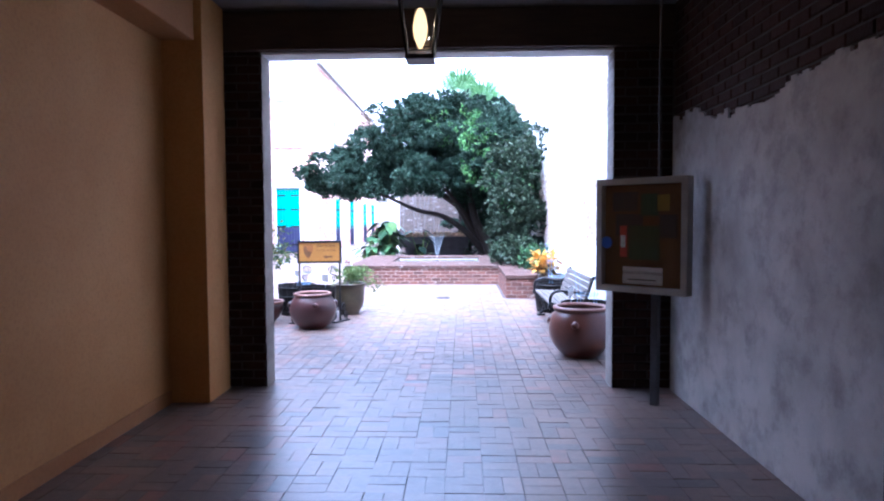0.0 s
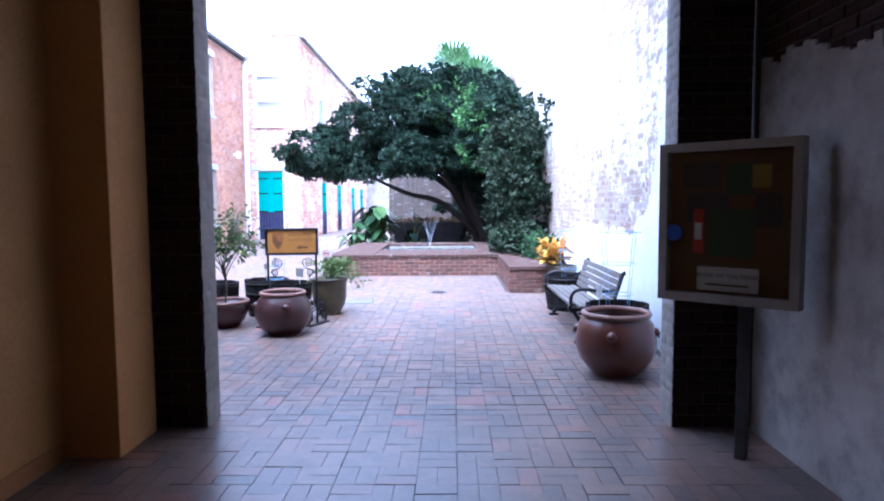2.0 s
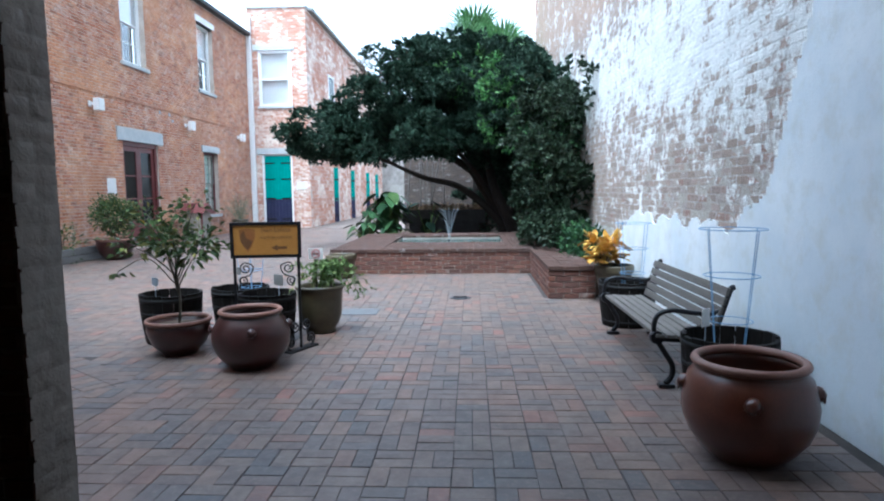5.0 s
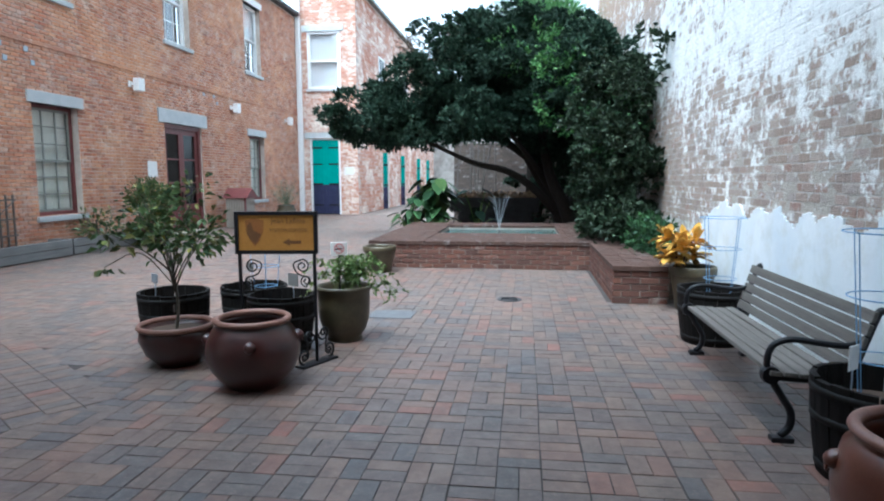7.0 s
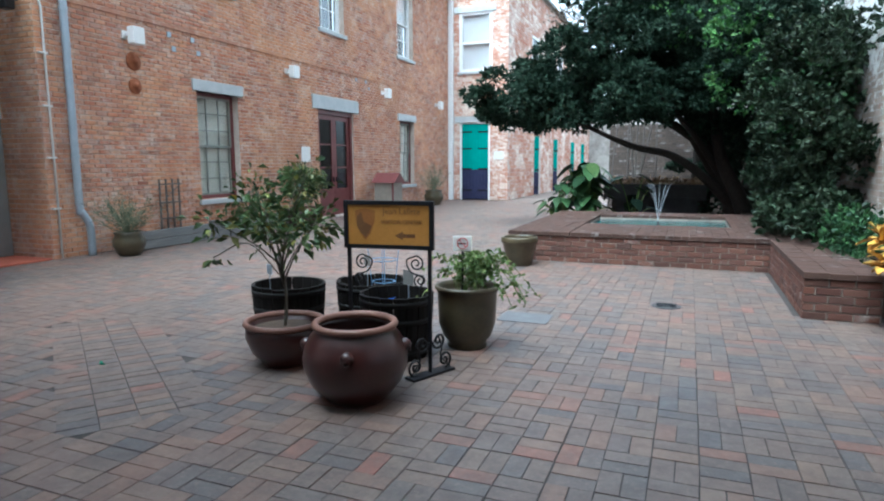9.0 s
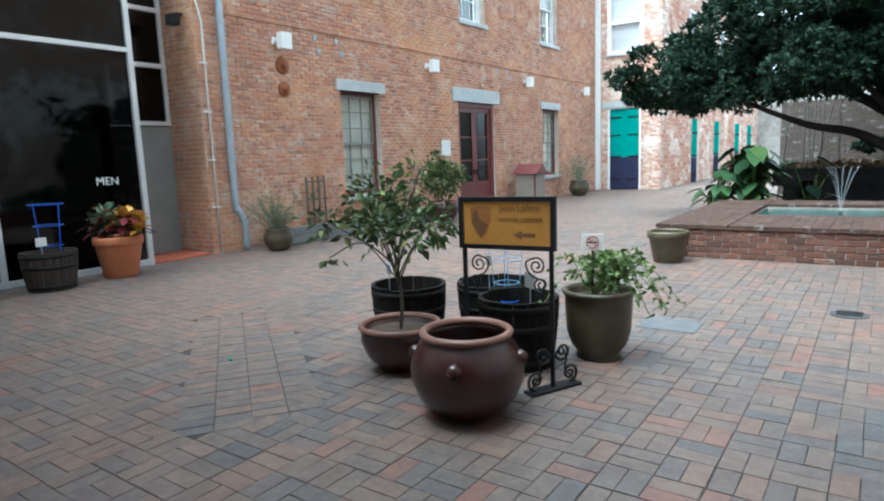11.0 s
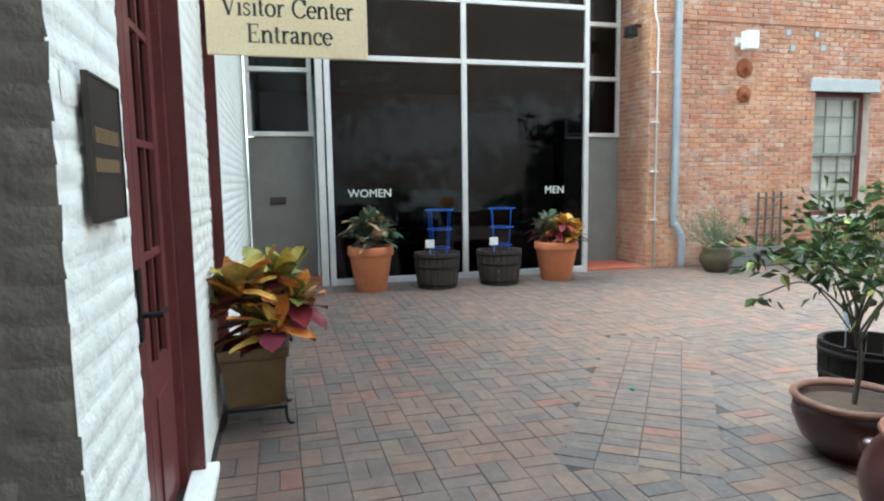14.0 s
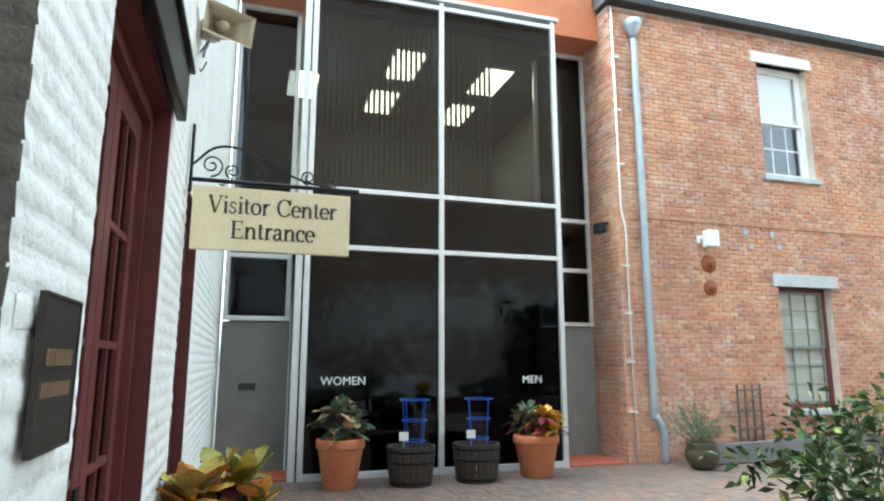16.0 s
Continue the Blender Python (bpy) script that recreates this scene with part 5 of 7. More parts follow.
def horn_speaker():
    h = thing("horn_loudspeaker", "beige rectangular horn loudspeaker on the white wall", "loudspeaker", pose(-3.66, WY1 + 0.075, 3.87, -12, 0, -60))
    bm = bmesh.new()
    rings = []
    for y, w, z in ((0.0, 0.05, 0.05), (0.1, 0.09, 0.06), (0.22, 0.17, 0.1), (0.23, 0.175, 0.105)):
        rings.append([bm.verts.new(p) for p in ((-w, y, -z), (w, y, -z), (w, y, z), (-w, y, z))])
    for y, w, z in ((0.215, 0.16, 0.09), (0.1, 0.075, 0.05), (0.06, 0.04, 0.04)):
        rings.append([bm.verts.new(p) for p in ((-w, y, -z), (w, y, -z), (w, y, z), (-w, y, z))])
    for a, b in zip(rings, rings[1:]):
        for i in range(4):
            bm.faces.new((a[i], a[(i + 1) % 4], b[(i + 1) % 4], b[i]))
    bm.faces.new(rings[0][::-1])
    bm.faces.new(rings[-1])
    part("horn", bm, M_HORN, h)
    part("driver", lathe([(0.035, 0.05), (0.04, 0.12), (0.025, 0.16)], 14), M_HORN, h, at=pose(0, 0.02, 0, -90, 0, 0), smooth=True)
    part("back_box", box(-0.06, 0.06, -0.1, 0.02, -0.07, 0.07, 0.02), M_HORN, h)
    part("bracket", tube([(0, -0.04, -0.06), (0, -0.1, -0.14), (-0.03, -0.16, -0.16)], 0.012, 6), M_GALV, h)
    part("cable", tube(smooth_line([(0, -0.05, -0.07), (0.05, -0.06, -0.2), (0.0, -0.1, -0.28), (-0.04, -0.12, -0.2)], 5), 0.005, 6), M_IRON, h)


plaque()
hanging_sign()
horn_speaker()


# ---- the passage ----
def notice_case():
    n = thing("notice_case", "white-framed glazed notice case with pinned papers", "notice board", pose(2.569, -0.528, 1.405, 0, 0, -41.3))
    w, h = 0.369, 0.449
    part("back_board", box(-w, w, 0.02, 0.05, -h, h), M_CORK, n)
    part("case_frame", wall_mesh([(-w - 0.02, -w + 0.03, -0.05, 0.06, -h - 0.02, h + 0.02), (w - 0.03, w + 0.02, -0.05, 0.06, -h - 0.02, h + 0.02), (-w + 0.03, w - 0.03, -0.05, 0.06, h - 0.03, h + 0.02), (-w + 0.03, w - 0.03, -0.05, 0.06, -h - 0.02, -h + 0.03)]), worn("dull painted case frame", (0.3, 0.28, 0.25), (0.36, 0.34, 0.3), 6, 0.6), n)
    part("pane", box(-w + 0.04, w - 0.04, -0.03, -0.026, -h + 0.04, h - 0.04), M_PANE, n)
    cols = {"green": (0.02, 0.06, 0.03), "yellow": (0.3, 0.2, 0.03), "blue": (0.03, 0.08, 0.35), "red": (0.5, 0.05, 0.04), "dark": (0.03, 0.03, 0.04)}
    mats = {k: worn(k + " printed paper", v, tuple(c * 1.2 for c in v), 9, 0.7, 0.03) for k, v in cols.items()}
    for k, a, b, c, d in (("dark", -0.27, -0.05, 0.2, 0.36), ("green", -0.02, 0.13, 0.16, 0.34), ("yellow", 0.12, 0.22, 0.2, 0.33), ("dark", -0.24, 0.0, 0.0, 0.18), ("green", -0.12, 0.14, -0.2, 0.08), ("dark", 0.14, 0.28, -0.02, 0.17), ("red", -0.2, -0.14, -0.18, 0.08)):
        part("leaflet", box(a, b, 0.008 + 0.002 * (hash((a, c)) % 3), 0.018, c, d), mats[k], n)
    part("leaflet", box(-0.19, -0.15, 0.0, 0.007, -0.1, 0.0), M_PAPER, n, "white label on the red leaflet")
    part("badge", lathe([(0.05, 0), (0.05, 0.01), (0.03, 0.015)], 16), mats["blue"], n, "round blue button", at=pose(-0.3, -0.032, -0.06, 90, 0, 0))
    part("card", box(-0.17, 0.17, 0.0, 0.012, -0.4, -0.26), M_PAPER, n, "printed white title card")
    letters("BOOK OF THE WEEK", 0.036, mats["dark"], n, pose(0, -0.001, -0.31, 90, 0, 0), depth=0.001)
    part("underline", box(-0.12, 0.12, -0.002, 0.0, -0.368, -0.358), mats["dark"], n)
    part("post", box(0.05, 0.11, 0.06, 0.12, -1.405, 0.4, 0.004), M_SLATE, n)
    part("cable_pipe", tube([(0.1, 0.09, 0.4), (0.1, 0.09, 2.03)], 0.012, 8), M_SLATE, n, "thin grey pipe above the case")


def lantern():
    l = thing("hanging_lantern", "tapered black lantern with a warm lit bulb", "lantern", pose(0.86, -1.95, 2.47))
    r0, r1, h = 0.075, 0.125, 0.42
    for k in range(4):
        a, b = math.cos(math.pi / 4 + k * math.pi / 2) * 1.41, math.sin(math.pi / 4 + k * math.pi / 2) * 1.41
        part("corner_bar", tube([(a * r0, b * r0, 0.03), (a * r1, b * r1, h)], 0.009, 6), M_IRON, l)
        c, d = math.cos(math.pi / 4 + (k + 1) * math.pi / 2) * 1.41, math.sin(math.pi / 4 + (k + 1) * math.pi / 2) * 1.41
        bm = bmesh.new()
        bm.faces.new([bm.verts.new(p) for p in ((a * r0, b * r0, 0.03), (c * r0, d * r0, 0.03), (c * r1, d * r1, h), (a * r1, b * r1, h))])
        pn = part("pane", bm, M_PANE, l)
        pn.visible_shadow = False
    part("base", box(-r0 - 0.01, r0 + 0.01, -r0 - 0.01, r0 + 0.01, 0.0, 0.03, 0.006), M_IRON, l)
    part("cap", lathe([(r1 * 1.5, h), (r1 * 1.4, h + 0.03), (0.05, h + 0.2), (0.02, h + 0.24)], 4), M_IRON, l, at=pose(0, 0, 0, 0, 0, 45))
    part("bulb", lathe([(0.012, 0.08), (0.036, 0.14), (0.044, 0.2), (0.032, 0.27), (0.012, 0.31)], 16), M_FLAME, l, "glowing warm bulb", smooth=True)
    part("stem", tube([(0, 0, h + 0.22), (0, 0, 0.98)], 0.012, 8), M_IRON, l)


lamp = new("lantern_light", bpy.data.lights.new("lantern_light", "POINT"))
lamp.data.energy, lamp.data.color, lamp.data.shadow_soft_size = 5.0, (1.0, 0.7, 0.38), 0.05
lamp.matrix_world = pose(0.86, -1.95, 2.68)
notice_case()
lantern()


# ---- pots, barrels and their plants ----
def round_pot(x, y, s, label, turn=0.0, glaze=M_GLAZE, mouth=1.0, tall=1.0):
    """A big-bellied glazed jar with a rolled rim and small lion-head lugs."""
    p = thing("glazed_pot", label, "pot", pose(x, y, 0, 0, 0, turn))
    prof = [(0.165, 0.0), (0.176, 0.01), (0.232, 0.06), (0.286, 0.13), (0.316, 0.21), (0.322, 0.28), (0.308, 0.345), (0.276, 0.405), (0.25, 0.436), (0.244, 0.446), (0.247, 0.454)]
    part("body", lathe([(r * s * (mouth if z > 0.4 else 1.0), z * s * tall) for r, z in prof] + [(r * s * (mouth if z > 0.36 else 1.0), z * s * tall) for r, z in ((0.222, 0.454), (0.25, 0.4), (0.288, 0.3), (0.27, 0.15), (0.18, 0.04), (0.02, 0.03))], 48), glaze, p, smooth=True)
    rim = [(0.222, 0.452), (0.242, 0.452), (0.258, 0.459), (0.265, 0.474), (0.259, 0.488), (0.242, 0.496), (0.227, 0.49), (0.22, 0.474)]
    part("rim", lathe([(r * s * mouth, z * s * tall) for r, z in rim], 48, loop=True), M_GLAZELT, p, "worn paler rolled rim", smooth=True)
    for k in range(4):
        a = math.pi / 2 * k
        bm = bmesh.new()
        bmesh.ops.create_icosphere(bm, subdivisions=2, radius=0.04 * s)
        for v in bm.verts:
            v.co *= 1 + 0.3 * noise.noise(v.co * 60)
        lug = part("lug", bm, glaze, p, "small lion-head lug", smooth=True, at=pose(0.304 * s * math.cos(a), 0.304 * s * math.sin(a), 0.345 * s * tall))
        part("ring", tube(ring(0, 0, 0, 0.02 * s, 12), 0.005 * s, 6, close=True), glaze, lug, at=pose(0.03 * s * math.cos(a), 0.03 * s * math.sin(a), -0.022 * s, 90, 0, math.degrees(a) + 90))
    return p


def bowl_pot(x, y, r, h, label, material):
    p = thing("bowl_planter", label, "planter", pose(x, y, 0))
    part("body", lathe([(r * 0.5, 0), (r * 0.54, 0.015), (r * 0.82, h * 0.3), (r * 0.98, h * 0.65), (r * 0.96, h * 0.85), (r * 0.9, h * 0.9), (r * 0.86, h * 0.88), (r * 0.8, h * 0.6), (0.02, h * 0.5)], 40), material, p, smooth=True)
    part("rim", lathe([(r * 0.88, h * 0.88), (r * 0.98, h * 0.88), (r * 1.03, h * 0.93), (r * 1.0, h), (r * 0.92, h * 1.0), (r * 0.87, h * 0.94)], 40, loop=True), M_GLAZELT if material is M_GLAZE else material, p, smooth=True)
    part("soil", lathe([(0.01, h * 0.7), (r * 0.86, h * 0.76), (r * 0.86, h * 0.8), (r * 0.4, h * 0.84), (0.01, h * 0.85)], 24), M_SOIL, p)
    return p


def barrel(x, y, label, material=None, turn=0.0, r=0.3, h=0.5):
    """Half barrel: staves, hoops and soil."""
    b = thing("half_barrel", label, "barrel planter", pose(x, y, 0, 0, 0, turn), "half barrel planters")
    n = 18
    rr = random.Random(int(x * 100))
    for i in range(n):
        a0, a1 = 2 * math.pi * (i + 0.03) / n, 2 * math.pi * (i + 0.97) / n
        bm = bmesh.new()
        rows = []
        top = h + rr.uniform(-0.006, 0.006)
        for t in (0, 0.33, 0.66, 1):
            ro = r * (0.84 + 0.2 * math.sin(1.35 * t + 0.15) - 0.02)
            ri = ro - 0.028
            rows.append([bm.verts.new((q * math.cos(a), q * math.sin(a), top * t)) for q, a in ((ro, a0), (ro * 1.004, (a0 + a1) / 2), (ro, a1), (ri, a1), (ri, a0))])
        for u, v in zip(rows, rows[1:]):
            for k in range(5):
                bm.faces.new((u[k], u[(k + 1) % 5], v[(k + 1) % 5], v[k]))
        bm.faces.new(rows[-1])
        bm.faces.new(rows[0][::-1])
        part("stave", bm, material or M_BARREL, b)
    for t in (0.12, 0.62, 0.9):
        ro = r * (0.84 + 0.2 * math.sin(1.35 * t + 0.15) - 0.02) + 0.0015
        part("hoop", lathe([(ro - 0.004, h * t - 0.02), (ro + 0.001, h * t - 0.02), (ro + 0.001, h * t + 0.02), (ro - 0.003, h * t + 0.02)], 36, loop=True), M_HOOP, b, smooth=True)
    part("soil", lathe([(0.01, h * 0.6), (r * 0.93, h * 0.66), (r * 0.93, h * 0.72), (r * 0.5, h * 0.75), (0.01, h * 0.77)], 24), M_SOIL, b)
    return b


def cage(x, y, z, material, label, h=0.62, r0=0.1, r1=0.17, turn=0.0):
    c = thing("tomato_cage", label, "plant support", pose(x, y, z, 0, 0, turn), "wire plant cages")
    for t in (0.25, 0.62, 1.0):
        part("hoop", tube(ring(0, 0, h * t, r0 + (r1 - r0) * t, 20), 0.0036, 6, close=True), material, c)
    for k in range(4):
        a = math.pi / 2 * k + 0.4
        part("leg", tube([(math.cos(a) * r0, math.sin(a) * r0, -0.1), (math.cos(a) * r1, math.sin(a) * r1, h)], 0.003, 6), material, c)


def tag_card(x, y, z, h, material=None, w=0.1, turn=0.0, tall=0.07):
    t = thing("plant_label", "small plant label on a wire stake", "plant label", pose(x, y, z, 0, 0, turn), "plant labels")
    part("stake", tube([(0, 0, -0.08), (0, 0, h)], 0.004, 6), M_GALV, t)
    part("card", box(-w / 2, w / 2, -0.004, 0.002, h - 0.01, h + tall, 0.002), material or M_PAPER, t)


def flower_pot(x, y, r, h, label, rim=True, material=None):
    p = thing("terracotta_pot", label, "pot", pose(x, y, 0))
    m = material or M_TERRA
    part("body", lathe([(r * 0.66, 0), (r * 0.68, 0.01), (r * 0.92, h * 0.8), (r * 0.93, h * 0.82), (r * 0.84, h * 0.82), (r * 0.62, 0.06), (0.02, 0.05)], 36), m, p, smooth=True)
    part("rim", lathe([(r * 0.84, h * 0.8), (r * 0.98, h * 0.8), (r * 1.0, h * 0.83), (r * 1.0, h * 0.97), (r * 0.97, h), (r * 0.88, h), (r * 0.86, h * 0.95)], 36, loop=True), m, p, smooth=True)
    part("soil", lathe([(0.01, h * 0.8), (r * 0.86, h * 0.86), (r * 0.86, h * 0.89), (0.01, h * 0.92)], 20), M_SOIL, p)
    return p


def croton(x, y, z, s, sets, label, seed, n=46):
    """Broad stiff leaves in whorls, arching outwards."""
    r = random.Random(seed)
    c = thing("croton_plant", label, "plant", pose(x, y, z))
    for k in range(5):
        a = 2 * math.pi * k / 5
        part("stem", tube([(0.03 * math.cos(a), 0.03 * math.sin(a), -0.04), (0.1 * s * math.cos(a), 0.1 * s * math.sin(a), 0.25 * s), (0.13 * s * math.cos(a), 0.13 * s * math.sin(a), 0.36 * s)], 0.008, 6), M_STEM, c)
    for i in range(n):
        a = r.uniform(0, 2 * math.pi)
        lift = r.uniform(-0.25, 1.3)
        ha = 2 * math.pi * (i % 6) / 6 + 0.4
        hr = 0.17 * s if i % 7 else 0.03
        hub = Vector((hr * math.cos(ha), hr * math.sin(ha), (0.1 + 0.1 * (i % 3) + 0.08 * r.random()) * s))
        d = Vector((math.cos(a) * math.cos(lift), math.sin(a) * math.cos(lift), math.sin(lift)))
        side = d.cross(Vector((0, 0, 1))).normalized()
        nor = side.cross(d)
        l, w = s * r.uniform(0.17, 0.28), s * r.uniform(0.04, 0.064)
        bm = bmesh.new()
        rows = []
        for t, ww in ((0, 0.12), (0.15, 0.6), (0.4, 1.0), (0.65, 0.95), (0.88, 0.5), (1.0, 0.05)):
            p = hub + d * l * t - Vector((0, 0, 1)) * l * 0.3 * t * t * (1 - 0.3 * lift)
            wave = 0.12 * w * math.sin(t * 9 + i)
            rows.append([bm.verts.new(p + side * w * ww * q + nor * (abs(q) * w * 0.3 + wave * q)) for q in (-1, 0, 1)])
        for u, v in zip(rows, rows[1:]):
            for k in (0, 1):
                bm.faces.new((u[k], u[k + 1], v[k + 1], v[k]))
        low = lift < 0.1
        part("leaf", bm, sets[1] if low and r.random() < 0.8 else sets[0], c, smooth=True)
    return c


round_pot(-1.05, 3.162, 1.04, "big-bellied brown glazed pot, empty, with lion-head lugs", 20)
round_pot(2.43, 1.36, 1.1, "larger warm brown glazed pot beside the tall wall", 70, M_GLAZEWARM, 1.06, 1.05)
bw = bowl_pot(-1.91, 3.6, 0.295, 0.34, "shallow brown glazed bowl planter holding a citrus tree", M_GLAZE)
barrel(-2.23, 4.12, "dark half barrel planter with a small grey label")
barrel(-1.64, 4.5, "dark half barrel planter behind the sign", turn=13)
barrel(-1.21, 4.1, "dark half barrel planter with wire hoop behind the sign", turn=31, r=0.285)
cage(-1.4, 4.3, 0.4, M_BLUE, "small blue wire hoop in a barrel", 0.004, 0.07, 0.075)
cage(-1.5, 4.45, 0.38, M_BLUEPALE, "faded blue wire cage in a barrel", 0.5, 0.08, 0.14)
tag_card(-2.33, 4.0, 0.36, 0.24, M_GALV, 0.1, -30)
tag_card(-1.05, 3.98, 0.36, 0.24, M_GREY, 0.13, -30, 0.1)
tag_card(-1.6, 4.35, 0.36, 0.3, M_GREY, 0.09, -30)
barrel(2.66, 2.2, "dark half barrel at the end of the bench", r=0.31)
cage(2.68, 2.24, 0.38, M_BLUEPALE, "tall faded blue wire cage in a barrel", 0.85, 0.12, 0.22)
tag_card(2.44, 2.05, 0.4, 0.2, None, 0.09, 40, 0.11)
barrel(2.62, 4.85, "dark half barrel beyond the bench", r=0.31)
cage(2.7, 4.95, 0.38, M_BLUEPALE, "faded blue wire cage in the far barrel", 0.75, 0.12, 0.2)
for yy, cy in ((2.84, 0), (3.78, 0)):
    barrel(-7.9, yy, "weathered grey-brown half barrel before the glass", M_BARRELGREY, r=0.325, h=0.5)
    cage(-7.95, yy + 0.06, 0.38, M_BLUE, "bright blue wire plant cage", 0.72, 0.13, 0.2)
    tag_card(-7.7, yy - 0.15, 0.4, 0.2, None, 0.12, 80, 0.1)
flower_pot(-7.98, 1.9, 0.32, 0.62, "tall plain terracotta pot with a dark-leaved croton")
croton(-7.98, 1.9, 0.55, 1.12, (M_CROTONGRN, M_CROTONGRN), "croton with dark green and coral leaves", 3, 150)
flower_pot(-7.95, 4.72, 0.33, 0.58, "wide-rimmed terracotta pot with mixed crotons")
croton(-7.95, 4.6, 0.55, 0.95, (M_CROTONGRN, M_CROTONRED), "small dark green croton", 4, 75)
croton(-7.8, 4.8, 0.53, 0.95, (M_CROTONYEL, M_CROTONRED), "yellow and pink croton", 5, 95)
flower_pot(2.8, 6.28, 0.26, 0.5, "grey-brown pot beside the low brick wall", material=M_OLIVE)
croton(2.66, 6.26, 0.46, 0.95, (M_CROTONYEL, M_CROTONYEL), "golden yellow croton in the grey-brown pot", 6, 120)
flower_pot(-1.42, 8.72, 0.27, 0.42, "olive brown clay pot standing by the fountain corner", material=M_OLIVE)


def square_planter():
    p = thing("square_planter", "olive glazed square planter on a black iron stand", "planter", pose(-3.47, 0.472, 0))
    bm = bmesh.new()
    rows = []
    for z, w in ((0.12, 0.16), (0.14, 0.175), (0.42, 0.195), (0.44, 0.21), (0.5, 0.215), (0.5, 0.185), (0.44, 0.18)):
        rows.append([bm.verts.new(q) for q in ((-w, -w, z), (w, -w, z), (w, w, z), (-w, w, z))])
    for u, v in zip(rows, rows[1:]):
        for k in range(4):
            bm.faces.new((u[k], u[(k + 1) % 4], v[(k + 1) % 4], v[k]))
    bm.faces.new(rows[0][::-1])
    bm.faces.new(rows[-1])
    bmesh.ops.bevel(bm, geom=[e for e in bm.edges if abs(e.verts[0].co.z - e.verts[1].co.z) > 0.1], offset=0.02, segments=2, affect="EDGES")
    part("body", bm, worn("ochre brown glazed clay", (0.09, 0.055, 0.02), (0.15, 0.1, 0.04), 5, 0.35, 0.12, 45, 0, 0.5), p)
    part("stand", wall_mesh([(-0.19, 0.19, -0.19, -0.17, 0.1, 0.118), (-0.19, 0.19, 0.17, 0.19, 0.1, 0.118), (-0.19, -0.17, -0.17, 0.17, 0.1, 0.118), (0.17, 0.19, -0.17, 0.17, 0.1, 0.118)]), M_IRON, p)
    for a in (-0.18, 0.18):
        for b in (-0.18, 0.18):
            part("leg", tube(smooth_line([(a, b, 0.11), (a * 1.02, b * 1.02, 0.05), (a * 1.1, b * 1.1, 0.012), (a * 1.22, b * 1.22, 0.012)], 4), 0.009, 6), M_IRON, p)
    part("soil", box(-0.175, 0.175, -0.175, 0.175, 0.4, 0.45), M_SOIL, p)


square_planter()
croton(-3.45, 0.53, 0.43, 1.28, (M_CROTON, M_CROTONRED), "croton with orange, green and crimson leaves", 8, 150)


def citrus():
    r = random.Random(11)
    t = thing("citrus_tree", "small potted citrus tree with sparse glossy leaves", "tree", pose(-1.91, 3.6, 0.3))
    part("trunk", tube(smooth_line([(0, 0, -0.08), (0.02, 0.01, 0.22), (-0.01, 0, 0.52)], 5), [0.014 - 0.0004 * k for k in range(11)], 8), M_STEM, t, smooth=True)
    spots, tips = [], []
    for k in range(11):
        a = 2.4 * k
        le = r.uniform(0.38, 0.56)
        up = r.uniform(0.6, 1.3)
        z0 = 0.3 + 0.02 * k
        e = Vector((math.cos(a) * le * math.cos(up) * 1.25, math.sin(a) * le * math.cos(up) * 1.25, z0 + le * math.sin(up) * 1.25))
        m = Vector((e.x * 0.4, e.y * 0.4, z0 + (e.z - z0) * 0.5))
        part("limb", tube(smooth_line([(0, 0, z0), m, e], 5), [0.008 - 0.0005 * q for q in range(11)], 6), M_STEM, t, smooth=True)
        tips += [m.lerp(e, q) for q in (0.35, 0.55, 0.7, 0.82, 0.92, 1.0, 1.05)]
    for tip in tips:
        for _ in range(9):
            d = Vector((r.gauss(0, 1), r.gauss(0, 1), r.gauss(0.1, 0.7)))
            spots.append((tip + d * 0.075, d + Vector((0, 0, 0.1))))
    for q in range(10):
        spots.append((Vector((-0.42 + r.gauss(0, 0.03), -0.25 + r.gauss(0, 0.03), 0.5)), (r.gauss(0, 1), r.gauss(0, 1), -0.5)))
    part("limb", tube(smooth_line([(0, 0, 0.35), (-0.2, -0.12, 0.62), (-0.42, -0.25, 0.52)], 5), 0.005, 6), M_STEM, t)
    leaves("crown", spots, M_LEAFCIT, t, r, 0.074, 0.5, 0.25, 0.2, "")
    f = leaves("blossom", [(p + Vector((0, 0, 0.01)), w) for p, w in spots[::34]], leaf_material("yellow green fruit buds", [(0.4, 0.3, 0.05), (0.35, 0.4, 0.1)]), t, r, 0.045, 0.8)


citrus()


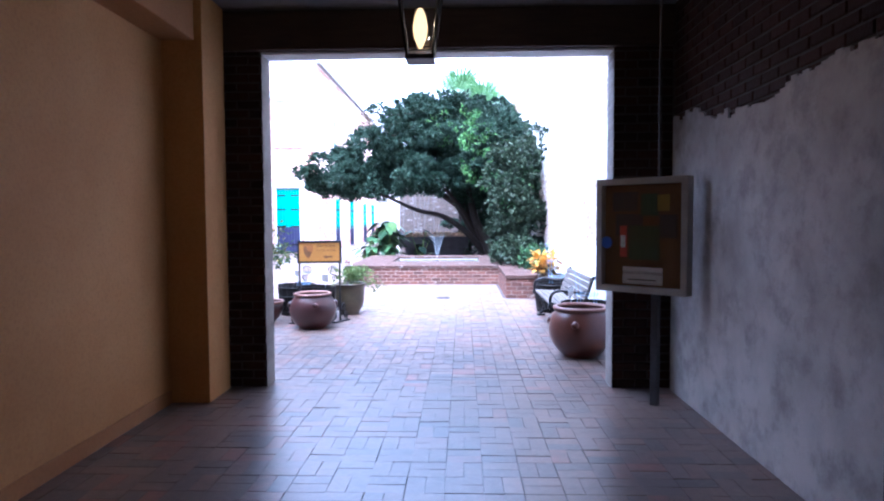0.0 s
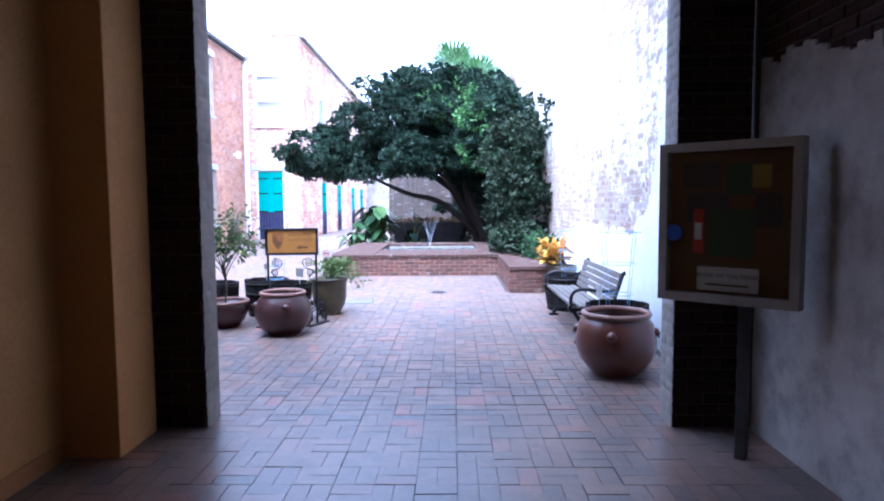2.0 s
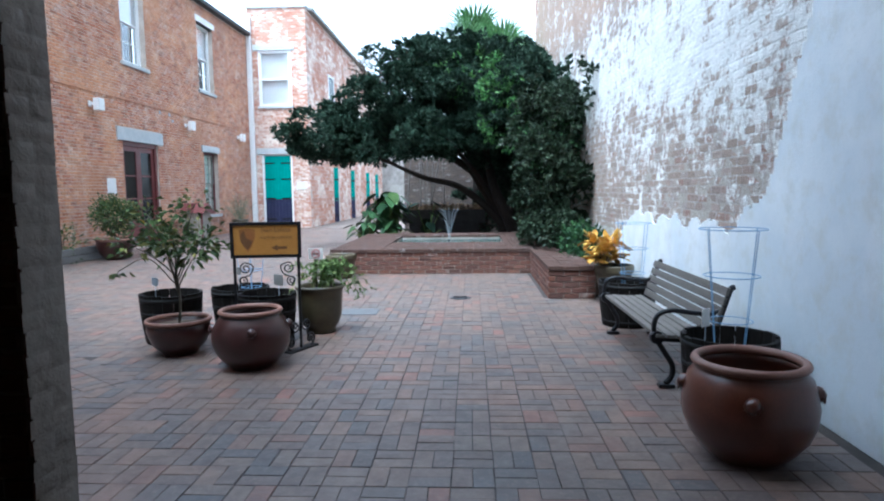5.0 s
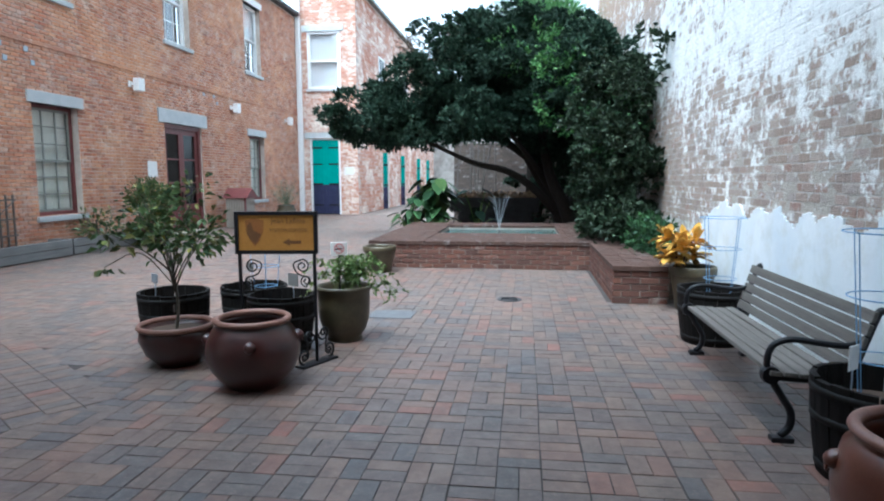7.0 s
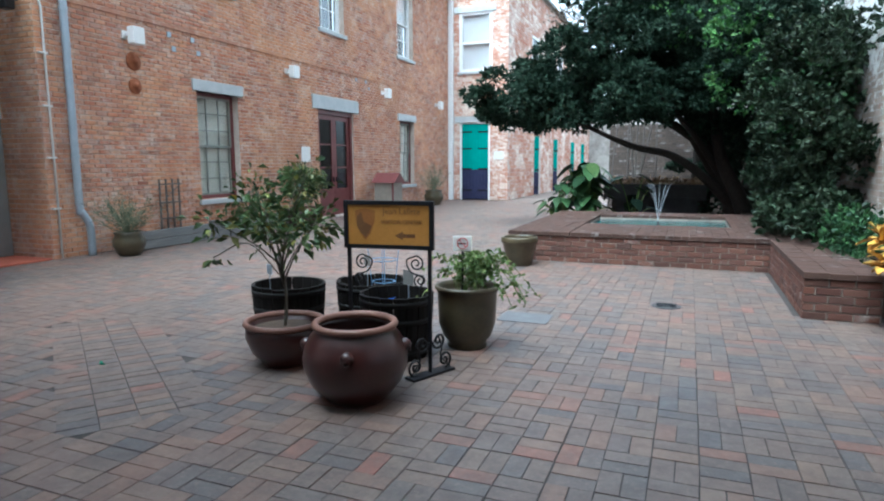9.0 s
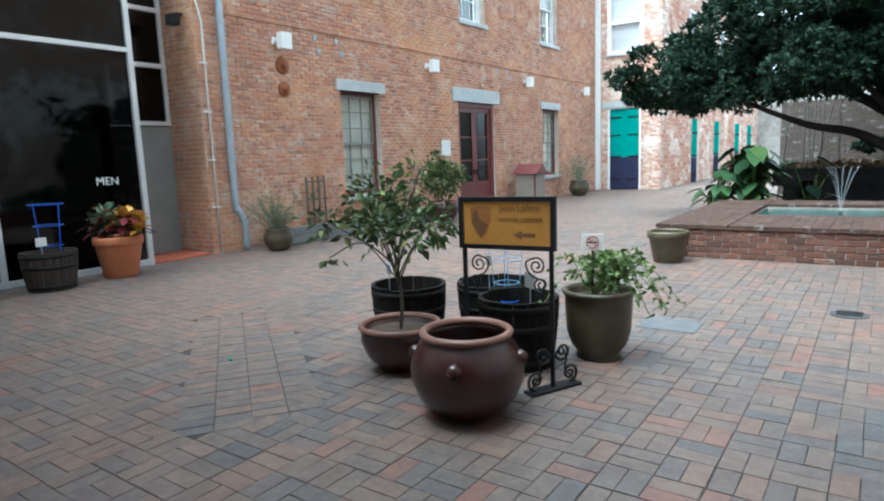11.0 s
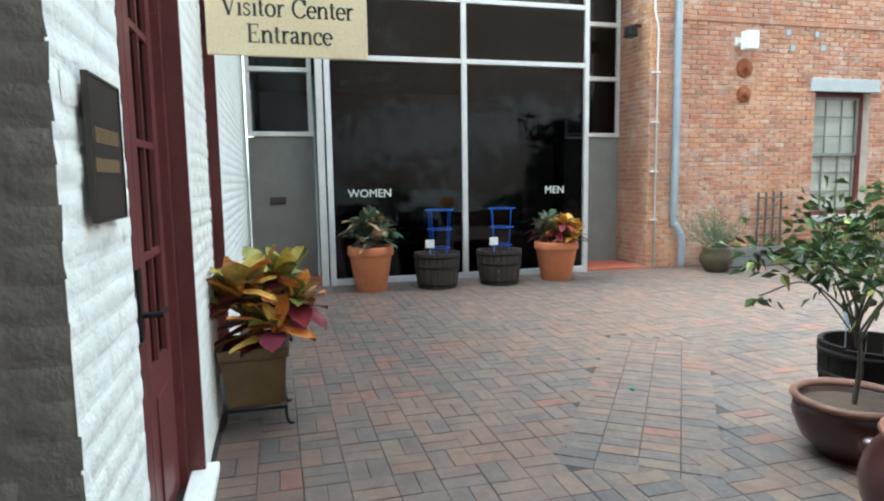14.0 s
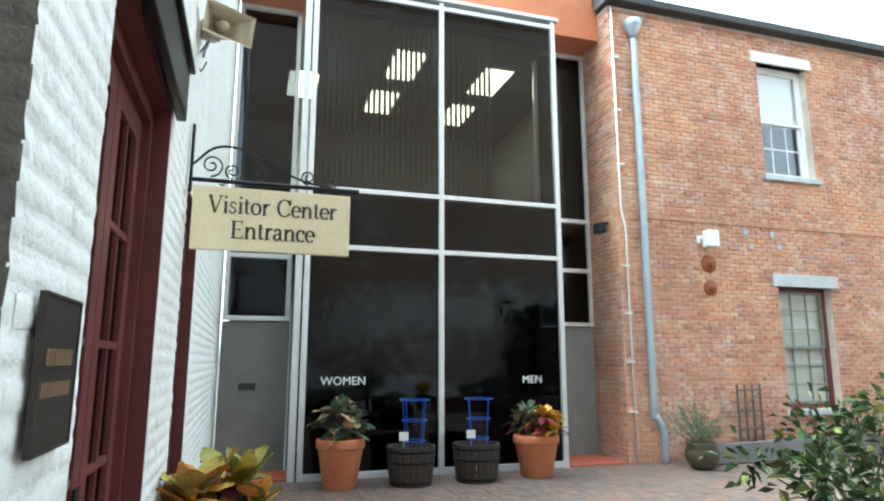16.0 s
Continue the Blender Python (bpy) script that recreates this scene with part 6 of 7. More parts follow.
def green_pot():
    p = thing("olive_pot", "tall olive glazed pot with a flared rim", "pot", pose(-0.77, 4.52, 0))
    part("body", lathe([(0.16, 0), (0.165, 0.02), (0.15, 0.035), (0.2, 0.1), (0.232, 0.2), (0.24, 0.34), (0.245, 0.46), (0.265, 0.485), (0.27, 0.5), (0.262, 0.515), (0.24, 0.512), (0.225, 0.48), (0.22, 0.3), (0.02, 0.25)], 40), M_OLIVE, p, smooth=True)
    part("soil", lathe([(0.01, 0.3), (0.22, 0.4), (0.224, 0.44), (0.01, 0.46)], 20), M_SOIL, p)
    h = thing("herb_plant", "light green trailing herb leaning out of the pot", "plant", pose(-0.77, 4.52, 0.44))
    r = random.Random(21)
    spots = []
    for k in range(46):
        a = r.uniform(-0.9, 0.9) if k % 3 else r.uniform(0, 6.28)
        l = r.uniform(0.08, 0.34) if k % 4 else r.uniform(0.36, 0.55)
        pts = [Vector((0.05 * r.gauss(0, 1), 0.05 * r.gauss(0, 1), 0))]
        pts.append(pts[0] + Vector((math.cos(a) * l * 0.5, math.sin(a) * l * 0.5, 0.3 * r.uniform(0.5, 1.2))))
        pts.append(pts[0] + Vector((math.cos(a) * l, math.sin(a) * l, r.uniform(0.05, 0.34) if l < 0.35 else r.uniform(-0.1, 0.05))))
        line = smooth_line(pts, 4)
        part("stem", tube(line, 0.0025, 4), M_LEAFLT, h)
        for q in line[2:]:
            for _ in range(3):
                spots.append((q, (r.gauss(0, 1), r.gauss(0, 1), r.gauss(0.2, 0.6))))
    leaves("foliage", spots, M_LEAFLT, h, r, 0.045, 0.6, 0.2, 0.2, "")
    s = thing("no_smoking_sign", "small white no-smoking card on a black stake", "sign", pose(-0.79, 4.46, 0.4, 0, 0, 20))
    part("stake", tube([(0, 0, -0.05), (0, 0, 0.42)], 0.01, 6), M_IRON, s)
    part("card", box(-0.075, 0.075, -0.012, -0.006, 0.4, 0.52, 0.003), M_PAPER, s)
    red = worn("red print", (0.45, 0.05, 0.06), (0.5, 0.08, 0.08), 8, 0.6, 0.03)
    part("prohibition_ring", tube([(p_[0], -0.014, p_[1] + 0.46) for p_ in ((0.042 * math.cos(q), 0.042 * math.sin(q)) for q in (2 * math.pi * i / 20 for i in range(20)))], 0.004, 5, close=True), red, s)
    part("prohibition_bar", tube([(-0.03, -0.014, 0.49), (0.03, -0.014, 0.43)], 0.004, 5), red, s)
    part("pictogram", box(-0.035, 0.03, -0.0135, -0.0122, 0.452, 0.464), M_IRON, s)


green_pot()


def visitor_sign():
    """Amber panel in a black frame between two iron posts with scrolls."""
    s = thing("directional_sign", "amber sign panel in a black iron stand with scrolls", "sign", pose(-1.07, 3.7, 0, 0, 0, 7))
    w = 0.33
    part("panel", box(-w + 0.02, w - 0.02, -0.012, 0.012, 0.93, 1.21), M_SIGN, s)
    part("panel_frame", wall_mesh([(-w, -w + 0.03, -0.02, 0.02, 0.9, 1.24), (w - 0.03, w, -0.02, 0.02, 0.9, 1.24), (-w + 0.03, w - 0.03, -0.02, 0.02, 1.21, 1.24), (-w + 0.03, w - 0.03, -0.02, 0.02, 0.9, 0.93)]), M_IRON, s)
    for q in (-1, 1):
        part("post", box(q * 0.3 - 0.012, q * 0.3 + 0.012, -0.012, 0.012, 0.02, 0.9), M_IRON, s)
        for pts in (scroll(q * 0.2, 0.8, 0.055, 0.012, 1.57 if q < 0 else 1.57, -1.5 * q), scroll(q * 0.23, 0.68, 0.05, 0.012, -1.57, -1.5 * q)):
            part("scroll", tube(pts, 0.006, 6), M_IRON, s)
        part("scroll_link", tube(smooth_line([(q * 0.2, 0, 0.855), (q * 0.13, 0, 0.82), (q * 0.16, 0, 0.74), (q * 0.25, 0, 0.7), (q * 0.23, 0, 0.63)], 5), 0.006, 6), M_IRON, s)
        foot = pose(q * 0.3, 0, 0, 0, 0, -32)
        part("foot_plate", box(-0.05, 0.05, -0.2, 0.2, 0.0, 0.02, 0.004), M_IRON, s, at=foot)
        for d in (-1, 1):
            f = lambda pts: [tuple(foot @ Vector((0, d * p[0], p[2]))) for p in pts]
            part("foot_scroll", tube(f(scroll(0.08, 0.24, 0.065, 0.01, 3.14, 1.5)), 0.009, 6), M_IRON, s)
            part("foot_scroll", tube(f(scroll(0.14, 0.085, 0.065, 0.01, -1.57, 1.6)), 0.009, 6), M_IRON, s)
            part("foot_brace", tube(f([(p.x, 0, p.z) for p in smooth_line([(0.02, 0, 0.22), (0.07, 0, 0.27), (0.11, 0, 0.19), (0.1, 0, 0.12), (0.16, 0, 0.05), (0.19, 0, 0.02)], 4)]), 0.006, 6), M_IRON, s)
    letters("Jean Lafitte", 0.062, M_SIGNINK, s, pose(0.1, -0.014, 1.165, 90, 0, 0), depth=0.001)
    letters("VISITOR CENTER", 0.04, M_SIGNINK, s, pose(0.1, -0.014, 1.09, 90, 0, 0), depth=0.001)
    bm = bmesh.new()
    vs = [bm.verts.new((x, -0.0135, z)) for x, z in ((0.05, 0.995), (0.11, 1.025), (0.11, 1.008), (0.2, 1.008), (0.2, 0.982), (0.11, 0.982), (0.11, 0.965))]
    bm.faces.new(vs)
    part("arrow", bm, M_SIGNINK, s)
    bm = bmesh.new()
    vs = [bm.verts.new((-0.17 + x, -0.0135, 1.07 + z)) for x, z in ((-0.075, 0.1), (0.0, 0.115), (0.075, 0.1), (0.07, 0.02), (0.04, -0.06), (0.0, -0.11), (-0.04, -0.06), (-0.07, 0.02))]
    bm.faces.new(vs)
    part("shield", bm, M_SHIELD, s, "plain brown shield emblem")
    bm = bmesh.new()
    vs = [bm.verts.new((-0.18 + x, -0.0145, 1.06 + z)) for x, z in ((-0.05, 0.07), (-0.02, 0.1), (0.0, 0.03), (0.06, 0.0), (0.03, -0.06), (0.01, -0.08), (-0.03, -0.04), (-0.055, 0.0))]
    bm.faces.new(vs)
    part("shield_figure", bm, M_SIGNINK, s)


visitor_sign()


def bench():
    b = thing("park_bench", "weathered slatted bench with black cast-iron ends", "bench", pose(2.3, 2.55, 0))
    L = 1.86
    for i, (x, z, t) in enumerate(((0.0, 0.405, 6), (0.08, 0.4, 3), (0.16, 0.395, 0), (0.24, 0.39, -2), (0.32, 0.395, -5))):
        part("seat_slat", box(-0.034, 0.034, 0, L, -0.014, 0.014, 0.005), M_BENCH, b, at=pose(x, 0, z, 0, t, 0))
    for i in range(5):
        x, z = 0.4 + 0.022 * i, 0.445 + 0.073 * i
        part("back_slat", box(-0.012, 0.012, 0, L, -0.033, 0.033, 0.005), M_BENCH, b, at=pose(x, 0, z, 0, 17, 0))
    for y in (0.04, L - 0.04):
        e = part("bench_end", tube([(p.x, y, p.z) for p in smooth_line([(0.05, 0, 0.03), (0.1, 0, 0.09), (0.1, 0, 0.18), (0.04, 0, 0.28), (0.0, 0, 0.37), (0.15, 0, 0.37), (0.34, 0, 0.37), (0.41, 0, 0.43), (0.47, 0, 0.6), (0.52, 0, 0.75), (0.55, 0, 0.77)], 5)], 0.022, 8), M_IRON, b, "black cast-iron bench end", smooth=True)
        part("rear_leg", tube([(p.x, y, p.z) for p in smooth_line([(0.36, 0, 0.37), (0.34, 0, 0.24), (0.4, 0, 0.12), (0.47, 0, 0.03)], 5)], 0.02, 8), M_IRON, e, smooth=True)
        part("armrest", tube([(p.x, y, p.z) for p in smooth_line([(-0.02, 0, 0.37), (-0.04, 0, 0.47), (-0.01, 0, 0.56), (0.09, 0, 0.595), (0.26, 0, 0.575), (0.38, 0, 0.57), (0.46, 0, 0.6)], 5)], 0.019, 8), M_IRON, e, smooth=True)
        part("seat_boss", lathe([(0.05, -0.03), (0.055, 0.0), (0.05, 0.03)], 14), M_IRON, e, at=pose(-0.02, y, 0.39, 90, 0, 0))
        for x in (0.06, 0.47):
            part("foot", box(x - 0.06, x + 0.06, y - 0.035, y + 0.035, 0.0, 0.03, 0.006), M_IRON, e)


bench()


# ---- fountain ----
def fountain():
    f = thing("fountain", "low brick fountain basin with a tiled pool", "fountain")
    x0, x1, y0, y1, h = -1.7, 2.0, 9.2, 13.6, 0.405
    px0, px1, py0, py1 = -0.76, 1.55, 10.8, 12.7
    part("core", wall_mesh([(a, b, c, d, 0.0, h) for a, b, c, d in boards([(px0, px1, py0, py1)], x0 + 0.012, x1 - 0.01, y0 + 0.012, y1)]), M_MORTARFT, f)
    wing = part("wing_core", box(1.962, 2.6, 6.512, y0, 0.0, h), M_MORTARFT, f)
    part("bed_core", wall_mesh([(2.0, RX, y0 + 0.01, 19, 0.0, 0.37), (2.61, RX, 6.8, y0, 0.0, 0.37)]), M_SOIL, f)
    lay(f, courses([], x0, 1.95, 0.004, h), (0, y0 + 0.012, 0), (1, 0, 0), (0, -1, 0), M_FOUNT, RNG, 0.014, singles=lambda u, v: True, wild=1.8)
    lay(f, courses([], 6.5, y0, 0.004, h), (1.962, 0, 0), (0, 1, 0), (-1, 0, 0), M_FOUNT, RNG, 0.014, singles=lambda u, v: True, wild=1.8)
    lay(f, courses([], 1.95, 2.6, 0.004, h), (0, 6.512, 0), (1, 0, 0), (0, -1, 0), M_FOUNT, RNG, 0.014, singles=lambda u, v: True, wild=1.8)
    lay(f, courses([], y0, y1, 0.004, h), (x0 + 0.012, 0, 0), (0, 1, 0), (-1, 0, 0), M_FOUNT, RNG, 0.016)
    cop = []

    def rows(ax0, ax1, ay0, ay1, lx, ly):
        x = ax0
        while x < ax1 - 0.03:
            y = ay0
            while y < ay1 - 0.03:
                a, b = min(lx, ax1 - x), min(ly, ay1 - y)
                t = h + 0.05 + RNG.uniform(-0.003, 0.003)
                cop.append([(x + 0.003, y + 0.003, t), (x + a - 0.003, y + 0.003, t), (x + a - 0.003, y + b - 0.003, t), (x + 0.003, y + b - 0.003, t), (x + 0.0015, y + 0.0015, h - 0.003), (x + a - 0.0015, y + 0.0015, h - 0.003), (x + a - 0.0015, y + b - 0.0015, h - 0.003), (x + 0.0015, y + b - 0.0015, h - 0.003)])
                y += ly
            x += lx

    for a, b, c, d in boards([(px0, px1, py0, py1)], x0 - 0.02, 1.94, y0 - 0.02, y1):
        rows(a, b, c, d, 0.105, 0.21)
    rows(1.94, 2.6, 6.48, y1, 0.22, 0.105)
    tagged(part("coping", pieces_mesh("coping", cop, M_COPING), None, f, "red brick coping"), kind="stuff")
    part("pool_lining", wall_mesh([(px0, px1, py0, py1, 0.05, 0.08)]), M_GREY, f)
    part("water", box(px0 + 0.002, px1 - 0.002, py0 + 0.002, py1 - 0.002, 0.2, 0.37), M_WATER, f, "teal pool water")
    part("nozzle", lathe([(0.04, 0.2), (0.04, 0.38), (0.025, 0.42), (0.02, 0.47)], 12), M_IRON, f, at=pose(0.4, 11.4, 0), smooth=True)
    jet = thing("water_jet", "thin spray of water rising from the nozzle", "water jet", pose(0.4, 11.4, 0.47))
    r = random.Random(5)
    for k in range(12):
        a = 2 * math.pi * k / 12
        s = r.uniform(0.06, 0.14)
        pts = [(math.cos(a) * s * t * 1.6, math.sin(a) * s * t * 1.6, 0.62 * (1.4 * t - 0.4 * t * t)) for t in (0, 0.2, 0.4, 0.6, 0.8, 1.0, 1.15)]
        part("stream", tube(pts, 0.0019, 5), M_JET, jet)


fountain()


# ---- trees and beds ----
def clump_spots(rng, centre, radii, n):
    """Leaf places in rosettes at the twig ends of many flattened tufts that cover a larger mass."""
    c, out = Vector(centre), []
    area = (radii[0] * radii[1] + radii[1] * radii[2] + radii[0] * radii[2]) / 3
    tufts = max(8, int(area * 26))
    for _ in range(tufts):
        d = Vector((rng.gauss(0, 1), rng.gauss(0, 1), rng.gauss(0.15, 1))).normalized()
        k = rng.uniform(0.62, 1.1)
        p = c + Vector((d.x * radii[0] * k, d.y * radii[1] * k, d.z * radii[2] * k))
        q = rng.uniform(0.16, 0.4)
        for _ in range(max(4, n // tufts // 5)):
            e = Vector((rng.gauss(0, 1), rng.gauss(0, 1), rng.gauss(0.45, 0.8))).normalized()
            e = (e + d * 0.4).normalized()
            f = rng.uniform(0.6, 1.12)
            hub = p + Vector((e.x * q * f * 1.2, e.y * q * f * 1.2, e.z * q * f * 0.7))
            for _ in range(7):
                out.append((hub, e * 0.7 + Vector((rng.gauss(0, 0.6), rng.gauss(0, 0.6), rng.gauss(0.1, 0.5)))))
    return out


def limb_tube(pts, r0, r1, n=6, seg=10):
    line = smooth_line(pts, n)
    k = len(line)
    return tube(line, [r0 + (r1 - r0) * (i / (k - 1)) ** 0.8 for i in range(k)], seg)


def big_tree():
    r = random.Random(31)
    t = thing("evergreen_tree", "spreading dark evergreen with a leaning, forking trunk", "tree")
    part("trunk", limb_tube([(2.0, 15.8, 0.2), (1.75, 15.6, 0.9), (1.3, 15.4, 1.6), (0.9, 15.3, 2.3), (0.7, 15.4, 3.4), (0.6, 15.7, 4.8)], 0.3, 0.09), M_BARK, t, smooth=True)
    for pts, a, b in (
        ([(1.95, 15.7, 0.35), (1.2, 15.1, 1.15), (0.5, 14.7, 1.65), (-0.3, 14.5, 1.85), (-1.0, 14.6, 2.15), (-1.9, 14.8, 2.6)], 0.13, 0.035),
        ([(2.15, 15.6, 0.2), (1.9, 15.3, 0.8), (1.55, 15.1, 1.5), (1.35, 15.0, 2.3), (1.2, 15.0, 3.3)], 0.22, 0.07),
        ([(2.05, 15.9, 0.3), (2.3, 15.8, 1.4), (2.2, 15.6, 2.6), (1.9, 15.6, 3.8)], 0.2, 0.06),
        ([(1.1, 15.35, 1.95), (0.2, 15.2, 2.5), (-1.0, 15.1, 2.8), (-2.4, 15.0, 3.0), (-3.3, 15.0, 3.1)], 0.12, 0.03),
        ([(0.85, 15.3, 2.6), (0.0, 15.0, 3.2), (-0.9, 15.1, 4.0)], 0.09, 0.03),
        ([(1.6, 15.5, 1.1), (1.0, 14.6, 2.0), (0.4, 14.0, 2.7), (0.0, 13.8, 3.2)], 0.09, 0.03),
        ([(2.25, 15.8, 1.6), (2.5, 14.6, 2.4), (2.5, 13.4, 3.0)], 0.09, 0.03),
    ):
        part("limb", limb_tube(pts, a, b), M_BARK, t, smooth=True)
    for k in range(26):
        c = Vector((r.uniform(-2.8, 2.2), r.uniform(14.2, 16), r.uniform(2.3, 3.2)))
        e = c + Vector((r.uniform(-0.8, 0.4), r.uniform(-0.5, 0.4), r.uniform(0.3, 0.9)))
        part("twig", limb_tube([c, c.lerp(e, 0.5) + Vector((0, 0, -0.08)), e], 0.025, 0.008, 3, 6), M_BARK, t)
    spots = []
    for c, rad, n in (
        ((-3.0, 14.8, 2.95), (1.0, 1.1, 0.62), 6200), ((-2.0, 15.0, 3.5), (1.3, 1.4, 0.8), 7600), ((-0.9, 15.2, 4.3), (1.35, 1.6, 0.95), 8200),
        ((0.2, 15.6, 4.6), (1.45, 1.7, 1.0), 8200), ((1.5, 15.8, 4.75), (1.35, 1.6, 1.0), 7600), ((2.2, 15.2, 3.9), (1.0, 1.7, 1.2), 7600),
        ((0.5, 14.4, 3.6), (1.7, 1.1, 0.85), 9500), ((-0.9, 14.2, 3.0), (1.3, 0.9, 0.62), 6600), ((1.7, 13.6, 3.3), (1.0, 1.1, 0.75), 7000), ((0.0, 16.2, 5.3), (0.9, 1.0, 0.5), 3600),
        ((2.4, 12.6, 3.4), (0.75, 1.2, 0.9), 5000), ((0.6, 15.4, 4.4), (1.5, 1.3, 1.0), 7000), ((1.0, 15.5, 3.5), (1.5, 1.0, 0.8), 6000), ((-2.6, 15.2, 2.9), (0.9, 0.8, 0.5), 3000), ((-0.2, 14.7, 2.75), (1.5, 0.9, 0.42), 6000), ((1.6, 14.9, 2.7), (1.0, 1.0, 0.7), 6000), ((-2.2, 14.7, 2.75), (1.2, 0.8, 0.4), 4500), ((2.75, 14.3, 1.2), (0.45, 1.3, 1.1), 3600), ((2.7, 14.8, 2.2), (0.5, 1.3, 1.1), 3600),
    ):
        spots += clump_spots(r, c, rad, n)
    leaves("crown", spots, M_LEAF, t, r, 0.13, 0.36, 0.25)
    leaves("new_growth", blob_spots(r, (1.9, 13.0, 3.2), (0.7, 0.8, 0.7), 500, 0.9, 6, 0.07) + clump_spots(r, (1.75, 12.5, 3.85), (0.55, 0.4, 0.3), 700) + clump_spots(r, (2.35, 11.6, 3.2), (0.35, 0.4, 0.3), 350) + blob_spots(r, (0.9, 14.0, 4.4), (0.9, 0.9, 0.6), 300, 0.95, 6, 0.07), M_SPRING, t, r, 0.11, 0.5)
    leaves("dead_patch", blob_spots(r, (-1.4, 15.0, 4.75), (0.8, 0.6, 0.5), 1500, 0.7, 6, 0.1), M_LEAFBR, t, r, 0.1, 0.3)
    g = thing("background_shrub", "dark dense shrubs in the shade behind the trunk", "shrub")
    part("stem", limb_tube([(2.2, 18.2, 0.1), (2.2, 18.3, 1.0), (2.1, 18.2, 1.8)], 0.04, 0.015), M_BARK, g)
    leaves("foliage", clump_spots(r, (2.2, 18.2, 1.3), (1.1, 0.7, 1.5), 5000) + clump_spots(r, (1.2, 18.6, 0.9), (0.8, 0.5, 0.8), 2500), M_LEAF, g, r, 0.12, 0.5)
    b = thing("wall_shrub", "dense mixed shrub and creeper against the tall wall", "shrub")
    part("stem", limb_tube([(2.7, 11.2, 0.2), (2.65, 11.1, 1.0), (2.6, 11.2, 2.2)], 0.05, 0.015), M_BARK, b)
    part("stem", limb_tube([(2.4, 12.3, 0.2), (2.45, 12.2, 1.0), (2.5, 12.0, 2.2)], 0.05, 0.015), M_BARK, b)
    sp = clump_spots(r, (2.5, 10.7, 2.1), (0.6, 1.1, 1.2), 7000) + clump_spots(r, (2.6, 9.7, 1.1), (0.45, 0.8, 0.75), 4000) + clump_spots(r, (2.6, 11.4, 3.0), (0.45, 0.8, 0.8), 4000) + clump_spots(r, (2.7, 12.3, 1.9), (0.4, 0.8, 1.1), 3800)
    for _ in range(26):
        c = Vector((r.uniform(2.25, 2.9), r.uniform(9.3, 12.2), r.uniform(0.5, 3.5)))
        sp += clump_spots(r, c, (0.25, 0.35, 0.3), 240)
    leaves("foliage", sp, M_SHRUB, b, r, 0.1, 0.5, 0.25)
    leaves("bright_sprays", blob_spots(r, (2.5, 10.8, 2.4), (0.55, 0.9, 0.8), 1100, 0.85, 6, 0.07) + blob_spots(r, (2.72, 8.4, 0.62), (0.28, 0.9, 0.28), 1300, 0.5, 6, 0.07), leaf_material("mid green leaves", [(0.03, 0.07, 0.026), (0.055, 0.115, 0.04), (0.02, 0.05, 0.022)]), b, r, 0.08, 0.6)


def palm():
    r = random.Random(41)
    p = thing("fan_palm", "pale green palm rising behind the evergreen", "palm", pose(1.05, 18.6, 0))
    part("trunk", limb_tube([(0, 0, 0), (0.05, 0, 3), (0, 0, 5.85)], 0.16, 0.12), M_BARK, p)
    part("trunk", limb_tube([(0.2, 0, 0), (0.6, 0, 3), (0.95, 0, 5.35)], 0.14, 0.1), M_BARK, p)
    for k in range(54):
        a, up = r.uniform(0, 6.28), r.uniform(0.0, 1.45)
        d = Vector((math.cos(a) * math.cos(up), math.sin(a) * math.cos(up), math.sin(up)))
        hub = Vector((0.0 if k % 2 else 0.95, 0, 5.95 if k % 2 else 5.45)) + d * 0.6
        verts, faces = [], []
        side = d.cross(Vector((0, 0, 1))).normalized()
        upv = side.cross(d)
        for i in range(17):
            q = (i - 8) / 8 * 1.35
            w = d * math.cos(q) + side * math.sin(q)
            n0 = len(verts)
            l = 1.35 * (1 - 0.15 * abs(q))
            verts += [tuple(hub + w * 0.05 - upv * 0.0), tuple(hub + w * l * 0.55 + side * 0.03), tuple(hub + w * l - Vector((0, 0, 0.2 * l))), tuple(hub + w * l * 0.55 - side * 0.03)]
            faces += [(n0, n0 + 1, n0 + 2, n0 + 3)]
        me = bpy.data.meshes.new("frond")
        me.from_pydata(verts, [], faces)
        fr = part("frond", me, M_PALM, p)
        part("stalk", tube([(0.0 if k % 2 else 0.9, 0, 5.8 if k % 2 else 5.3), tuple(hub)], 0.015, 5), M_STEM, fr)


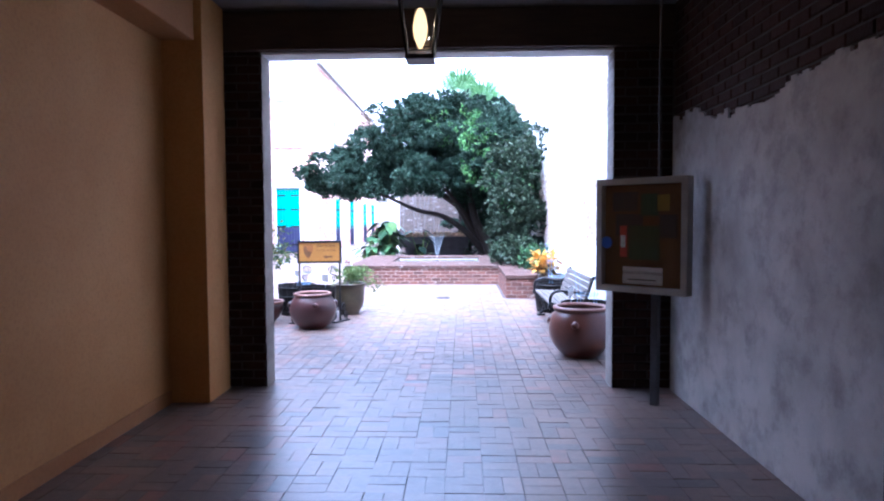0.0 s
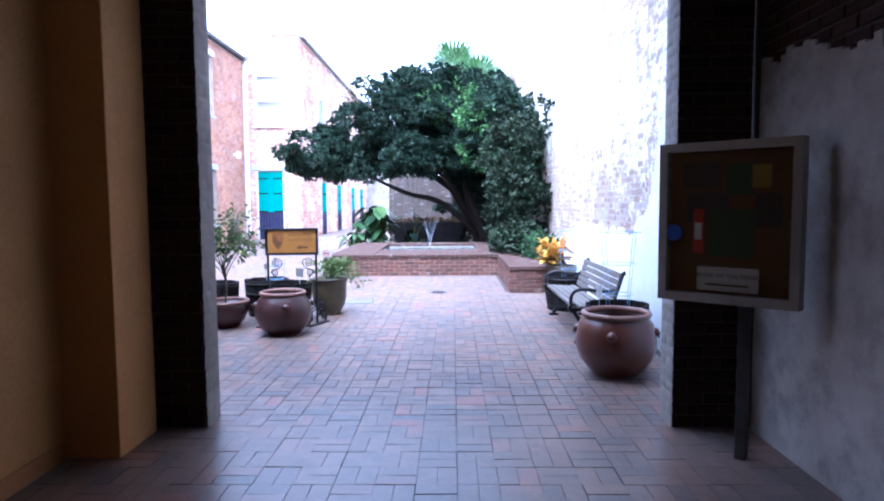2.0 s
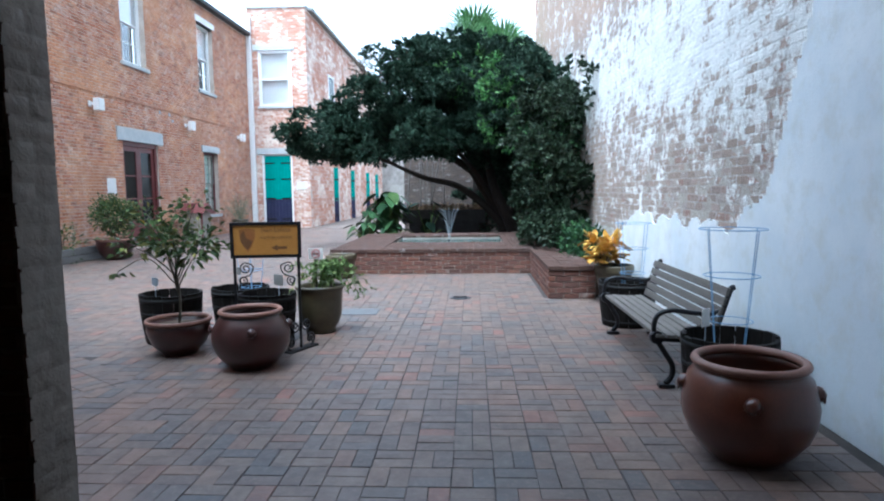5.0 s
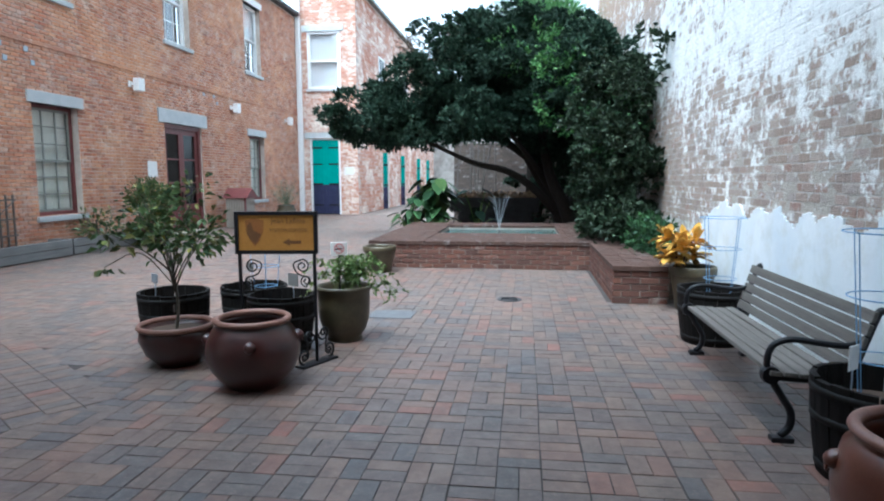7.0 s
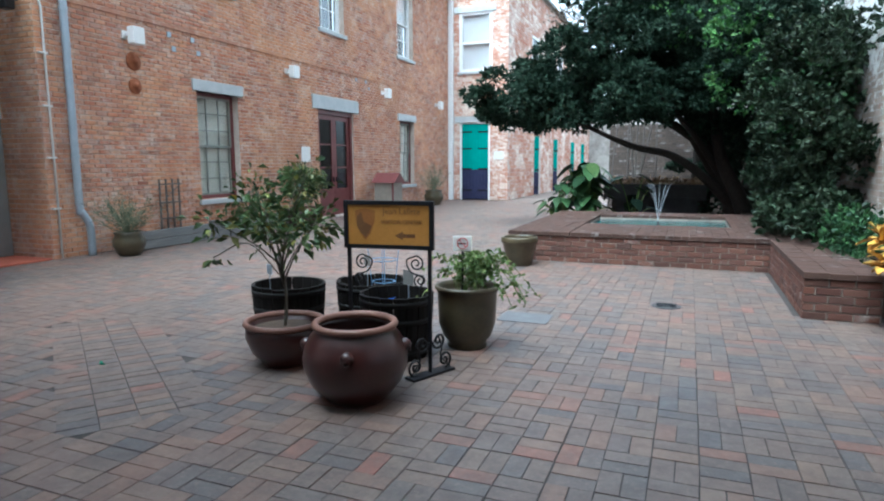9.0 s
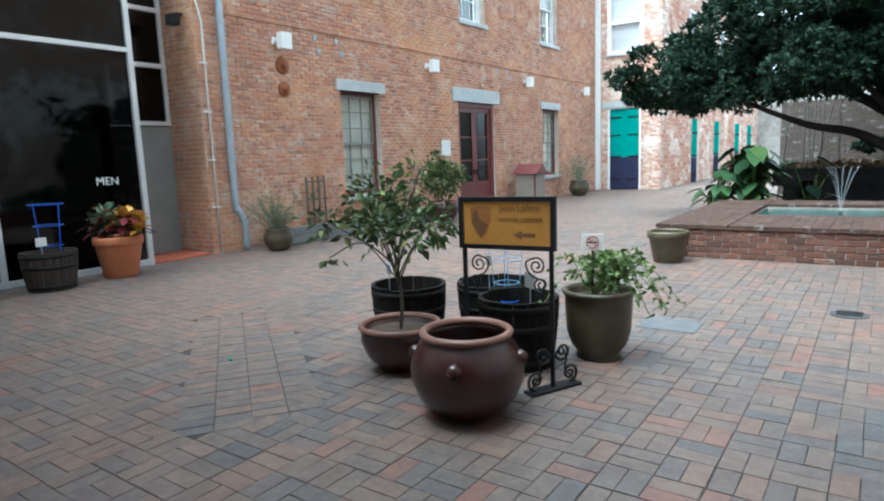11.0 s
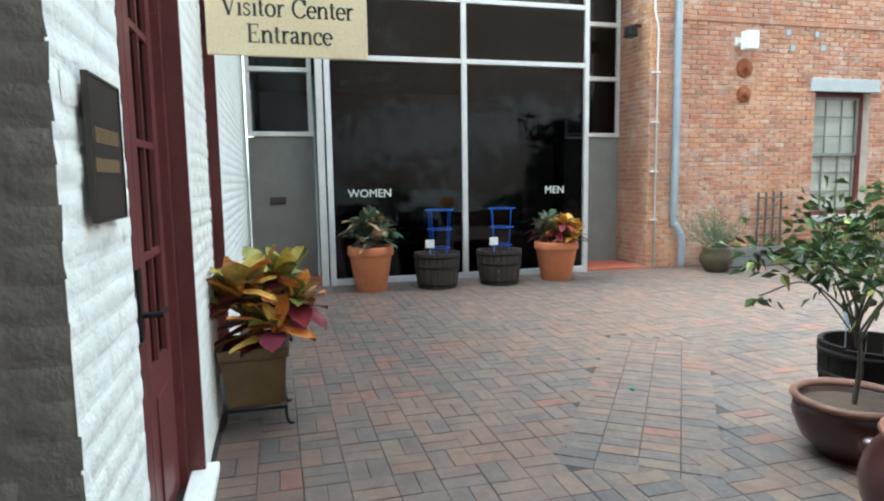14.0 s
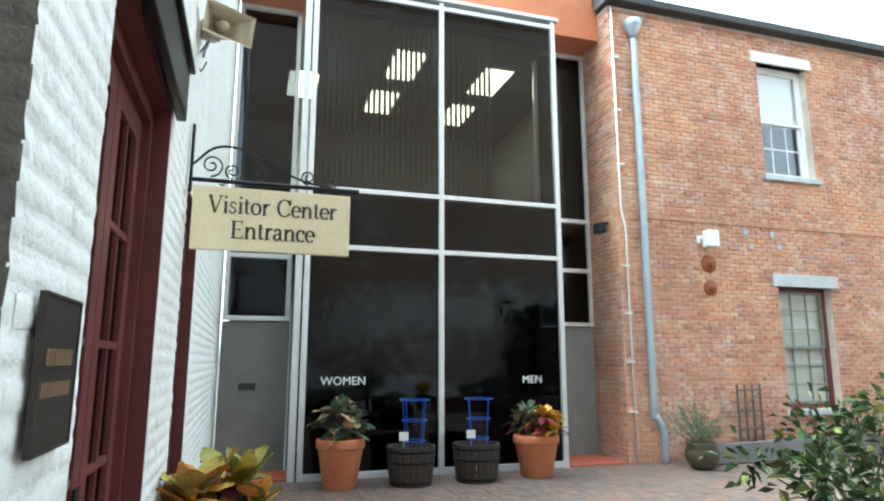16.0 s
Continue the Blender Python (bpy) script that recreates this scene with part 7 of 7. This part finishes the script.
def ear_plants():
    r = random.Random(51)
    for cx, cy, n, s, mat, lab in ((-1.3, 14.4, 84, 0.44, M_LEAFMID, "broad elephant-ear leaves behind the basin"), (-1.85, 14.1, 30, 0.3, M_LEAFMID, "lower broad-leaved clump by the basin"), (-0.3, 15.0, 9, 0.4, M_LEAF, "dark broad leaves behind the pool")):
        p = thing("elephant_ear", lab, "plant", pose(cx, cy, 0.05))
        for k in range(n):
            a, h = r.uniform(0, 6.28), r.uniform(0.3, 1.25) * s * 2.5
            d = Vector((math.cos(a), math.sin(a), 0))
            top = d * r.uniform(0.08, 0.48) + Vector((0, 0, h * 1.05))
            part("stalk", tube(smooth_line([(0, 0, 0), top * 0.6 + Vector((0, 0, 0.1)), top], 3), 0.012, 5), M_LEAFLT, p)
            bm = bmesh.new()
            side = d.cross(Vector((0, 0, 1)))
            tilt = (d * 0.8 + Vector((0, 0, -r.uniform(0.2, 0.7)))).normalized()
            rows = []
            for t, w in ((-0.35, 0.25), (-0.1, 0.75), (0.15, 0.85), (0.5, 0.6), (0.8, 0.3), (1.0, 0.02)):
                c = top + tilt * s * t * 0.8 - Vector((0, 0, 0.12 * s * t * t))
                rows.append([bm.verts.new(c + side * s * 0.42 * w * q + Vector((0, 0, 0.06 * s * abs(q)))) for q in (-1, 0, 1)])
            for u, v in zip(rows, rows[1:]):
                for q in (0, 1):
                    bm.faces.new((u[q], u[q + 1], v[q + 1], v[q]))
            part("leaf", bm, mat, p, smooth=True)
    t = thing("stone_trough", "long dark trough of dry plants behind the basin", "planter")
    part("trough", wall_mesh([(-1.2, 1.3, 16.6, 16.7, 0.62, 0.95), (-1.2, 1.3, 17.3, 17.4, 0.62, 0.95), (-1.2, -1.1, 16.7, 17.3, 0.62, 0.95), (1.2, 1.3, 16.7, 17.3, 0.62, 0.95), (-1.2, 1.3, 16.6, 17.4, 0.55, 0.619)]), M_SLATE, t)
    part("plinth", box(-1.0, 1.1, 16.75, 17.25, 0.0, 0.549), M_SLATE, t)
    leaves("dry_leaves", [((r.uniform(-1.1, 1.2), r.uniform(16.65, 17.3), r.uniform(0.9, 1.05)), (r.gauss(0, 1), r.gauss(0, 1), r.gauss(0.3, 0.5))) for _ in range(700)], leaf_material("fallen dry leaves", [(0.3, 0.2, 0.11), (0.4, 0.27, 0.15), (0.2, 0.13, 0.08)]), t, r, 0.14, 0.45)
    gw = thing("wall_bed", "weathered grey brick wall closing the planted bed", "wall", kind="structure")
    part("wall", box(-1.6, RX, 21.0, 21.3, 0, 2.7), M_MORTARDK, gw)
    lay(gw, courses([], -1.6, RX, 0.0, 2.7), (0, 21.0, 0), (1, 0, 0), (0, -1, 0), brick_material("grey brown bed wall brick", [(0.1, 0.08, 0.07), (0.14, 0.11, 0.09), (0.08, 0.062, 0.055)]), r)
    solid("soil_bed", box(-1.68, RX - 0.05, 13.62, 20, -0.02, 0.12), M_SOIL, "dark planted soil behind the fountain", "soil", "structure")
    for k in range(7):
        x = r.uniform(-1.4, 0.4)
        solid("bamboo_cane", tube([(x, 18.2, 0.1), (x + r.uniform(-0.5, 0.5), 18.5, 2.6)], 0.025, 6), M_BENCH, "pale leaning cane behind the trough", "cane")


big_tree()
palm()
ear_plants()


# ---- along the long building ----
def plank_box(y0, y1):
    b = thing("plank_planter", "long grey timber planter box at the wall foot", "planter", group="plank planters")
    for k in range(2):
        part("board", box(-7.99, -7.95, y0, y1, 0.02 + 0.16 * k, 0.17 + 0.16 * k, 0.005), M_BOXWOOD, b)
    part("end_board", box(-8.45, -8.0, y0, y0 + 0.04, 0.02, 0.33), M_BOXWOOD, b)
    part("end_board", box(-8.45, -8.0, y1 - 0.04, y1, 0.02, 0.33), M_BOXWOOD, b)
    part("soil", box(-8.45, -8.0, y0 + 0.05, y1 - 0.05, 0.02, 0.28), M_SOIL, b)


def shrub_pot(x, y, s, label, seed, spiky=True):
    p = thing("urn_planter", label, "planter", pose(x, y, 0))
    part("urn", lathe([(0.16 * s, 0), (0.2 * s, 0.05 * s), (0.27 * s, 0.18 * s), (0.27 * s, 0.28 * s), (0.22 * s, 0.36 * s), (0.25 * s, 0.42 * s), (0.21 * s, 0.42 * s), (0.18 * s, 0.34 * s), (0.02, 0.3 * s)], 28), M_OLIVE, p, smooth=True)
    h = thing("wispy_shrub", "wispy grey-green shrub in an urn", "shrub", pose(x, y, 0.34 * s))
    r = random.Random(seed)
    sp = []
    for k in range(70):
        d = Vector((r.gauss(0, 0.55), r.gauss(0, 0.55), 1)).normalized()
        l = r.uniform(0.4, 0.85) * s
        part("stem", tube([(0, 0, 0), tuple(d * l)], 0.003, 4), M_LEAFGREY, h)
        for q in range(16):
            sp.append((d * l * r.uniform(0.3, 1.05) + Vector((r.gauss(0, 0.02), r.gauss(0, 0.02), 0)), d + Vector((r.gauss(0, 0.8), r.gauss(0, 0.8), r.gauss(0, 0.5)))))
    leaves("foliage", sp, M_LEAFGREY, h, r, 0.07, 0.16, 0.1)


plank_box(7.75, 10.1)
plank_box(10.15, 13.2)
shrub_pot(-7.75, 7.42, 0.95, "olive glazed urn at the downpipe", 61)
shrub_pot(-7.8, 20.9, 1.3, "dark urn near the far corner", 62)
bowl_pot(-7.5, 12.1, 0.42, 0.5, "wide brown glazed pot before the plank planters", M_GLAZE)


def bed_plants():
    r = random.Random(71)
    for y, z, m, lab, n in ((12.1, 1.05, M_LEAFCIT, "leafy bush in the brown pot", 1700), (11.2, 0.5, M_LEAFCIT, "small shrub in the plank planter", 300)):
        x = -7.5 if z > 1 else -8.2
        p = thing("shrub", lab, "shrub", pose(x, y, 0))
        for k in range(5):
            part("stem", tube([(0, 0, 0.2), (r.uniform(-0.15, 0.15), r.uniform(-0.25, 0.25), z + 0.15)], 0.01, 5), M_STEM, p)
        leaves("foliage", blob_spots(r, (0.02, 0, z), (0.26 if x < -8 else 0.45, 0.5, 0.38), n, 0.3, 6, 0.07), m, p, r, 0.1, 0.4)


bed_plants()


def trellis(y):
    t = thing("trellis", "small weathered wooden trellis against the wall", "trellis", pose(-8.4, y, 0.28), "trellises")
    for k in range(4):
        part("upright", box(-0.012, 0.012, -0.24 + 0.16 * k - 0.015, -0.24 + 0.16 * k + 0.015, 0, 0.95), M_BENCH, t)
    for z in (0.2, 0.5, 0.85):
        part("crossbar", box(0.013, 0.03, -0.28, 0.28, z - 0.015, z + 0.015), M_BENCH, t)
    part("brace", tube([(0.035, -0.24, 0.5), (0.035, 0.24, 0.85)], 0.012, 4), M_BENCH, t)


trellis(9.0)


def bin_house():
    taupe = worn("taupe painted boards", (0.24, 0.21, 0.175), (0.3, 0.265, 0.22), 6, 0.6, 0.15)
    b = thing("litter_bin", "taupe slatted litter bin with a maroon pitched lid", "litter bin", pose(-7.85, 17.3, 0))
    for k in range(8):
        y = -0.32 + 0.08 * k
        part("slat", box(0.3, 0.325, y + 0.004, y + 0.076, 0.03, 0.92), taupe, b)
        part("slat", box(-0.32 + 0.08 * k + 0.004, -0.32 + 0.08 * k + 0.076, -0.345, -0.32, 0.03, 0.92), taupe, b)
    part("carcass", box(-0.31, 0.298, -0.318, 0.31, 0.0, 0.92), taupe, b)
    bm = bmesh.new()
    vs = [bm.verts.new(p) for p in ((-0.4, -0.4, 0.925), (0.4, -0.4, 0.925), (0.4, 0.4, 0.925), (-0.4, 0.4, 0.925), (-0.4, 0, 1.22), (0.4, 0, 1.22))]
    for f in ((3, 2, 1, 0), (0, 1, 5, 4), (2, 3, 4, 5), (1, 2, 5), (3, 0, 4)):
        bm.faces.new([vs[k] for k in f])
    part("lid", bm, M_MAROON, b, "maroon pitched lid")
    part("corner_post", box(0.29, 0.335, -0.355, -0.31, 0.0, 0.925), M_MAROON, b, "maroon corner post")


bin_house()
solid("floor_plate", box(-0.78, -0.3, 5.4, 5.78, -0.006, 0.006, 0.002), worn("dull zinc cover", (0.1, 0.1, 0.105), (0.14, 0.14, 0.145), 8, 0.7, 0.2, 60, 0.0, 0.2), "pale metal cover plate set in the paving", "cover plate")
dr = thing("floor_drain", "small round iron drain set in the paving", "drain", pose(0.72, 6.6, 0.002))
part("grate", lathe([(0.15, -0.01), (0.15, 0.004), (0.13, 0.008), (0.02, 0.008)], 24), M_SLATE, dr)
for k in range(5):
    part("bar", box(-0.1, 0.1, -0.08 + 0.04 * k - 0.008, -0.08 + 0.04 * k + 0.008, 0.008, 0.012), M_IRON, dr)

gl = thing("fallen_leaf", "bright green fallen leaf on the pavers", "leaf", pose(-3.2, 3.04, 0.005))
leaves("blade", [((0, 0, 0), (1, 0.3, 0.05)), ((0.02, 0, 0.003), (-0.6, 0.8, 0.05))], leaf_material("green fallen leaf", [(0.02, 0.3, 0.16), (0.03, 0.34, 0.2)]), gl, random.Random(3), 0.055, 0.5, 0.1, 0, "")
for k, (x, y, r) in enumerate(((2.62, 0.36, 0.07), (2.72, 0.42, 0.085), (2.66, 0.5, 0.05))):
    bm = bmesh.new()
    bmesh.ops.create_icosphere(bm, subdivisions=3, radius=r)
    for v in bm.verts:
        v.co *= 1 + 0.25 * noise.noise(v.co * 14 + Vector((k, 0, 0)))
    st = solid("pale_stone", bm, M_PLASTER, "pale rounded stone at the foot of the jamb", "stone", smooth=True)
    st.matrix_basis = pose(x, y, r * 0.8)
